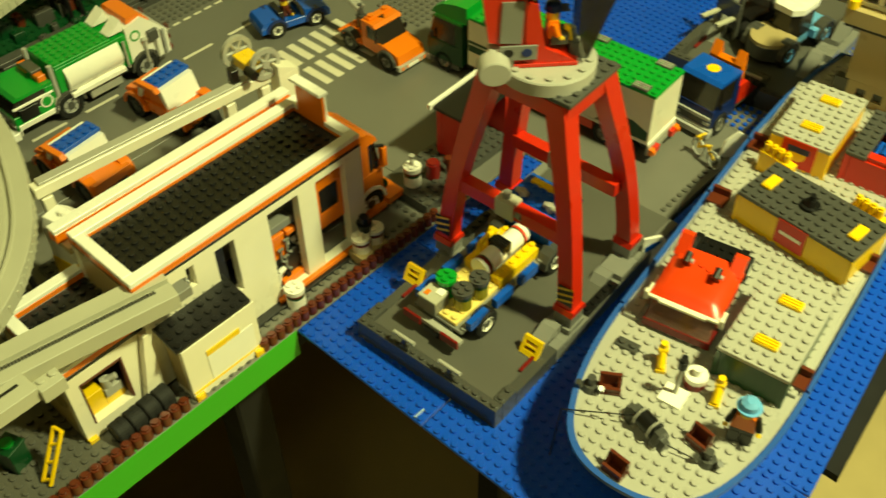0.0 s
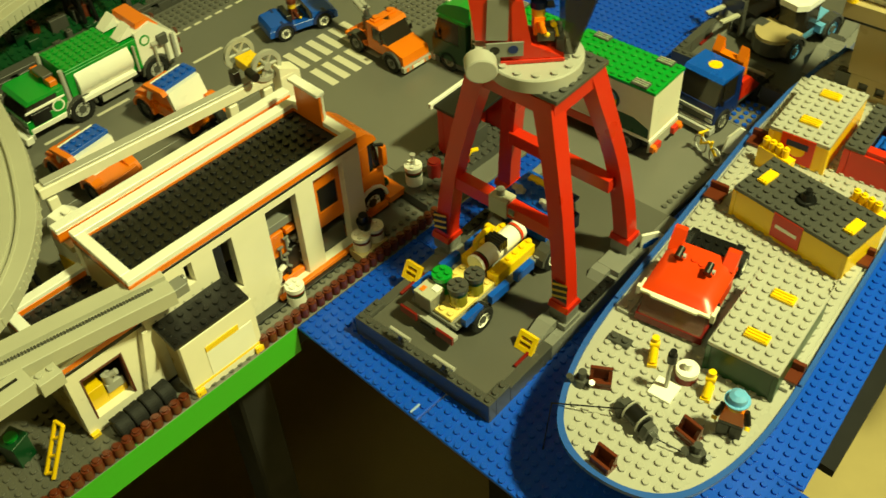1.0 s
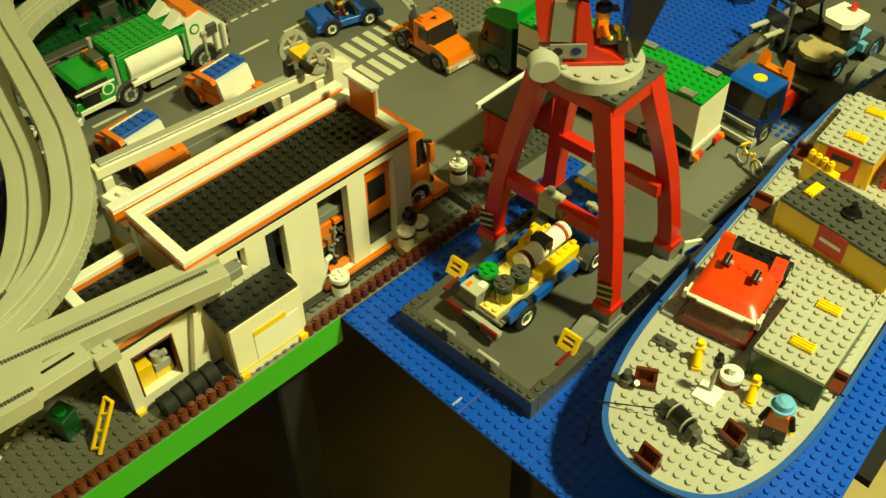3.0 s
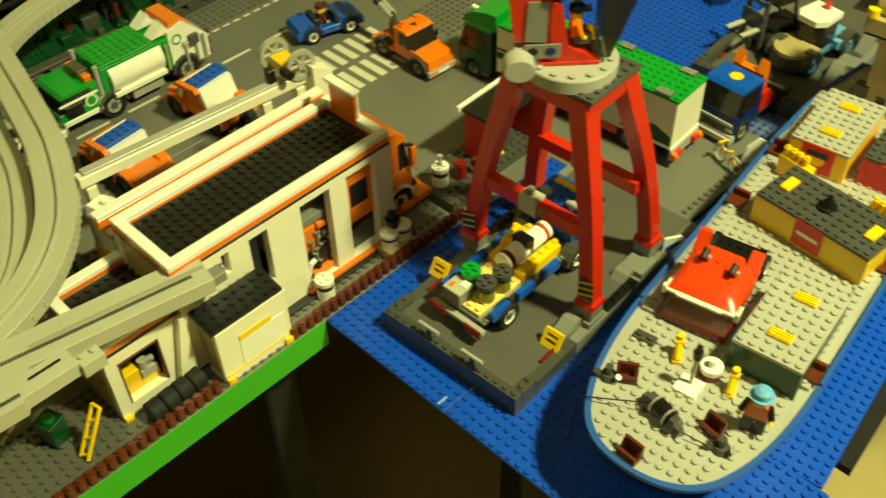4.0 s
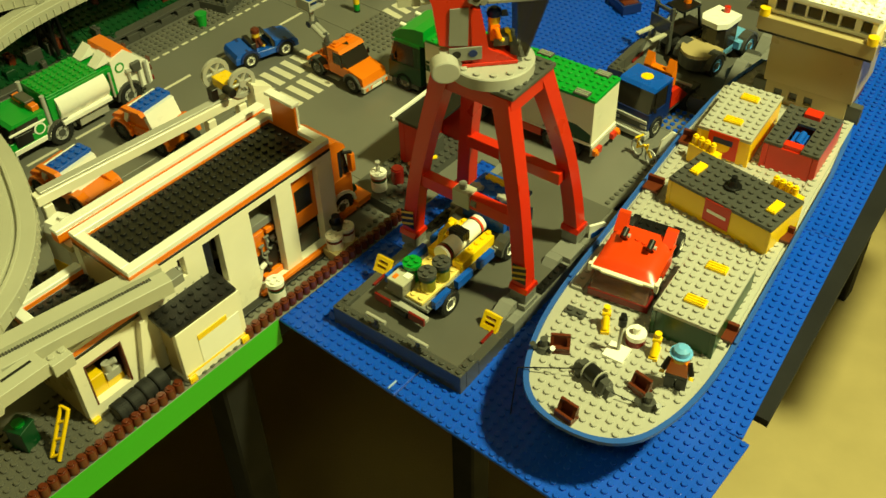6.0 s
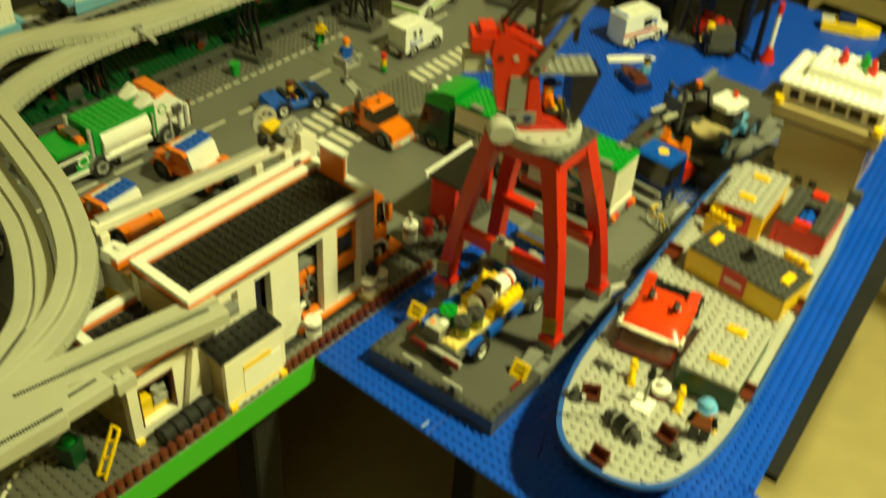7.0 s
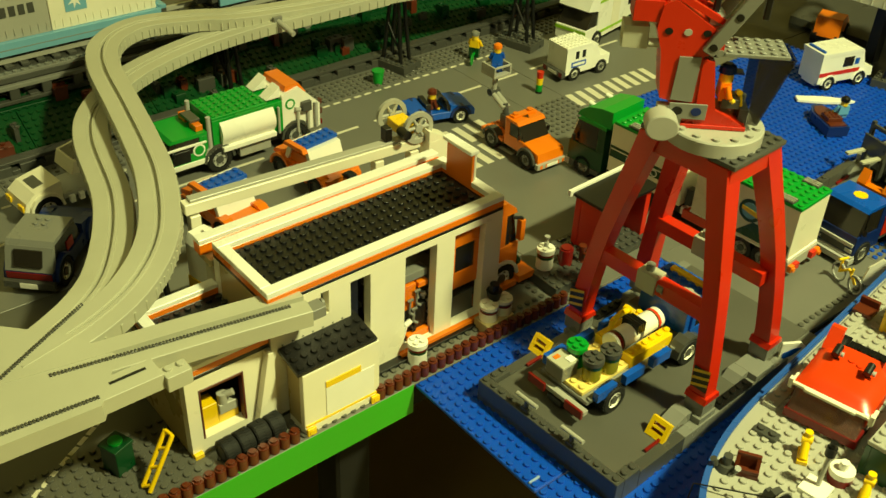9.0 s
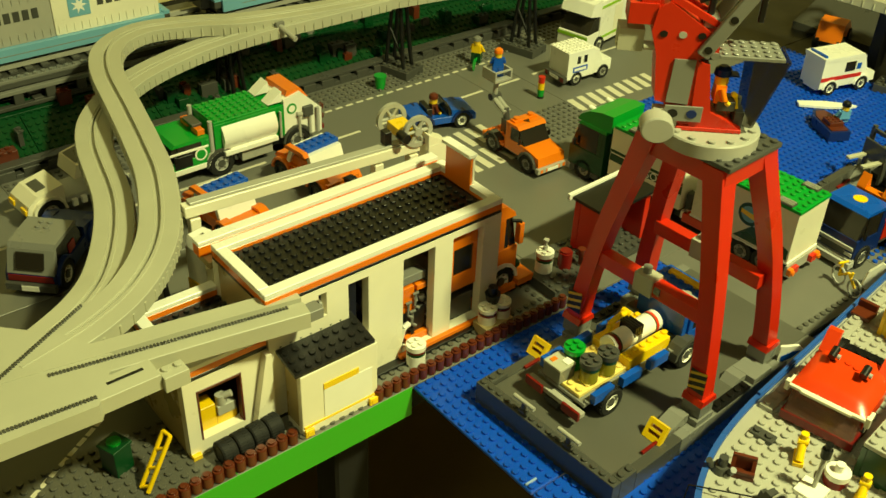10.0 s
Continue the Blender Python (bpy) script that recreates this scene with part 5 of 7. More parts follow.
part("tower", Geo().prism([(0.0, 2.62), (8, 2.62), (8, 8.9), (-0.6, 8.9)], "x", -0.4, 9.8), TAN_AND_SHADE, sup)
part("trim_plate", Geo().box(-2.0, -1.0, 8.92, 10.6, 8.6, 9.3), BLACK, sup)
part("bridge_deck", Geo().box(-2.2, -1.2, 9.32, 10.8, 8.8, 11.0), TAN_AND_SHADE, sup)
part("balcony", Geo().plate(-4.2, 0.4, 10.4, -2.22, 4.4, 10.8), MGREY, sup)
part("balcony", Geo().plate(10.82, 0.4, 10.4, 12.8, 4.4, 10.8), MGREY, sup)
xs = [-1.8, -0.9, 0.3, 0.9, 2.4, 2.7, 4.2, 4.5, 6.0, 6.3, 7.8, 8.5, 9.6, 10.2]
wb = part("wheelhouse", Geo().box(-1.8, 0.62, 11.02, 10.2, 8, 13.2), CREAM, sup)
part("front_panel", Geo().box(-1.8, 0.0, 11.02, 10.2, 0.6, 11.5).box(-1.8, 0.0, 12.9, 10.2, 0.6, 13.4), WHITE, wb)
for k, (a, b) in enumerate(zip(xs, xs[1:])):
    if k % 2:
        part("window_pane", Geo().box(a + 0.03, 0.2, 11.52, b - 0.03, 0.5, 12.88), GLASS, wb)
    else:
        part("mullion", Geo().box(a, 0.0, 11.51, b, 0.6, 12.89), WHITE, wb)
part("roof", Geo().plate(-2.4, -0.6, 13.42, 10.6, 8.4, 13.9), WHITE, sup)
part("upper_box", Geo().plate(0, 2, 13.92, 9, 8, 15.4), WHITE, sup)
for x in (-1.7, 10.2):
    part("life_lamp", Geo().tube((x, -0.8, 11.02), (x, -0.8, 11.9), 0.6), YELLOW, sup)
part("rail_grid", Geo().wall(-0.3, 0, 10.9, 12.9, 10.8, 12.6, [(11.1, 11.8, 11.0, 11.6), (12.0, 12.7, 11.0, 11.6), (11.1, 11.8, 11.8, 12.4), (12.0, 12.7, 11.8, 12.4)]).turned(Matrix.Translation((0, -0.3, 0)) @ Matrix.Rotation(radians(-90), 4, "Z")), WHITE, sup)
for x, y, mt in ((3, 5, RED), (5.4, 5.6, GREEN), (6.6, 4.4, RED), (7.4, 6, BLACK)):
    part("roof_fitting", Geo().tube((x, y, 15.4), (x, y, 16.4), 0.6, n=12).tube((x, y, 16.4), (x, y, 17.2), 0.35, n=10), mt, sup)

# ---- vehicles; each looks along +y, its origin on the ground at its middle ----
def rolling(v, w, axles, r, tw, chassis, rim=None, guard=None, frame_mat=None):
    """Chassis rail, wheels and wheel arches."""
    y0, y1 = chassis
    part("chassis", Geo().box(-w / 2 + tw, y0, r * 0.7, w / 2 - tw, y1, r * 1.25), frame_mat or BLACK, v)
    for y in axles:
        for sd in (1, -1):
            wheel(v, sd * (w / 2 - tw), y, r, r, tw, sd, rim)
            if guard:
                a = (w / 2 - tw, w / 2 + 0.05)
                mudguard(v, *(a if sd > 0 else (-a[1], -a[0])), y, r, guard)


def cab_block(v, w, y0, y1, z0, z1, mat, glass, roof_mat=None, nose=0.8):
    """A lorry cab: lower body, pillars, glazing, roof."""
    hz = z0 + (z1 - z0) * 0.42
    c = part("cab", Geo().box(-w / 2, y0, z0, w / 2, y1, hz).box(-w / 2, y0, hz, w / 2, y0 + 0.6, z1 - 0.45).box(-w / 2, y0 + 0.6, hz, -w / 2 + 0.25, y0 + 1.1, z1 - 0.45).box(w / 2 - 0.25, y0 + 0.6, hz, w / 2, y0 + 1.1, z1 - 0.45), mat, v)
    part("windscreen", Geo().prism([(y1 - 1.2, hz + 0.01), (y1 - 0.1, hz + 0.01), (y1 - nose, z1 - 0.46), (y1 - 1.4, z1 - 0.46)], "x", -w / 2 + 0.2, w / 2 - 0.2), glass, c)
    for sd in (-1, 1):
        part("side_window", Geo().box(sd * (w / 2 - 0.22), y0 + 1.12, hz + 0.01, sd * (w / 2 - 0.08), y1 - 1.42, z1 - 0.46), glass, c)
        part("mirror", Geo().box(sd * (w / 2 + 0.05), y1 - 1.0, hz + 0.2, sd * (w / 2 + 0.5), y1 - 0.7, hz + 1.1), BLACK, c)
        part("headlight", Geo().box(sd * (w / 2 - 1.2), y1 + 0.0, z0 + 0.3, sd * (w / 2 - 0.2), y1 + 0.15, z0 + 0.8), CHROME, c, "clear headlight")
    part("roof", Geo().prism([(y0, z1 - 0.44), (y1 - nose + 0.2, z1 - 0.44), (y1 - nose - 0.3, z1), (y0, z1)], "x", -w / 2, w / 2), roof_mat or mat, c)
    part("grille", Geo().box(-w / 2 + 1.25, y1, z0 + 0.2, w / 2 - 1.25, y1 + 0.12, z0 + 1.2), DGREY, c)
    part("bumper", Geo().box(-w / 2 - 0.1, y1 - 0.4, z0 - 0.8, w / 2 + 0.1, y1 + 0.4, z0 - 0.02), LGREY, c)
    return c


# green refuse lorry
gt = thing("refuse_truck", "green and white toy refuse lorry on the road", "truck", at(-46.3, 9.1, 0, 180) @ Matrix.Scale(0.93, 4))
rolling(gt, 6.4, (-6.2, 5.2), 1.75, 1.4, (-10, 11.5), CHROME, DGREY)
cab_block(gt, 6.0, 6.6, 12.4, 1.9, 6.2, GREEN, GLASS, GREEN)
part("white_sill", Geo().box(-3.12, 6.2, 1.9, 3.12, 12.2, 2.6), WHITE, gt)
part("front_bumper", Geo().box(-3.2, 12.4, 0.8, 3.2, 13.4, 1.8), WHITE, gt)
for sd in (-1, 1):
    em = part("round_emblem", Geo().tube((sd * 3.0, 7.9, 4.0), (sd * 3.06, 7.9, 4.0), 0.85, n=18), WHITE, gt, "pale round emblem")
    part("emblem_disc", Geo().tube((sd * 3.05, 7.9, 4.0), (sd * 3.1, 7.9, 4.0), 0.62, n=18), GREEN, em)
    part("side_opening", Geo().box(sd * 2.92, 9.1, 2.7, sd * 3.04, 11.6, 4.4), BLACK, gt)
    part("cab_rim", Geo().box(sd * 2.9, 6.8, 4.75, sd * 3.12, 12.2, 5.05), WHITE, gt)
    part("wheel_arch", Geo().prism([(3.2, 2.9), (3.6, 3.7), (6.8, 3.7), (7.2, 2.9)], "x", sd * 2.6 - 0.5, sd * 2.6 + 0.5), LGREY, gt)
    part("exhaust", Geo().tube((sd * 2.75, 6.2, 2.0), (sd * 2.75, 6.2, 8.0), 0.32), CHROME, gt, "silver exhaust pipe")
    bow = [(sd * (3.02 + 0.75 * math.sin(math.pi * k / 10)), 3.4 + 3.5 * k / 10) for k in range(11)]
    sk = Geo().add([(x, y, z) for y in (-3.0, 4.8) for x, z in bow], [((k, k + 1, 12 + k, 11 + k) if sd < 0 else (k, 11 + k, 12 + k, k + 1)) for k in range(10)], True)
    sk.add([(x, -3.0, z) for x, z in bow], [tuple(range(11))]).add([(x, 4.8, z) for x, z in bow], [tuple(range(11))[::-1]])
    part("side_panel", sk, WHITE, gt, "white curved side panel")
    part("panel_lip", Geo().box(sd * 3.02, -3.0, 2.9, sd * 3.7, 4.8, 3.5), WHITE, gt)
    part("locker", Geo().box(sd * 1.9, -2.4, 1.1, sd * 3.0, 2.2, 2.8), LGREY, gt)
    part("grab_rail", Geo().tube((sd * 3.4, -3.6, 3.0), (sd * 3.4, -3.6, 6.8), 0.18), LGREY, gt)
    te = part("tail_emblem", Geo().tube((sd * 3.0, -5.6, 6.5), (sd * 3.05, -5.6, 6.5), 0.75, n=18), GREEN, gt)
    part("emblem_disc", Geo().tube((sd * 3.04, -5.6, 6.5), (sd * 3.08, -5.6, 6.5), 0.5, n=14), WHITE, te)
    for yy in (-6.6, -8.2):
        part("tail_post", Geo().tube((sd * 3.2, yy, 2.2), (sd * 3.2, yy, 5.4), 0.22).tube((sd * 3.2, yy - 0.4, 5.4), (sd * 3.2, yy + 0.4, 5.6), 0.3), LGREY, gt)
part("hopper", Geo().box(-3.0, -4.4, 2.9, 3.0, 5.8, 7.3), GREEN, gt)
part("hopper_top", Geo().plate(-3, -2.2, 7.32, 3, 5.8, 7.7), GREEN, gt)
part("tail", Geo().prism([(-10.2, 2.0), (-4.42, 2.0), (-4.42, 8.0), (-7.0, 8.6), (-10.2, 5.4)], "x", -3.0, 3.0), WHITE, gt)
part("orange_cap", Geo().prism([(-8.4, 7.4), (-5.0, 8.3), (-5.2, 9.0), (-7.2, 9.0)], "x", -2.6, 2.6), ORANGE, gt)
for x0 in (-2.6, 0.8):
    part("ram", Geo().prism([(-4.4, 7.72), (-2.3, 7.72), (-4.4, 9.2)], "x", x0, x0 + 1.8), WHITE, gt)
for x0 in (-2.4, 0.6):
    part("roof_beacon", Geo().box(x0, 6.8, 6.22, x0 + 1.8, 7.8, 7.0), ORANGE, gt)
part("horn_bar", Geo().box(-1.4, 6.6, 7.02, 1.4, 8.0, 7.4), DGREY, gt)
for sd in (-1, 1):
    for z in (2.2, 3.8, 5.2):
        part("tail_lamp", Geo().box(sd * 2.4, -10.5, z, sd * 3.1, -10.22, z + 0.7), DRED if z < 3 else BROWN, gt)
    part("bin_lift", Geo().tube((sd * 3.3, -9.4, 2.2), (sd * 3.3, -9.4, 5.8), 0.25), CHROME, gt)
    part("lift_hook", Geo().box(sd * 3.02, -8.6, 5.0, sd * 3.6, -7.2, 6.4), DGREY, gt)

# long green and white cargo lorry
ct = thing("cargo_truck", "green cab lorry with long cream cargo boxes", "truck", at(-4.8, 43.3, 0, 93.5))
rolling(ct, 6.0, (-12.6, -9.9, 1.2, 12.8), 1.35, 1.1, (-15, 14.4), LGREY)
cab_block(ct, 6.0, 10.0, 15.3, 1.5, 7.6, DGREEN, GLASS, GREEN, nose=1.0)
part("roof_fairing", Geo().prism([(9.4, 7.62), (14.6, 7.62), (14.2, 8.4), (13.0, 9.2), (11.0, 9.7), (9.4, 9.8)], "x", -2.9, 2.9), GREEN, ct)
for k in range(5):
    part("screen_bar", Geo().prism([(15.1, 5.4), (15.22, 5.4), (14.6, 7.0), (14.48, 7.0)], "x", -2.4 + k * 1.15, -2.25 + k * 1.15), WHITE, ct)
part("cab_step", Geo().box(-3.05, 10.4, 0.8, 3.05, 11.6, 1.48).box(-3.05, 14.2, 0.6, 3.05, 15.5, 1.48), DGREY, ct)
for x in (-1.6, 1.6):
    part("roof_horn", Geo().tube((x, 12.4, 8.8), (x, 14.0, 9.0), 0.3), WHITE, ct)
part("box_front", Geo().box(-2.9, -1.4, 2.4, 2.9, 9.2, 8.6), CREAM, ct)
part("front_roof", Geo().plate(-3, -1.5, 8.62, 3, 9.0, 9.0), GREEN, ct)
part("box_rear", Geo().box(-2.95, -15.4, 2.8, 2.95, -3.0, 8.7), CREAM, ct)
part("rear_roof", Geo().plate(-3, -15.5, 8.72, 3, -3.0, 9.1), GREEN, ct)
part("rear_corner", Geo().box(-2.98, -15.5, 2.5, 2.98, -2.9, 2.78), WHITE, ct)
for yy in (-14.4, -6.4, 5.0):
    for sd in (-1, 1):
        gl = part("roof_grille", Geo().box(sd * 1.9, yy, 9.12, sd * 3.02, yy + 2.0, 9.3), DGREY, ct)
        for k in range(3):
            part("grille_slot", Geo().box(sd * (2.0 + k * 0.34), yy + 0.1, 9.3, sd * (2.16 + k * 0.34), yy + 1.9, 9.42), LGREY, gl)
part("link", Geo().box(-0.8, -2.98, 1.4, 0.8, -1.42, 2.4).box(-2.2, -2.4, 2.42, -1.2, -1.6, 4.6), DGREY, ct)
part("link_block", Geo().box(-2.6, -2.9, 1.4, -0.9, -1.5, 2.4).studs(-2.6, -2.7, 1, 1, 2.4), WHITE, ct)
for sd in (-1, 1):
    part("tail_light", Geo().box(sd * 1.3, -16.1, 1.3, sd * 2.2, -15.6, 2.1), RED, ct)
    part("indicator", Geo().box(sd * 2.25, -16.1, 1.3, sd * 2.95, -15.6, 2.1).tube((sd * 2.6, -16.3, 1.7), (sd * 2.6, -16.1, 1.7), 0.3), ORANGE, ct)
    part("green_band", Geo().box(sd * 2.91, -1.3, 4.4, sd * 2.95, 9.1, 5.9), DGREEN, ct)
    part("band_line", Geo().box(sd * 2.955, -1.2, 5.4, sd * 2.98, 9.0, 5.55), CREAM, ct)
    em = part("round_emblem", Geo().tube((sd * 2.96, -10.0, 6.2), (sd * 3.0, -10.0, 6.2), 1.35, n=28), DGREEN, ct, "dark green ring emblem")
    part("emblem_globe", Geo().tube((sd * 3.0, -10.0, 6.2), (sd * 3.04, -10.0, 6.2), 0.95, n=24), LBLUE, em)
    part("emblem_arrow", Geo().prism([(-11.0, 5.7), (-9.0, 6.1), (-9.0, 6.6), (-11.0, 6.3)], "x", sd * 3.06 - 0.015, sd * 3.06 + 0.015), YELLOW, em)
    part("lower_band", Geo().prism([(-15.2, 3.0), (-8.6, 3.0), (-10.6, 5.0), (-13.2, 5.0), (-15.2, 4.2)], "x", sd * 2.975 - 0.015, sd * 2.975 + 0.015), DGREEN, ct)
    part("red_skirt", Geo().box(sd * 2.3, -8.4, 1.3, sd * 2.95, -2.0, 2.4), FLAME, ct)
part("skirt_studs", Geo().studs(-2.95, -8.2, 1, 6, 2.4), FLAME, ct)
part("underrun", Geo().box(-2.95, -15.6, 1.1, 2.95, -15.3, 2.4), LGREY, ct)


def words(text, size, mat, parent, m):
    cu = bpy.data.curves.new("lettering", "FONT")
    cu.body, cu.size, cu.extrude, cu.align_x, cu.align_y = text, size * U, 0.02 * U, "CENTER", "CENTER"
    tmp = bpy.data.objects.new("lettering", cu)
    scene.collection.objects.link(tmp)
    me = bpy.data.meshes.new_from_object(tmp.evaluated_get(bpy.context.evaluated_depsgraph_get()))
    bpy.data.objects.remove(tmp)
    me.materials.clear()
    me.materials.append(mat)
    ob = new("lettering", me)
    ob.parent = parent
    ob.matrix_basis = m
    return ob


words("CARGO", 1.3, WHITE, ct, pose(-3.0 * U, 4.4 * U, 4.9 * U, 90, 0, -90))

# orange pickup with lifting basket
op = thing("lift_truck", "orange pickup with grey articulated lifting basket", "truck", at(-25.9, 37.3, 0, 268) @ Matrix.Scale(0.82, 4))
rolling(op, 6.0, (-4.0, 4.2), 1.45, 1.2, (-6.5, 6.5), CHROME, DGREY, DGREY)
part("bonnet", Geo().prism([(2.6, 1.8), (6.6, 1.8), (6.4, 3.2), (2.6, 3.9)], "x", -2.6, 2.6), ORANGE, op)
cab_block(op, 5.4, -1.2, 3.2, 1.9, 6.4, ORANGE, GLASS, ORANGE, nose=1.5)
part("beacon", Geo().tube((-1.4, -0.4, 6.4), (-1.4, -0.4, 7.0), 0.5).tube((1.4, -0.4, 6.4), (1.4, -0.4, 7.0), 0.5).box(-2.2, -1.0, 6.4, 2.2, 0.2, 6.7), ORANGE, op)
part("load_bed", Geo().plate(-2.8, -6.6, 1.9, 2.8, -1.4, 2.4), ORANGE, op)
part("front_bumper", Geo().box(-2.9, 6.3, 0.9, 2.9, 7.0, 1.75), LGREY, op)
for k in range(5):
    part("hazard_bar", Geo().box(-2.5 + k * 1.1, 7.0, 1.0, -2.0 + k * 1.1, 7.04, 1.6), ORANGE, op)
part("number_plate", Geo().box(-1.1, 7.05, 1.05, 1.1, 7.1, 1.6), WHITE, op)
part("sign_mark", Geo().prism([(-0.7, 0.0), (0.7, 0.0), (0, 1.1)], "z", 6.41, 6.45), BLACK, op)
bm = part("lift_arm", Geo().box(-0.6, -0.6, 0, 0.6, 0.6, 2.4).tube((0, 0, 2.4), (0.0, -0.4, 4.0), 0.5), DGREY, op, m=at(0, -4.2, 2.4))
part("lower_boom", Geo().tube((-0.4, 0, 3.4), (-0.4, -3.2, 4.8), 0.42).tube((0.4, 0, 3.4), (0.4, -3.2, 4.8), 0.42), LGREY, bm)
part("joint", Geo().tube((-0.9, -3.2, 4.9), (0.9, -3.2, 4.9), 0.6), DGREY, bm)
part("upper_boom", Geo().tube((0, -3.2, 5.0), (0, -3.0, 8.0), 0.42), LGREY, bm)
bk = part("basket", Geo().box(-1.7, -4.6, 8.0, 1.7, -1.4, 8.4).box(-1.7, -4.6, 8.4, -1.4, -1.4, 9.8).box(1.4, -4.6, 8.4, 1.7, -1.4, 9.8).box(-1.4, -1.7, 9.5, 1.4, -1.4, 9.8).box(-1.4, -4.6, 9.5, 1.4, -4.3, 9.8), LGREY, bm)
OPM = at(-25.9, 37.3, 0, 268) @ Matrix.Scale(0.82, 4)
figure("toy worker with red cap and blue overalls in the basket", OPM @ at(0, -7.2, 10.82, 150) @ Matrix.Scale(0.9, 4), BLUE, BLUE, FIGYEL, "cap", ORANGE)

# blue open car
bc = thing("open_car", "blue open-top toy car on the road", "car", at(-39.0, 33.8, 0, -16) @ Matrix.Scale(0.82, 4))
rolling(bc, 5.2, (-3.2, 3.4), 1.35, 1.1, (-5.6, 5.8), WHITE, DBLUE, DBLUE)
part("body", Geo().box(-2.4, -5.8, 1.2, 2.4, 5.9, 2.3).prism([(1.6, 2.32), (5.8, 2.32), (5.2, 2.9), (1.6, 3.4)], "x", -2.4, 2.4), BLUE, bc)
part("tail", Geo().prism([(-5.8, 2.32), (-2.6, 2.32), (-2.6, 3.2), (-5.4, 3.0)], "x", -2.4, 2.4), BLUE, bc)
part("windscreen", Geo().prism([(1.2, 2.4), (1.8, 2.4), (1.2, 4.2), (0.8, 4.2)], "x", -2.2, 2.2), GLASS, bc)
part("seat", Geo().box(-1.8, -2.5, 2.32, 1.8, -1.6, 3.8), BLACK, bc)
figure("toy driver with brown hair in the open car", at(-39.1, 33.2, 1.4, -16) @ Matrix.Scale(0.85, 4), BLACK, BROWN, FIGYEL, "round", BROWN, True)

# white patrol van
sv = thing("patrol_van", "white toy van with blue side stripe", "van", at(-38.7, 60.4, 0, -4) @ Matrix.Scale(0.7, 4))
rolling(sv, 6.0, (-3.4, 4.0), 1.5, 1.2, (-6.0, 6.5), LGREY, None, DGREY)
part("body", Geo().wall(-2.9, 2.9, -6.0, 1.2, 1.6, 7.2, []), WHITE, sv)
part("roof", Geo().plate(-3, -6.2, 7.22, 3, 0.8, 7.6), WHITE, sv)
part("bonnet", Geo().box(-2.8, 1.22, 1.6, 2.8, 6.2, 4.0).prism([(1.22, 4.02), (3.6, 4.02), (2.4, 6.4), (1.22, 6.4)], "x", -2.8, -2.3).prism([(1.22, 4.02), (3.6, 4.02), (2.4, 6.4), (1.22, 6.4)], "x", 2.3, 2.8).box(-2.8, 1.22, 6.42, 2.8, 2.6, 6.8), WHITE, sv)
part("windscreen", Geo().prism([(1.24, 4.03), (3.5, 4.03), (2.3, 6.4), (1.24, 6.4)], "x", -2.28, 2.28), AZURE, sv)
for sd in (-1, 1):
    for y in (-3.6, -1.8):
        part("side_window", Geo().box(sd * 2.91, y, 4.8, sd * 2.97, y + 0.9, 6.4), BLACK, sv)
    part("stripe", Geo().box(sd * 2.91, -4.6, 3.0, sd * 2.96, -0.6, 4.2), BLUE, sv)
    part("stripe_inner", Geo().box(sd * 2.965, -4.2, 3.3, sd * 3.0, -1.0, 3.9), WHITE, sv)
part("rear_bumper", Geo().box(-3, -7.0, 1.2, 3, -6.02, 2.4), DGREY, sv)
part("number_plate", Geo().box(-1.4, -7.08, 1.5, 1.4, -7.02, 2.2), WHITE, sv)
for sd in (-1, 1):
    part("tail_light", Geo().box(sd * 2.0, -7.1, 1.4, sd * 2.9, -7.02, 2.2), DRED, sv)

# camper
cp = thing("camper_van", "white camper van with lime stripe and roof rack", "camper", at(-46.9, 73.2, 0, 191) @ Matrix.Scale(0.88, 4))
rolling(cp, 6.4, (-5.6, 5.2), 1.5, 1.2, (-9, 9), LGREY, None, LGREY)
part("body", Geo().box(-3.1, -9.0, 1.6, 3.1, 5.4, 9.2), WHITE, cp)
part("alcove", Geo().prism([(5.42, 6.6), (8.8, 7.4), (8.0, 9.4), (5.42, 9.6)], "x", -3.1, 3.1), WHITE, cp)
part("nose", Geo().box(-3.0, 5.42, 1.6, 3.0, 9.2, 4.0), WHITE, cp)
part("windscreen", Geo().prism([(5.44, 4.02), (8.8, 4.02), (7.2, 6.5), (5.44, 6.5)], "x", -2.9, 2.9), GLASS, cp)
for sd in (-1, 1):
    part("lime_stripe", Geo().box(sd * 3.11, -9.0, 8.0, sd * 3.16, 5.4, 8.5), LIME, cp)
    part("lime_stripe", Geo().box(sd * 3.11, -9.0, 2.4, sd * 3.16, 5.4, 2.9), LIME, cp)
    part("side_window", Geo().box(sd * 3.11, -7.4, 5.2, sd * 3.17, -4.4, 7.4), BLACK, cp)
    part("door_panel", Geo().box(sd * 3.11, -1.6, 2.0, sd * 3.15, 1.0, 7.6), CREAM, cp)
part("front_stripe", Geo().box(-3.1, 9.22, 3.2, 3.1, 9.28, 3.8), LIME, cp)
part("roof_box", Geo().box(-2.4, 0.0, 9.22, 2.4, 5.0, 10.2).tube((-1.2, 6.4, 9.6), (-1.2, 6.4, 10.2), 0.8), WHITE, cp)
part("surfboard", Geo().prism([(-1.0, -7), (1.0, -7), (1.4, -3), (0.8, 0), (-0.8, 0), (-1.4, -3)], "z", 9.3, 9.7), YELLOW, cp, "yellow board on the roof")

# ambulance
am = thing("ambulance", "white toy ambulance with red stripe", "ambulance", at(-14.6, 89.4, 0, -15) @ Matrix.Scale(0.68, 4))
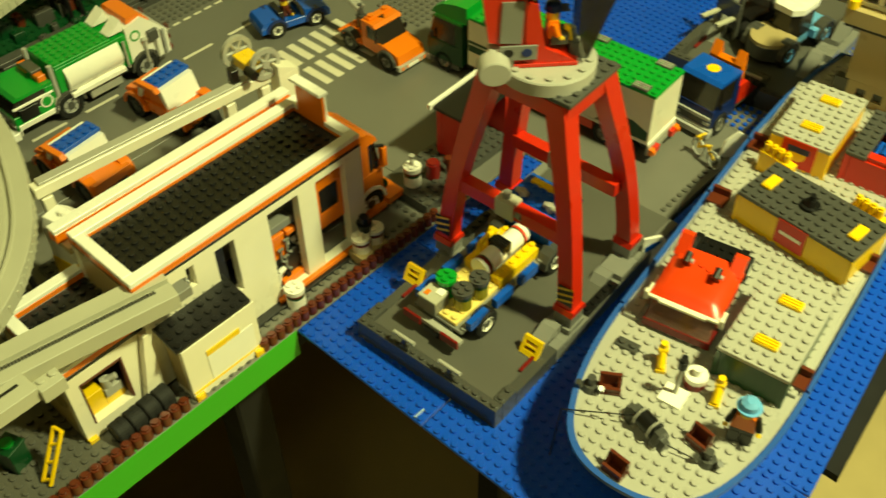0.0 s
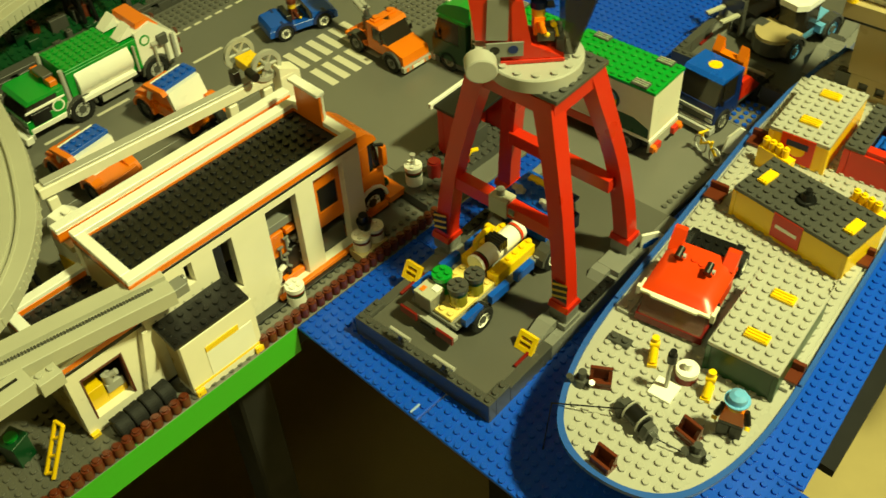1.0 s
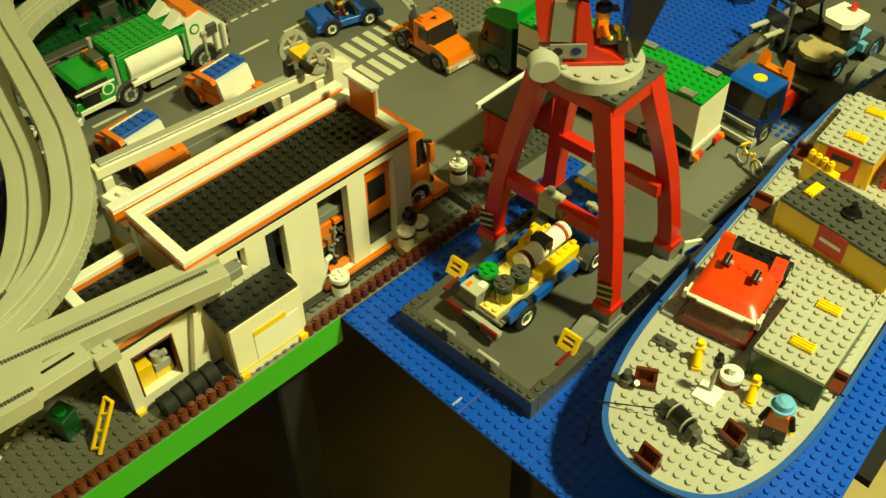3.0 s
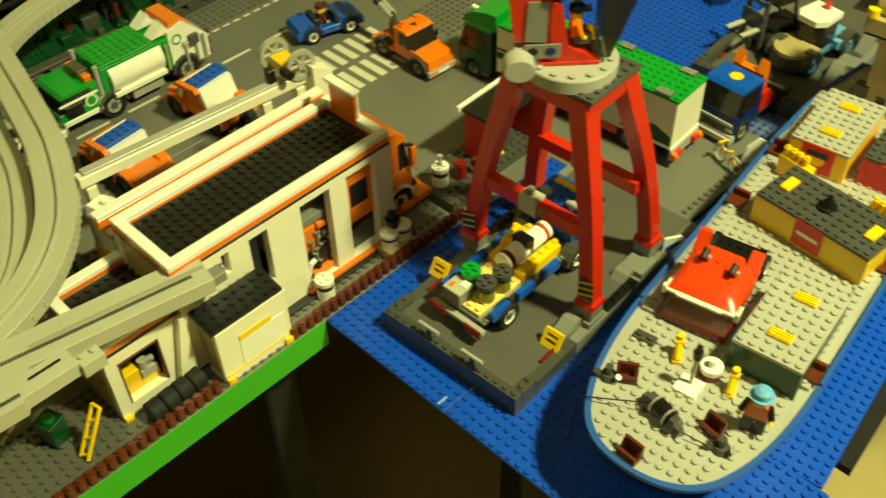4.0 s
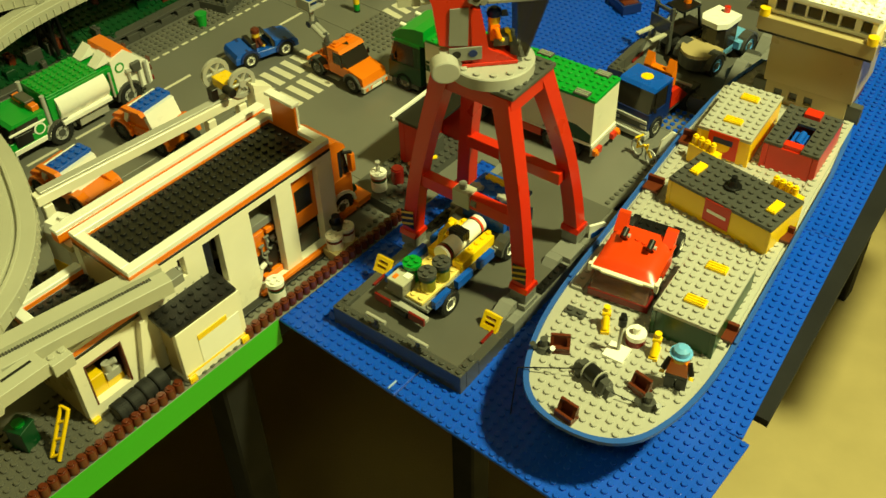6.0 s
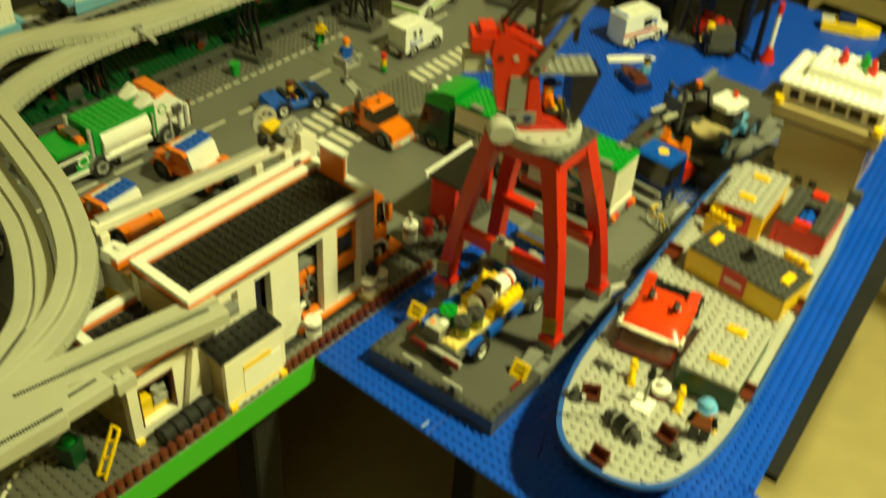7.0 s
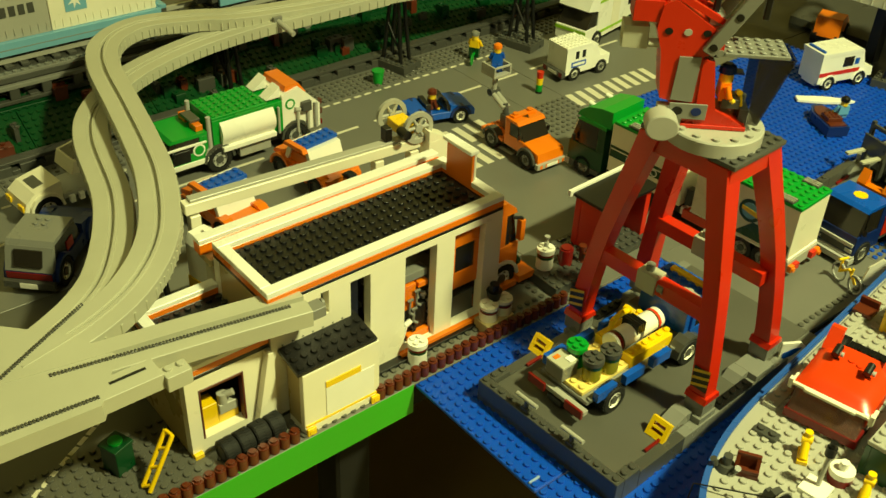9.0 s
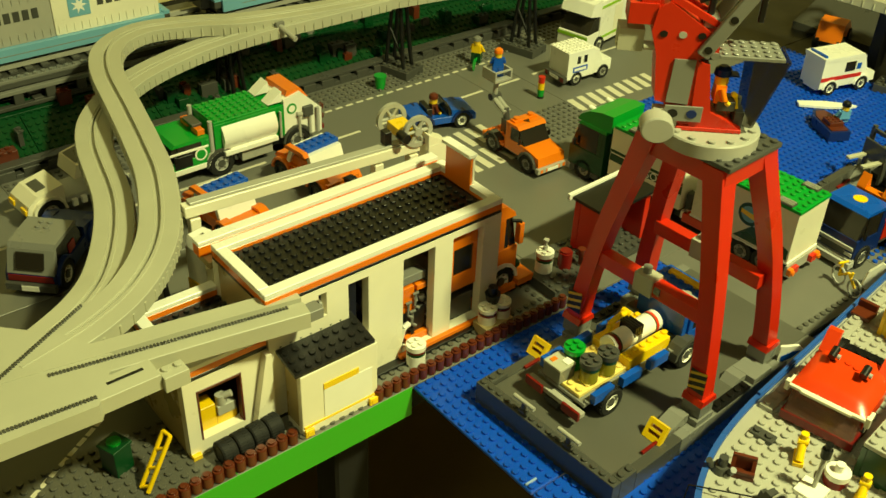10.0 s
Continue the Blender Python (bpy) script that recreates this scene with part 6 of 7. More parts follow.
rolling(am, 6.4, (-4.0, 4.6), 1.6, 1.2, (-6.8, 8), WHITE, WHITE, WHITE)
part("body", Geo().box(-3.0, -7.0, 1.8, 3.0, 4.0, 7.8), WHITE, am)
part("roof", Geo().prism([(-7.2, 7.82), (4.4, 7.82), (3.6, 8.6), (-7.2, 8.6)], "x", -3.1, 3.1), WHITE, am)
part("nose", Geo().prism([(4.02, 1.8), (8.2, 1.8), (8.0, 3.8), (5.6, 4.2), (4.4, 7.6), (4.02, 7.6)], "x", -2.9, 2.9), WHITE, am)
for sd in (-1, 1):
    part("red_stripe", Geo().box(sd * 3.01, -7.0, 3.4, sd * 3.06, 4.0, 4.3), RED, am)
    part("side_window", Geo().box(sd * 3.01, -1.0, 5.0, sd * 3.07, 1.8, 7.2), GLASS, am)
    part("blue_badge", Geo().box(sd * 3.01, 2.2, 5.2, sd * 3.06, 3.4, 6.6), BLUE, am)
part("windscreen", Geo().prism([(5.7, 4.3), (5.9, 4.25), (4.7, 7.4), (4.5, 7.5)], "x", -2.6, 2.6), GLASS, am)
part("light_bar", Geo().box(-2.4, -6.6, 8.62, 2.4, -6.0, 9.0), BLUE, am)

# white racing tow truck and grey saloon
wt = thing("rally_truck", "cream toy truck with black wheels on the road", "truck", at(-47.4, -12.4, 0, 186) @ Matrix.Scale(0.84, 4))
rolling(wt, 6.2, (-5.0, 4.8), 1.9, 1.4, (-7, 7), WHITE, None, DGREY)
part("bonnet", Geo().prism([(2.4, 2.2), (7.8, 2.2), (7.4, 3.6), (6.0, 4.6), (2.4, 5.2)], "x", -2.6, 2.6), CREAM, wt)
part("bonnet_mark", Geo().prism([(4.2, 4.95), (5.6, 4.72), (5.6, 4.8), (4.2, 5.03)], "x", -1.4, 1.4), DGREY, wt)
mudguard(wt, 1.8, 3.2, 4.8, 1.9, CREAM)
mudguard(wt, -3.2, -1.8, 4.8, 1.9, CREAM)
part("bed", Geo().box(-2.4, -7.0, 2.2, 2.4, 2.2, 3.0), LGREY, wt)
part("tail_cab", Geo().prism([(-4.6, 5.2), (0.6, 5.2), (0.0, 7.0), (-3.4, 7.6)], "x", -2.4, 2.4), CREAM, wt)
part("tail_screen", Geo().prism([(-3.2, 7.62), (-0.2, 7.1), (-0.2, 7.16), (-3.2, 7.7)], "x", -1.8, 1.8), DGREY, wt)
part("roll_bar", Geo().tube((-2.2, -4.4, 3.0), (-2.2, -4.0, 5.2), 0.3).tube((2.2, -4.4, 3.0), (2.2, -4.0, 5.2), 0.3), BLACK, wt)
for k in range(4):
    for sd in (-1, 1):
        part("side_exhaust", Geo().box(sd * 2.42, -3.0 + k * 1.3, 1.6, sd * 3.0, -2.3 + k * 1.3, 2.6), WHITE, wt)
part("front_lamp", Geo().box(-2.4, 7.6, 2.4, -1.0, 7.9, 3.2).box(1.0, 7.6, 2.4, 2.4, 7.9, 3.2), YELLOW, wt)

gc = thing("saloon_car", "grey-roofed dark blue toy car", "car", at(-37.4, -18.2, 0, 45) @ Matrix.Scale(0.9, 4))
rolling(gc, 6.2, (-4.2, 4.2), 1.7, 1.3, (-6, 6), WHITE, DBLUE, BLACK)
part("body", Geo().box(-2.8, -6.6, 1.2, 2.8, 6.6, 2.9), DBLUE, gc)
part("bonnet", Geo().prism([(1.6, 2.92), (6.4, 2.92), (6.0, 3.4), (1.6, 4.2)], "x", -2.8, 2.8), DBLUE, gc)
part("roof", Geo().prism([(-5.4, 5.6), (0.4, 5.6), (0.0, 6.1), (-5.0, 6.1)], "x", -2.7, 2.7).studs(-1.2, -2.4, 2, 2, 6.1), MGREY, gc)
part("tail_hatch", Geo().prism([(-6.6, 2.92), (-5.6, 2.92), (-5.0, 5.58), (-5.5, 5.58)], "x", -2.7, 2.7), MGREY, gc)
part("rear_screen", Geo().prism([(-6.62, 3.6), (-6.4, 3.6), (-5.72, 5.3), (-5.9, 5.3)], "x", -1.6, 1.6), GLASS, gc)
part("side_glass", Geo().prism([(-4.8, 2.92), (1.6, 2.92), (0.3, 5.58), (-4.8, 5.58)], "x", -2.5, 2.5), GLASS, gc)
for x in (-2.62, 2.52):
    part("seat", Geo().box(x, -2.2, 3.0, x + 0.1, -0.6, 4.2), RED, gc)
part("rear_lights", Geo().box(-2.6, -6.75, 2.0, 2.6, -6.62, 2.8), DRED, gc)
part("rear_bumper", Geo().box(-2.9, -7.2, 1.0, 2.9, -6.62, 1.9), DGREY, gc)
part("number_plate", Geo().box(-1.0, -7.3, 1.1, 1.0, -7.22, 1.8), WHITE, gc)

# tow trucks half hidden by the gantry
for x, y, t in ((-33.2, -0.8, 97), (-35.2, 12.4, 97)):
    tw = thing("tow_truck", "orange and white toy tow truck with blue light bar", "truck", at(x, y, 0, t), group="orange tow trucks")
    rolling(tw, 5.6, (-3.2, 3.2), 1.4, 1.1, (-5, 5), DGREY, ORANGE, BLACK)
    part("body", Geo().box(-2.4, -5.0, 1.4, 2.4, 4.6, 2.8), ORANGE, tw)
    part("cab_frame", Geo().prism([(-2.6, 2.82), (-2.0, 2.82), (-1.2, 4.9), (1.2, 4.9), (2.2, 2.82), (2.8, 2.82), (1.7, 5.4), (-1.7, 5.4)], "x", -2.4, 2.4), WHITE, tw)
    part("side_screen", Geo().box(-2.1, -1.9, 2.84, 2.1, 1.9, 4.2), ORANGE, tw)
    part("roof", Geo().prism([(-1.9, 5.42), (1.9, 5.42), (1.5, 5.9), (-1.5, 5.9)], "x", -3.2, -2.52), ORANGE, tw)
    part("light_bar", Geo().plate(-2.5, -1.2, 5.42, 2.5, 0.8, 5.9), BLUE, tw)
    part("bonnet", Geo().prism([(2.9, 2.82), (5.0, 2.82), (4.6, 3.4), (2.9, 3.8)], "x", -2.3, 2.3), ORANGE, tw)
part("tyre_stack", wheel_geo(1.4, 1.1)[0], RUBBER, tw, m=at(0, -5.6, 1.8))

# orange service truck parked in the end bay of the station
ob_ = thing("service_truck", "orange toy service truck parked in the bay", "truck", at(-8.5, 13.4, 0, 0))
rolling(ob_, 6.0, (-8.0, 2.2), 1.7, 1.2, (-12, 4.5), WHITE, WHITE, BLACK)
cab_ = part("cab", Geo().box(-2.8, 0.6, 2.2, 2.8, 4.2, 5.6).box(-2.8, 0.6, 5.62, 2.8, 1.4, 9.2).box(-2.8, 1.42, 5.62, -2.4, 2.4, 9.2).box(2.4, 1.42, 5.62, 2.8, 2.4, 9.2), ORANGE, ob_)
part("roof", Geo().prism([(-0.4, 9.22), (3.7, 9.22), (3.5, 9.8), (2.4, 10.7), (0.4, 11.0), (-0.4, 11.0)], "x", -2.8, 2.8), ORANGE, ob_)
part("windscreen", Geo().prism([(3.3, 5.62), (4.05, 5.62), (3.4, 9.2), (2.8, 9.2)], "x", -2.6, 2.6), GLASS, cab_)
for sd in (1, -1):
    part("side_window", Geo().box(min(sd * 2.55, sd * 2.7), 2.42, 5.62, max(sd * 2.55, sd * 2.7), 3.0, 9.2), GLASS, cab_)
    mr = part("side_mirror", Geo().box(min(sd * 2.9, sd * 3.6), 3.6, 6.2, max(sd * 2.9, sd * 3.6), 4.2, 8.6), ORANGE, cab_)
    part("mirror_arm", Geo().tube((sd * 2.8, 3.2, 8.8), (sd * 3.3, 3.9, 8.8), 0.18).tube((sd * 3.3, 3.9, 8.8), (sd * 3.3, 3.9, 8.6), 0.18), BLACK, mr)
part("bumper_lamp", Geo().tube((2.5, 4.2, 3.0), (2.5, 4.6, 3.0), 0.5), DGREEN, ob_)
# dark grey puts the bay's inner shade into the orange truck's body
part("rear_body", Geo().box(-2.8, -12.0, 2.2, 2.8, 0.2, 4.6), DGREY, ob_)
part("lever_board", Geo().box(2.82, -10.8, 2.4, 3.0, -6.8, 5.2), DGREY, ob_)
for k in range(4):
    part("lever", Geo().tube((3.0, -10.2 + k * 0.9, 2.8), (3.3, -10.2 + k * 0.9, 4.8), 0.2).tube((3.1, -10.4 + k * 0.9, 4.8), (3.4, -10.0 + k * 0.9, 5.0), 0.25), CHROME, ob_)
part("front_bumper", Geo().box(-3.0, 4.0, 0.8, 3.6, 6.2, 1.6), ORANGE, ob_)
part("side_step", Geo().box(2.6, -3.0, 0.5, 3.4, 3.9, 1.2), ORANGE, ob_)

# second barge with the blue lorry, forklift and harbour tug vehicle
B2 = at(2.6, 57.5, 0, 3)
b2 = dock_barge("grey quay platform carrying lorry and forklift", B2, 30)
bt = thing("blue_truck", "blue toy lorry with silver bumper on the quay", "truck", at(11.4, 53.2, 0.0, 177) @ Matrix.Scale(0.87, 4))
rolling(bt, 6.4, (-6.4, 2.4), 1.6, 1.3, (-9.5, 4.2), LGREY, None, BLACK)
cab_block(bt, 6.0, -0.8, 4.4, 1.8, 8.2, DBLUE, GLASS, BLUE, nose=0.9)
part("roof_emblem", Geo().tube((0, 1.2, 8.22), (0, 1.2, 8.26), 0.9, n=18), YELLOW, bt)
part("silver_bumper", Geo().box(-3.2, 4.0, 0.7, 3.2, 5.2, 1.5).box(-2.8, 4.45, 3.0, 2.8, 4.7, 3.5), CHROME, bt)
part("flatbed", Geo().box(-2.8, -9.6, 2.2, 2.8, -1.0, 2.8), DGREY, bt)
for x in (-2.9, 2.2):
    part("red_wedge", Geo().prism([(-6.0, 2.82), (-1.2, 2.82), (-1.2, 5.6), (-3.0, 5.6)], "x", x, x + 0.7), RED, bt)
part("flame_fin", Geo().prism([(-2.6, 8.2), (-1.4, 8.2), (-2.2, 10.0)], "x", -2.4, -1.2).prism([(-2.6, 8.2), (-1.4, 8.2), (-2.2, 10.0)], "x", 1.2, 2.4).box(-2.4, -2.6, 6.0, 2.4, -1.4, 8.19), ORANGE, bt)
fk = thing("forklift", "dark grey container forklift with raised mast", "forklift", at(5.8, 70.6, 0.8, 165) @ Matrix.Scale(0.77, 4))
rolling(fk, 5.6, (-2.6, 2.6), 1.5, 1.3, (-4.6, 4.2), YELLOW, None, BLACK)
part("mast", Geo().box(-2.2, 4.2, 0.6, -1.6, 4.9, 9.4).box(1.6, 4.2, 0.6, 2.2, 4.9, 9.4).box(-1.59, 4.3, 8.4, 1.59, 4.8, 9.0).box(-1.59, 4.3, 5.4, 1.59, 4.8, 6.0), DGREY, fk)
part("fork", Geo().box(-2.0, 4.92, 4.4, -1.2, 9.0, 4.8), OGREY, fk)
part("fork", Geo().box(1.2, 4.92, 4.4, 2.0, 9.0, 4.8), OGREY, fk)
part("carriage", Geo().box(-2.4, 4.92, 4.2, 2.4, 5.3, 7.2), DGREY, fk)
part("body", Geo().box(-2.2, -4.6, 1.8, 2.2, 2.0, 3.4), BLACK, fk)
part("guard_frame", Geo().tube((-1.8, -3, 3.4), (-1.8, -2, 7.6), 0.25).tube((1.8, -3, 3.4), (1.8, -2, 7.6), 0.25).box(-2, -2.4, 7.6, 2, 2.2, 8.0), BLACK, fk)
part("beacon", Geo().tube((0, -1, 8.0), (0, -1, 8.9), 0.7), ORANGE, fk)
part("yellow_lever", Geo().tube((0.8, 1.6, 3.4), (0.8, 1.2, 6.2), 0.4), YELLOW, fk)
tg_ = thing("harbour_tug", "white-roofed azure toy harbour tractor with big tyres", "tractor", at(11.4, 70.0, 0.8, 172) @ Matrix.Scale(0.77, 4))
rolling(tg_, 7.6, (-5.4, 4.0), 2.0, 1.6, (-8, 7), AZURE, DGREY, DGREY)
part("hull", Geo().box(-2.2, -8.0, 1.6, 2.2, 6.0, 3.0), AZURE, tg_)
nose = [(3.4 * math.cos(math.pi * k / 8), 4.4 + 3.4 * math.sin(math.pi * k / 8)) for k in range(9)]
part("nose_bumper", Geo().prism([(3.4, 2.0)] + nose + [(-3.4, 2.0)], "z", 1.4, 3.6), DGREY, tg_)
part("nose_deck", Geo().prism([(3.2, 2.0)] + [(x * 0.94, y - 0.1) for x, y in nose] + [(-3.2, 2.0)], "z", 3.62, 4.2), TAN_AND_SHADE, tg_)
part("cabin", Geo().prism([(-2.2, -2.8), (2.2, -2.8), (2.4, 1.0), (1.4, 2.2), (-1.4, 2.2), (-2.4, 1.0)], "z", 3.02, 7.4), GLASS, tg_)
part("roof", Geo().prism([(-2.4, -3.2), (2.4, -3.2), (2.7, 1.0), (1.6, 2.6), (-1.6, 2.6), (-2.7, 1.0)], "z", 7.42, 8.4), WHITE, tg_)
part("beacon", Geo().tube((0, -2.2, 8.4), (0, -2.2, 9.4), 0.55), RED, tg_)
part("side_tank", Geo().box(2.22, -6.4, 2.2, 3.4, -2.4, 3.6), AZURE, tg_)
part("side_tank", Geo().box(-3.4, -6.4, 2.2, -2.22, -2.4, 3.6), AZURE, tg_)

# bicycle and white board by the quay edge
by = thing("bicycle", "toy bicycle with yellow frame at the quay edge", "bicycle", at(15.4, 46.0, 0.0, 70))
for y in (-1.3, 1.3):
    rg = Geo()
    for k in range(16):
        a, b = 2 * math.pi * k / 16, 2 * math.pi * (k + 1) / 16
        rg.tube((0, y + math.cos(a), 1.1 + math.sin(a)), (0, y + math.cos(b), 1.1 + math.sin(b)), 0.13, n=6)
    part("wheel", rg, CHROME, by)
part("frame", Geo().tube((0, -1.3, 1.1), (0, 0, 2.2), 0.16).tube((0, 0, 2.2), (0, 1.3, 1.1), 0.16).tube((0, 1.3, 1.1), (0, 1.2, 2.8), 0.14).tube((-0.6, 1.2, 2.8), (0.6, 1.2, 2.8), 0.14).tube((0, -0.4, 1.8), (0, -0.5, 2.6), 0.14), YELLOW, by)
solid("white_board", Geo().prism([(-1.2, 0), (1.2, 0), (1.6, 2.6), (0.4, 3.4), (-0.8, 2.2)], "x", -0.15, 0.15), WHITE, "white pointed board propped at the quay edge", "board", at(17.0, 48.6, 0, -42))
nb = thing("notice_board", "white and blue board propped between quay and ship", "board", at(19.7, 29.0, 0, -42))
part("panel", Geo().prism([(-1.0, 0), (0.9, 0), (1.3, 3.3), (0.7, 3.9), (-0.9, 3.6)], "x", -0.15, 0.15), WHITE, nb)
part("blue_band", Geo().prism([(-0.7, 1.8), (0.2, 2.4), (0.9, 3.4), (0.2, 3.2), (-0.7, 2.5)], "x", 0.16, 0.2), BLUE, nb)
solid("yellow_cleat", Geo().box(-1, -0.5, 0, 1, 0.5, 0.4).box(-1, -0.5, 0.4, -0.7, 0.5, 1.2).box(0.7, -0.5, 0.4, 1, 0.5, 1.2).box(-0.69, -0.2, 0.9, 0.69, 0.2, 1.2), YELLOW, "yellow mooring cleat on the quay", "cleat", at(18.9, 31.0, 0.0, 40))

# traffic light, cyclist and boats
tl = thing("traffic_light", "small toy traffic light in red, yellow and green", "traffic light", at(-36.9, 50.9, 0))
part("base", Geo().tube((0, 0, 0), (0, 0, 0.3), 0.5), BLACK, tl)
for z, mt in ((0.3, GREEN), (1.3, YELLOW), (2.3, RED)):
    part("lamp", Geo().tube((0, 0, z), (0, 0, z + 0.95), 0.45, 0.5), mt, tl)
figure("toy cyclist with green cap beside the road", at(-50.4, 50.4, 0.6, 30) @ Matrix.Scale(0.8, 4), DGREEN, YELLOW, FIGYEL, "cap", MGREY)
solid("green_bicycle", Geo().tube((0, -1.3, 0.9), (0.1, -1.3, 0.9), 0.9, n=16).tube((0, 1.3, 0.9), (0.1, 1.3, 0.9), 0.9, n=16).tube((0, -1.3, 0.9), (0, 1.3, 1.6), 0.15), GREEN, "small green toy bicycle", "bicycle", at(-50.0, 50.0, 0, 35))
rb = thing("rowing_boat", "dark blue rowing boat with brown seats", "boat", at(-7.0, 76.4, 0.2, 60) @ Matrix.Scale(0.68, 4))
part("hull", Geo().prism([(-2.2, -5), (2.2, -5), (2.4, 2), (1.2, 4.6), (0, 5.4), (-1.2, 4.6), (-2.4, 2)], "z", 0, 2.0), DBLUE, rb)
part("deck", Geo().prism([(-1.7, -4.5), (1.7, -4.5), (1.9, 1.8), (0.9, 4.0), (-0.9, 4.0), (-1.9, 1.8)], "z", 2.01, 2.2), BROWN, rb)
part("seat", Geo().plate(-1.5, -3, 2.22, 1.5, 0, 3.0), BROWN, rb)
figure("toy rower in light blue seated in the boat", at(-5.6, 77.3, 1.7, 60) @ Matrix.Scale(0.8, 4), AZURE, AZURE, FIGYEL, "round", BLACK, True)
solid("surfboard", Geo().prism([(-0.9, -5), (0.9, -5), (1.2, 0), (0.7, 4), (0, 5.4), (-0.7, 4), (-1.2, 0)], "z", 0, 0.4), WHITE, "white surfboard lying by the boat", "surfboard", at(-11.2, 82.6, 0.22, -42) @ Matrix.Scale(0.8, 4))
by2 = thing("buoy", "red and white toy buoy on the water", "buoy", at(5.2, 99.0, 0.2))
part("base", Geo().tube((0, 0, 0), (0, 0, 2.6), 1.3, 0.5), RED, by2)
part("pole", Geo().tube((0, 0, 2.6), (0, 0, 8.4), 0.4), WHITE, by2)
part("tip", Geo().tube((0, 0, 8.4), (0, 0, 10.2), 0.5), RED, by2)
js = thing("jet_boat", "small yellow jet boat on the water", "boat", at(11, 120, 0.2, -70))
part("hull", Geo().prism([(-1.6, -5), (1.6, -5), (1.8, 2), (0, 5), (-1.8, 2)], "z", 0, 1.6), YELLOW, js)
part("engine", Geo().tube((0, -5.2, 1.2), (0, -3.0, 1.2), 1.1), LGREY, js)
part("seat", Geo().box(-0.8, -2.4, 1.62, 0.8, 0.6, 3.0), DBLUE, js)

# ---- monorail ----
def track(name_pts, z, width=3.4):
    """A moulded monorail beam along a line of plan points, with a groove down its middle and ribbed sides."""
    pts = [Vector((x, y, zz)) for x, y, zz in name_pts]
    fine = []
    for i in range(len(pts) - 1):
        p0, p1, p2, p3 = pts[max(i - 1, 0)], pts[i], pts[i + 1], pts[min(i + 2, len(pts) - 1)]
        for k in range(8):
            t = k / 8
            fine.append(0.5 * (2 * p1 + (p2 - p0) * t + (2 * p0 - 5 * p1 + 4 * p2 - p3) * t * t + (3 * p1 - p0 - 3 * p2 + p3) * t * t * t))
    fine.append(pts[-1])
    w = width / 2
    prof = [(-w, -1.5), (-w, -0.06), (-w + 0.06, 0.0), (-0.42, 0.0), (-0.38, -0.1), (-0.2, -0.1), (-0.17, -0.4), (0.1, -0.4), (0.13, 0.08), (0.4, 0.08), (0.44, 0.0), (w - 0.06, 0.0), (w, -0.06), (w, -1.5)]
    g = Geo()
    v = []
    for i, p in enumerate(fine):
        d = (fine[min(i + 1, len(fine) - 1)] - fine[max(i - 1, 0)]).normalized()
        s = Vector((d.y, -d.x, 0)).normalized()
        v += [tuple(p + s * a + Vector((0, 0, b))) for a, b in prof]
    n = len(prof)
    f = []
    for i in range(len(fine) - 1):
        for k in range(n):
            j = (k + 1) % n
            f.append((i * n + k, i * n + j, (i + 1) * n + j, (i + 1) * n + k))
    f.append(tuple(range(n)))
    f.append(tuple(range(len(v) - n, len(v)))[::-1])
    return g.add(v, f), fine


mono = thing("monorail_track", "old light grey moulded monorail track on pylons", "monorail", at(0, 0, 0))
MZ = 12.8
upper = [(-8.0, -30.5, MZ), (-10.0, -24.0, MZ), (-13.2, -18.9, MZ), (-18.6, -14.4, MZ), (-27.1, -10.6, MZ), (-34.5, -8.6, MZ), (-42.0, -6.9, MZ), (-53.0, -4.4, MZ), (-59.0, -1.2, MZ), (-61.6, 4.0, MZ), (-60.0, 10.5, MZ), (-57.4, 16, MZ), (-55.4, 25.5, MZ), (-54.0, 36, MZ), (-52.0, 48, MZ), (-49.4, 62, MZ), (-44.0, 76, MZ), (-36.0, 87, MZ), (-26, 92.5, MZ), (-14, 95, MZ), (0, 96.5, MZ)]
lower = [(-9.0, -30.0, MZ - 0.05), (-13.0, -23.6, MZ - 0.4), (-19.3, -19.0, MZ - 1.6), (-29.0, -14.4, MZ - 2.2), (-41.0, -11.3, MZ - 2.3), (-47.6, -7.9, MZ - 2.3), (-53.4, -1.5, MZ - 2.3), (-56.4, 7.4, MZ - 2.0), (-56.2, 16, MZ - 1.2), (-54.8, 25.5, MZ - 0.5), (-53.8, 36, MZ - 0.06)]
for pts in (upper, lower):
    g, line = track(pts, MZ, 3.7)
    tr = part("beam", g, OGREY, mono)
    rib = Geo()
    acc = 0.0
    for a, b in zip(line, line[1:]):
        acc += (b - a).length
        if acc > 0.8:
            acc = 0.0
            d = (b - a).normalized()
            s = Vector((d.y, -d.x, 0)).normalized()
            for sd in (-1, 1):
                c = a + s * sd * 1.85
                rib.tube((c.x, c.y, c.z - 1.45), (c.x, c.y, c.z - 0.5), 0.13, n=6)
    tagged(part("side_ribs", rib, OGREY, tr), kind="stuff")
st = [(-2.6, -9.6, MZ), (-4.2, -18.0, MZ), (-5.4, -25.0, MZ), (-6.8, -33.0, MZ), (-8.2, -42, MZ)]
g, line = track(st, MZ, 3.8)
br = part("branch_beam", g, OGREY, mono)
jn = part("junction_plate", Geo().prism([(-0.6, -27.5), (-1.6, -46.0), (-16.5, -46.0), (-14.2, -31.0), (-9.2, -26.2), (-5.0, -24.4)][::-1], "z", MZ - 1.5, MZ + 0.02), OGREY, mono)
rk = Geo()
for k in range(70):
    y = -11.2 - k * 0.26
    x = -2.0 - (-9.6 - y) * 0.185
    rk.box(x - 0.16, y - 0.08, MZ + 0.02, x + 0.16, y + 0.08, MZ + 0.16, 0.01)
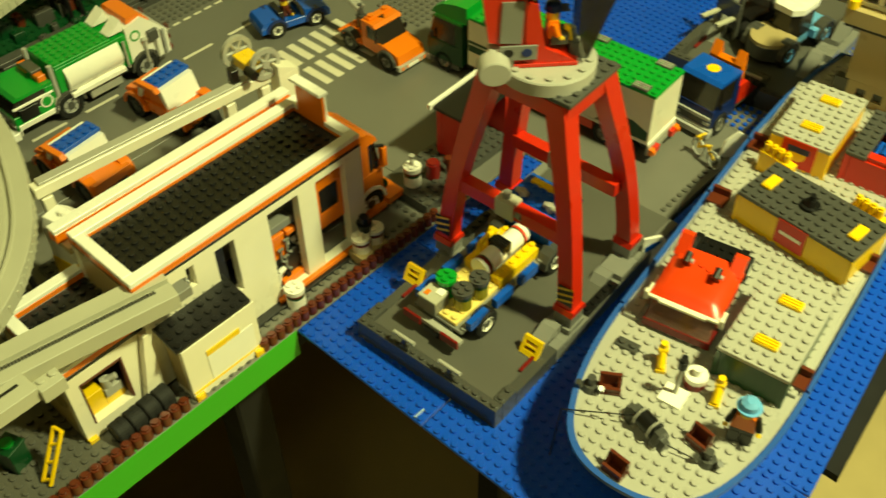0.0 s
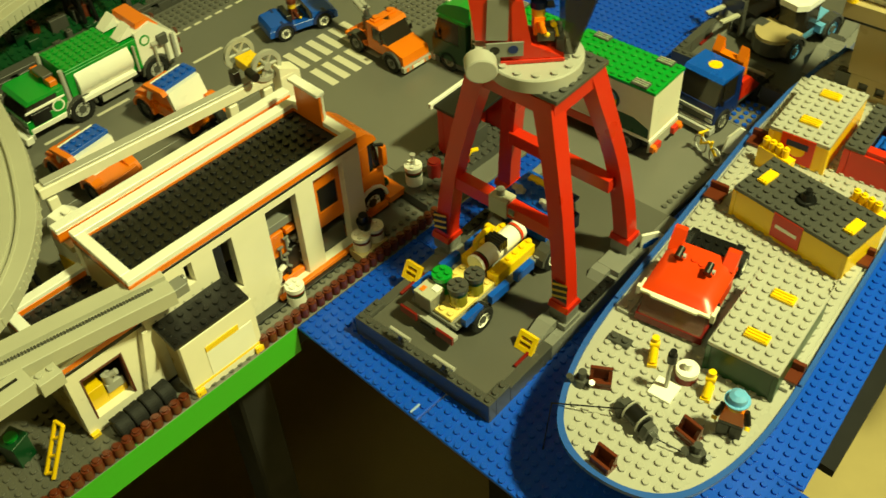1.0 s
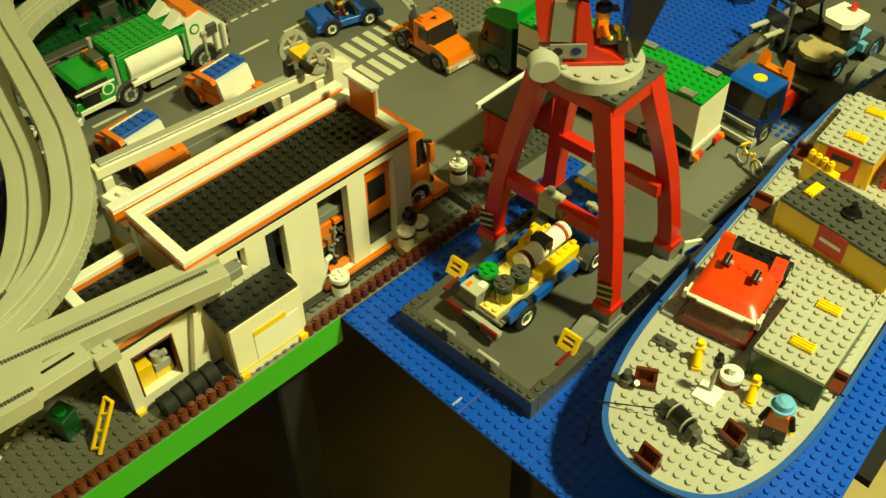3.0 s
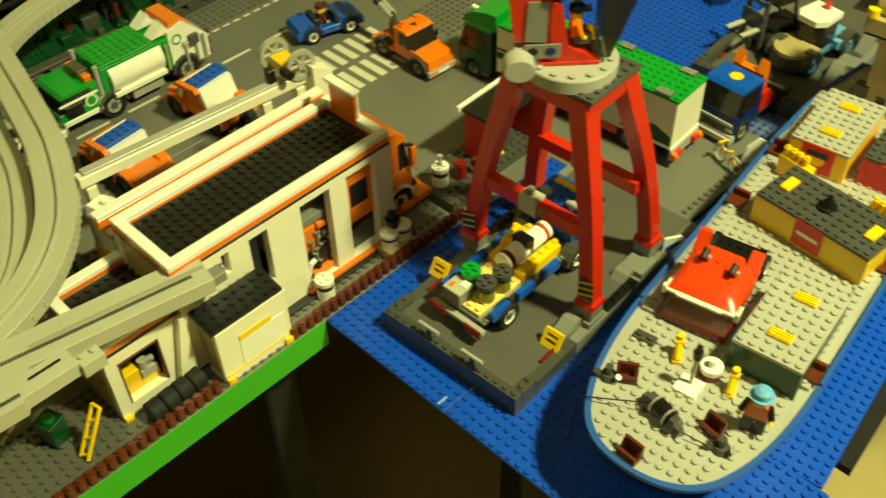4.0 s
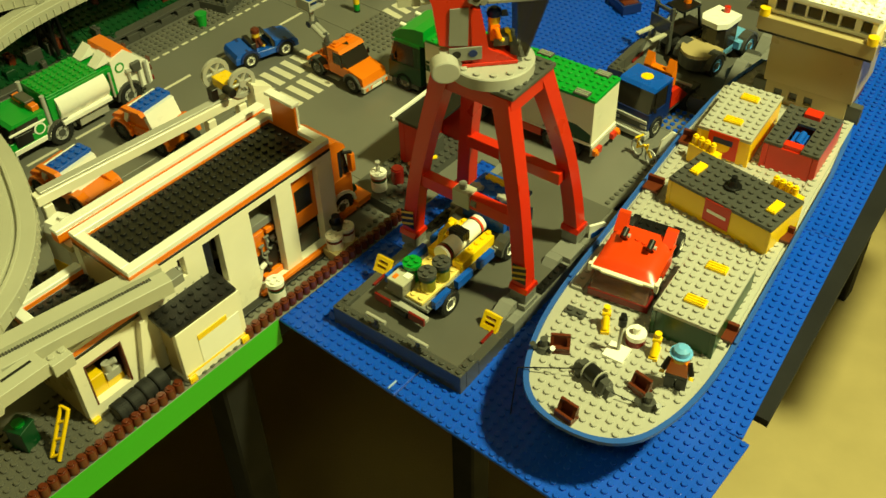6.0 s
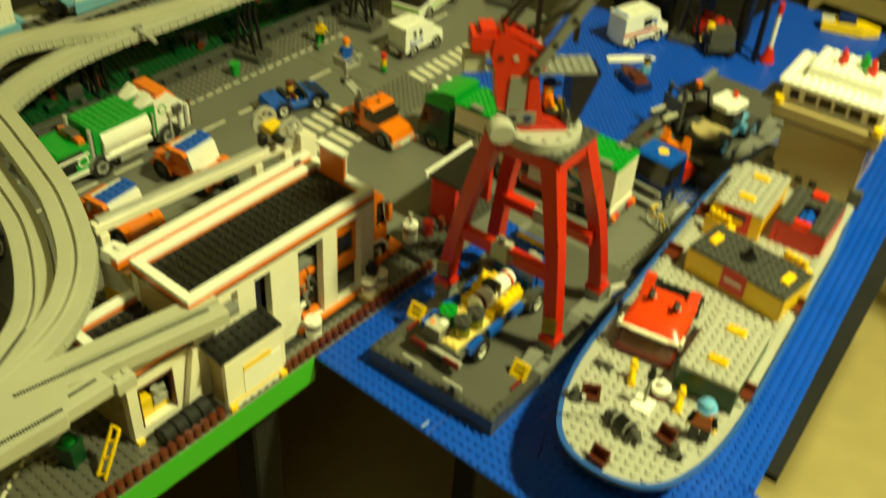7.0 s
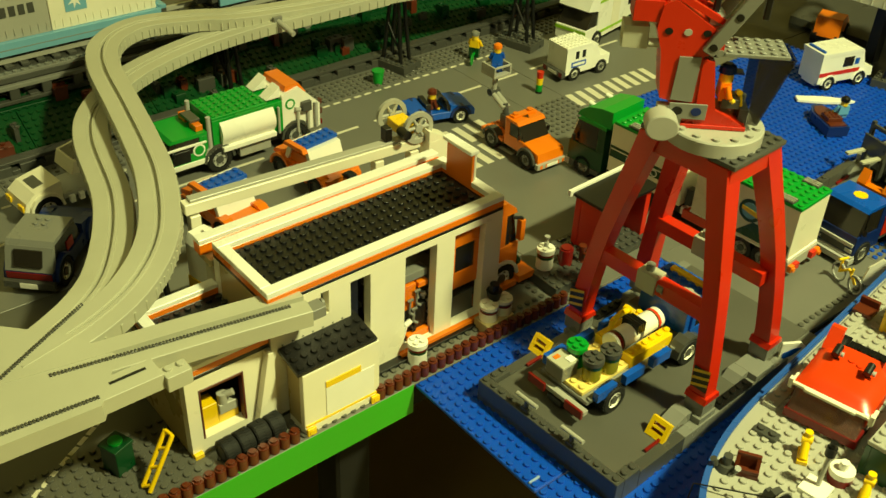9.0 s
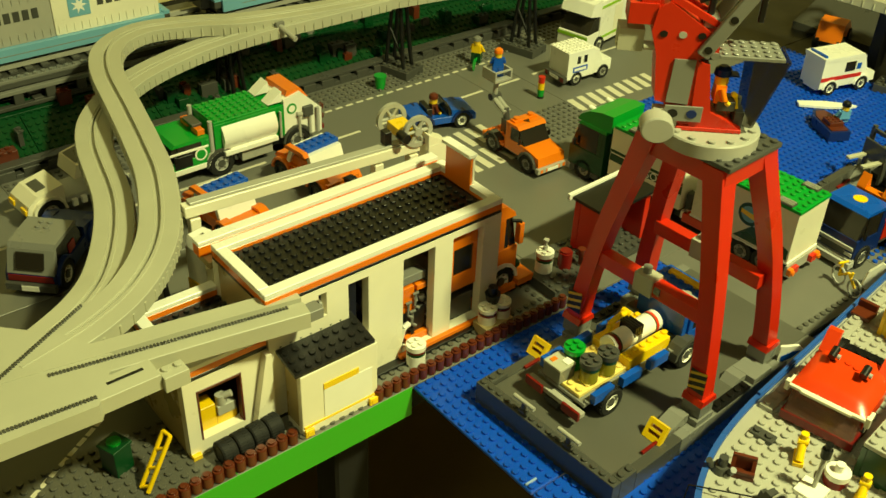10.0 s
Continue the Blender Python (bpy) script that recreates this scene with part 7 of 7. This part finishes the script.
part("rack_teeth", rk, DGREY, mono)
rk = Geo()
for k in range(34):
    y = -27.4 - k * 0.26
    rk.box(-1.62 - k * 0.02, y - 0.08, MZ + 0.03, -1.3 - k * 0.02, y + 0.08, MZ + 0.17, 0.01)
part("rack_teeth", rk, DGREY, mono)
rk = Geo()
for k in range(40):
    x, y = -6.6 - k * 0.14, -33.5 + k * 0.24
    rk.box(x - 0.16, y - 0.08, MZ + 0.03, x + 0.16, y + 0.08, MZ + 0.17, 0.01)
part("rack_teeth", rk, DGREY, mono)
part("end_clip", Geo().box(-2.2, -9.9, MZ - 1.2, -0.9, -8.6, MZ - 0.2).tube((-1.9, -8.5, MZ - 0.6), (-1.9, -8.3, MZ - 0.6), 0.4), MGREY, mono)
part("switch_box", Geo().plate(-2.0, -22.6, MZ - 1.6, -0.6, -20.6, MZ - 0.2).box(-3.2, -27.4, MZ - 1.4, -1.0, -22.62, MZ + 0.01), OGREY, mono)
part("slot", Geo().box(-2.5, -26.2, MZ + 0.03, -2.2, -23.4, MZ + 0.06), BLACK, mono)


def pylon(x, y, h, label="black lattice pylon carrying the monorail"):
    p = thing("monorail_pylon", label, "pylon", at(x, y, 0, 15), group="monorail pylons")
    part("footing", Geo().plate(-3, -2, 0, 3, 2, 1.2), DGREY, p)
    for sx in (-1, 1):
        for sy in (-1, 1):
            part("leg", Geo().tube((sx * 1.6, sy * 1.0, 1.2), (sx * 0.7, sy * 0.6, h - 0.6), 0.3, n=8), BLACK, p)
    part("brace", Geo().tube((-1.4, 1.0, 3), (1.1, 0.8, 7), 0.2, n=6).tube((1.4, -1.0, 3), (-1.1, -0.8, 7), 0.2, n=6), BLACK, p)
    part("head", Geo().box(-1.6, -1.2, h - 0.6, 1.6, 1.2, h), BLACK, p)
    return p


for x, y in ((-60.6, 15), (-55.2, 39.5), (-50.5, 60), (-38.5, 84.5), (-8, 95.8)):
    pylon(x, y, MZ - 1.52)
pylon(-16.4, -16.6, MZ - 1.52, "cream and black pylon carrying the monorail curve")
pylon(-6.6, -40, MZ - 1.52)
for x, y in ((-56.4, 19.5), (-50.2, 62.0)):
    ln = thing("track_lamp", "short light grey arm fixed to the track side", "arm", at(x + 1.9, y, MZ - 0.9, 0))
    part("clip", Geo().box(0, -0.6, -0.6, 0.5, 0.6, 0.6), MGREY, ln)
    part("arm", Geo().tube((0.4, 0, 0), (3.4, 0.4, -0.8), 0.36), LGREY, ln)

# ---- railway embankment ----
emb = thing("embankment", "green studded slopes with dark grey supports along the railway", "embankment", at(1.8, 0, 0, 0), kind="structure")
for k in range(10):
    y0 = -60 + k * 16
    ang = math.degrees(math.atan2(4.6, 9.6))
    m = pose(-59.4 * U, y0 * U, 0.5 * U, 0, ang, 0)
    gm = Geo().box(-10.6, 0.05, -0.4, 0, 15.95, 0.0)
    gm.studs(-10.4, 0, 10, 16, 0.0, 6)
    part("slope_plate", gm, DGREEN, emb, m=m)
kg = Geo()
for k in range(52):
    y = -60 + k * 3.0
    kg.box(-59.2, y, 0.0, -58.2, y + 2.0, 1.2)
    kg.box(-59.2, y + 2.02, 0.0, -58.2, y + 2.98, 0.6)
part("kerb_blocks", kg, DGREY, emb)
part("kerb_strip", Geo().box(-60.2, -60, 1.22, -58.6, 98, 1.6), DGREY, emb)
for k in range(20):
    y = -58 + k * 8
    part("support", Geo().box(-70.4, y, 0, -68.4, y + 2, 6.9).box(-68.38, y + 0.4, 0, -67.2, y + 1.6, 5.2), MGREY if k % 2 else DGREY, emb)
rng = random.Random(3)
bg_ = [Geo(), Geo(), Geo(), Geo()]
for k in range(110):
    x, y = -69 + rng.random() * 9, -58 + rng.random() * 154
    z = 0.5 + (-59.4 - x) * 0.479 - 0.02
    a, b = 0.5 + rng.random() * 1.4, 0.5 + rng.random() * 2
    bg_[k % 4].plate(x, y, z - 0.8, x + a, y + b, z + 0.5 + rng.random() * 0.9, n=6)
for q, mt, nm in zip(bg_, (DGREY, BROWN, DGREEN, DGREEN), ("rock", "rock", "shrub", "shrub")):
    part(nm, q, mt, emb)
part("green_ledge", Geo().box(-68.2, -60, 3.6, -66.4, 98, 4.2), DGREEN, emb)
part("track_deck", Geo().box(-80.6, -60, 6.92, -67.8, 98, 7.6), DGREY, emb)
part("deck_edge", Geo().plate(-68.8, -60, 7.62, -67.8, 98, 8.0, n=6), MGREY, emb)
part("rear_wall", Geo().box(-80.4, -60, 0.02, -79.6, 98, 6.9), DGREY, emb)
rl = thing("railway_track", "grey toy railway track with dark sleepers", "railway", at(1.8, 0, 0), kind="structure")
sl = Geo()
for k in range(78):
    sl.box(-77.0, -59 + k * 2, 7.62, -70.0, -58 + k * 2, 8.0)
part("sleepers", sl, DGREY, rl)
for x in (-76.0, -71.4):
    part("rail", Geo().box(x, -60, 8.02, x + 0.5, 98, 8.7), LGREY, rl)
gr = thing("girder_rail", "light grey lattice girder along the embankment edge", "girder", at(1.8, 0, 0))
part("chord", Geo().box(-67.7, -60, 6.4, -66.9, 20, 6.9), MGREY, gr)
for k in range(20):
    part("web", Geo().box(-67.6, -60 + k * 4, 5.0, -67.0, -58.8 + k * 4, 6.38), DGREY, gr)
part("lower_chord", Geo().box(-67.7, -60, 4.5, -66.9, 20, 4.98), DGREY, gr)


def wagon(y0, colours):
    """A long flat wagon and the two containers that stand on it end to end."""
    w = thing("flat_wagon", "light blue toy container wagon on the railway", "wagon", at(-71.8, y0, 8.7, 0), group="container wagons")
    part("frame", Geo().box(-2.8, 0, 1.0, 2.8, 31, 1.9), DGREY, w)
    for x in (2.82, -3.3):
        part("side_sill", Geo().box(x, 1.0, 0.5, x + 0.48, 30, 2.2), LBLUE, w)
        part("sill_line", Geo().box(x - 0.03, 4.0, 1.2, x + 0.51, 27, 1.34), MGREY, w)
    for y in (0, 29.6):
        part("deck_end", Geo().plate(-2.8, y, 1.92, 2.8, y + 1.4, 2.4), LBLUE, w)
    part("well_floor", Geo().box(-2.8, 1.42, 1.92, 2.8, 29.58, 2.2), LBLUE, w)
    for y in (2.6, 28.4):
        part("bogie", Geo().box(-2.4, y - 2.2, 0.3, 2.4, y + 2.2, 0.98), BLACK, w)
        for sd in (-1, 1):
            for dy in (-1.4, 1.4):
                part("wheel", Geo().tube((sd * 1.9, y + dy, 0.85), (sd * 2.5, y + dy, 0.85), 0.84, n=16), BLACK, w)
    part("coupler", Geo().box(-1.4, -1.4, 0.8, 1.4, -0.02, 2.6).tube((0, -1.4, 2.2), (0, -2.6, 2.2), 0.5), BLACK, w)
    for k, mat_c in enumerate(colours):
        c = thing("freight_container", "ribbed toy freight container with blue square emblem", "container", at(-71.8, y0 + 1.5 + 14.1 * k, 8.7 + 2.22, 0), group="wagon containers")
        part("box", Geo().box(-2.7, 0, 0, 2.7, 14, 6.2), mat_c, c)
        for j in range(14):
            part("rib", Geo().box(2.71, 0.4 + j, 0.3, 2.8, 0.5 + j, 1.3), mat_c, c)
            part("rib", Geo().box(2.71, 0.4 + j, 5.0, 2.8, 0.5 + j, 5.9), mat_c, c)
        for j in range(14):
            part("roof_rib", Geo().box(-2.6, 0.2 + j, 6.2, 2.6, 0.8 + j, 6.35), mat_c, c)
        em = part("emblem", Geo().box(2.72, 2.0, 2.0, 2.78, 4.8, 4.8), LBLUE, c, "light blue square emblem")
        star = Geo()
        for j in range(7):
            q = 2 * math.pi * j / 7
            star.prism([(3.4 + 0.3 * math.cos(q + 1.57), 3.4 + 0.3 * math.sin(q + 1.57)), (3.4 + 0.3 * math.cos(q - 1.57), 3.4 + 0.3 * math.sin(q - 1.57)), (3.4 + 1.1 * math.cos(q), 3.4 + 1.1 * math.sin(q))], "x", 2.785 + j * 0.001, 2.81 + j * 0.001)
        part("emblem_star", star, WHITE, em)
        for j in range(6):
            part("lettering_bar", Geo().box(2.72, 5.8 + j * 1.15, 2.9, 2.78, 6.6 + j * 1.15, 4.2), DGREY, c, "dark lettering bar")
    return w


for k, cols in enumerate(((LGREY, CREAM), (LGREY, CREAM), (CREAM, LGREY), (LGREY, CREAM))):
    wagon(-57.5 + k * 37.7, cols)

# ---- far station, pylons and truss bridge ----
fs = thing("monorail_station", "light grey monorail platform with red and white posts", "station", at(-10, 99.5, 0, 4))
part("platform", Geo().plate(-8, 0, MZ - 1.4, 12, 4, MZ - 0.9), LGREY, fs)
part("yellow_edge", Geo().box(-8, -0.6, MZ - 1.3, 12, -0.02, MZ - 0.8), YELLOW, fs)
for x in (-6, 1, 8):
    part("post", Geo().box(x, 2, MZ - 0.88, x + 1.2, 3.2, MZ + 6), RED, fs)
    part("pier", Geo().box(x, 1.2, 0, x + 1.6, 3.6, MZ - 1.42), BLACK, fs)
for x in (-7.6, 10.6):
    a = Geo()
    for k in range(8):
        p, q = math.pi * k / 8, math.pi * (k + 1) / 8
        a.tube((x, 2 - 3.4 * math.cos(p), MZ + 4 + 3.4 * math.sin(p)), (x, 2 - 3.4 * math.cos(q), MZ + 4 + 3.4 * math.sin(q)), 0.6, n=8)
    a.box(x - 0.5, -1.8, MZ - 0.9, x + 0.5, -0.9, MZ + 4).box(x - 0.5, 4.9, MZ - 0.9, x + 0.5, 5.8, MZ + 4)
    part("arch", a, WHITE, fs)
part("bench", Geo().box(-4, 1, MZ - 0.88, 6, 2.2, MZ + 0.6), ORANGE, fs)
part("roof_sign", Geo().box(-4, 2.4, MZ + 3.4, 7, 3.0, MZ + 5), RED, fs)
fl = thing("warning_board", "yellow and red warning board at the track end", "sign", at(2.4, 97.2, 0))
part("board", Geo().box(0, -0.2, MZ - 0.6, 2.6, 0.2, MZ + 1.8), YELLOW, fl)
part("stripe", Geo().box(0.9, -0.26, MZ - 0.5, 1.6, -0.21, MZ + 1.7), RED, fl)
part("pole", Geo().box(0.9, -0.4, 0, 1.7, 0.4, MZ - 0.62), BLACK, fl)
part("pole_twin", Geo().tube((-2, 0.6, 0), (-2, 0.6, MZ + 0.4), 0.5), BLACK, fl)
ts = thing("truss_bridge", "grey toy railway truss bridge crossing the water", "bridge", at(-6, 124, 0, -2))
part("deck", Geo().box(-20, 0, 7.0, 70, 6, 8.0), DGREY, ts)
for y in (0.0, 5.4):
    part("lower_chord", Geo().box(-20, y, 8.02, 70, y + 0.6, 9.0), LGREY, ts)
    part("upper_chord", Geo().box(-20, y, 17, 70, y + 0.6, 18), LGREY, ts)
    for k in range(19):
        x = -20 + k * 4.8
        part("post", Geo().box(x, y + 0.05, 9.02, x + 0.5, y + 0.55, 16.98), LGREY, ts)
        if k < 18:
            part("diagonal", Geo().tube((x + 0.4, y + 0.3, 9.2 if k % 2 else 16.8), (x + 4.8, y + 0.3, 16.8 if k % 2 else 9.2), 0.24, n=6), LGREY, ts)
for x in (-18, 30, 66):
    part("pier", Geo().box(x, 0.4, -0.4, x + 4, 5.6, 6.98), BLACK, ts)
orn = thing("orange_train", "orange and black toy train on the truss bridge", "train", at(6, 127, 8.02, 88))
part("body", Geo().box(-2, -34, 1.0, 2, 12, 5), BROWN, orn)
part("stripe", Geo().box(2.01, -34, 2.2, 2.1, 12, 3.4).box(-2.1, -34, 2.2, -2.01, 12, 3.4), ORANGE, orn)
part("frame", Geo().box(-1.6, -33, 0.0, 1.6, 11, 0.98), BLACK, orn)
solid("grey_ramp", Geo().prism([(0, 0), (12, 0), (12, 5), (0, 1.2)], "x", 0, 14), DGREY, "dark grey block ramp beyond the road", "ramp", at(-32, 104, 0, 5))
for x, y, t, mt in ((-24, 103, 20, ORANGE), (-5.4, 99, 0, RED), (-3.0, 96.4, 40, DGREY)):
    q = thing("parked_buggy", "small bright toy buggy near the far pylons", "buggy", at(x, y, 0, t))
    rolling(q, 4.6, (-2.2, 2.2), 1.3, 1.0, (-3.4, 3.4), LGREY, None, BLACK)
    part("body", Geo().prism([(-3.4, 1.6), (3.6, 1.6), (3.2, 2.8), (0.4, 4.6), (-2.8, 4.6)], "x", -2, 2), mt, q)
figure("toy rider with yellow helmet at the far quay", at(-4.0, 95.0, 0, 200), BLACK, DGREY, FIGYEL, "round", YELLOW)
# pale box under the town table
ub = thing("storage_box", "brown cardboard storage box under the table", "box", at(-10.5, -30, RZ0, 12))
part("carton", Geo().box(0, 0, 0, 14, 20, 30), TAN_AND_SHADE, ub)
part("lid", Geo().box(-0.6, -0.6, 30.02, 14.6, 20.6, 33), MGREY, ub)
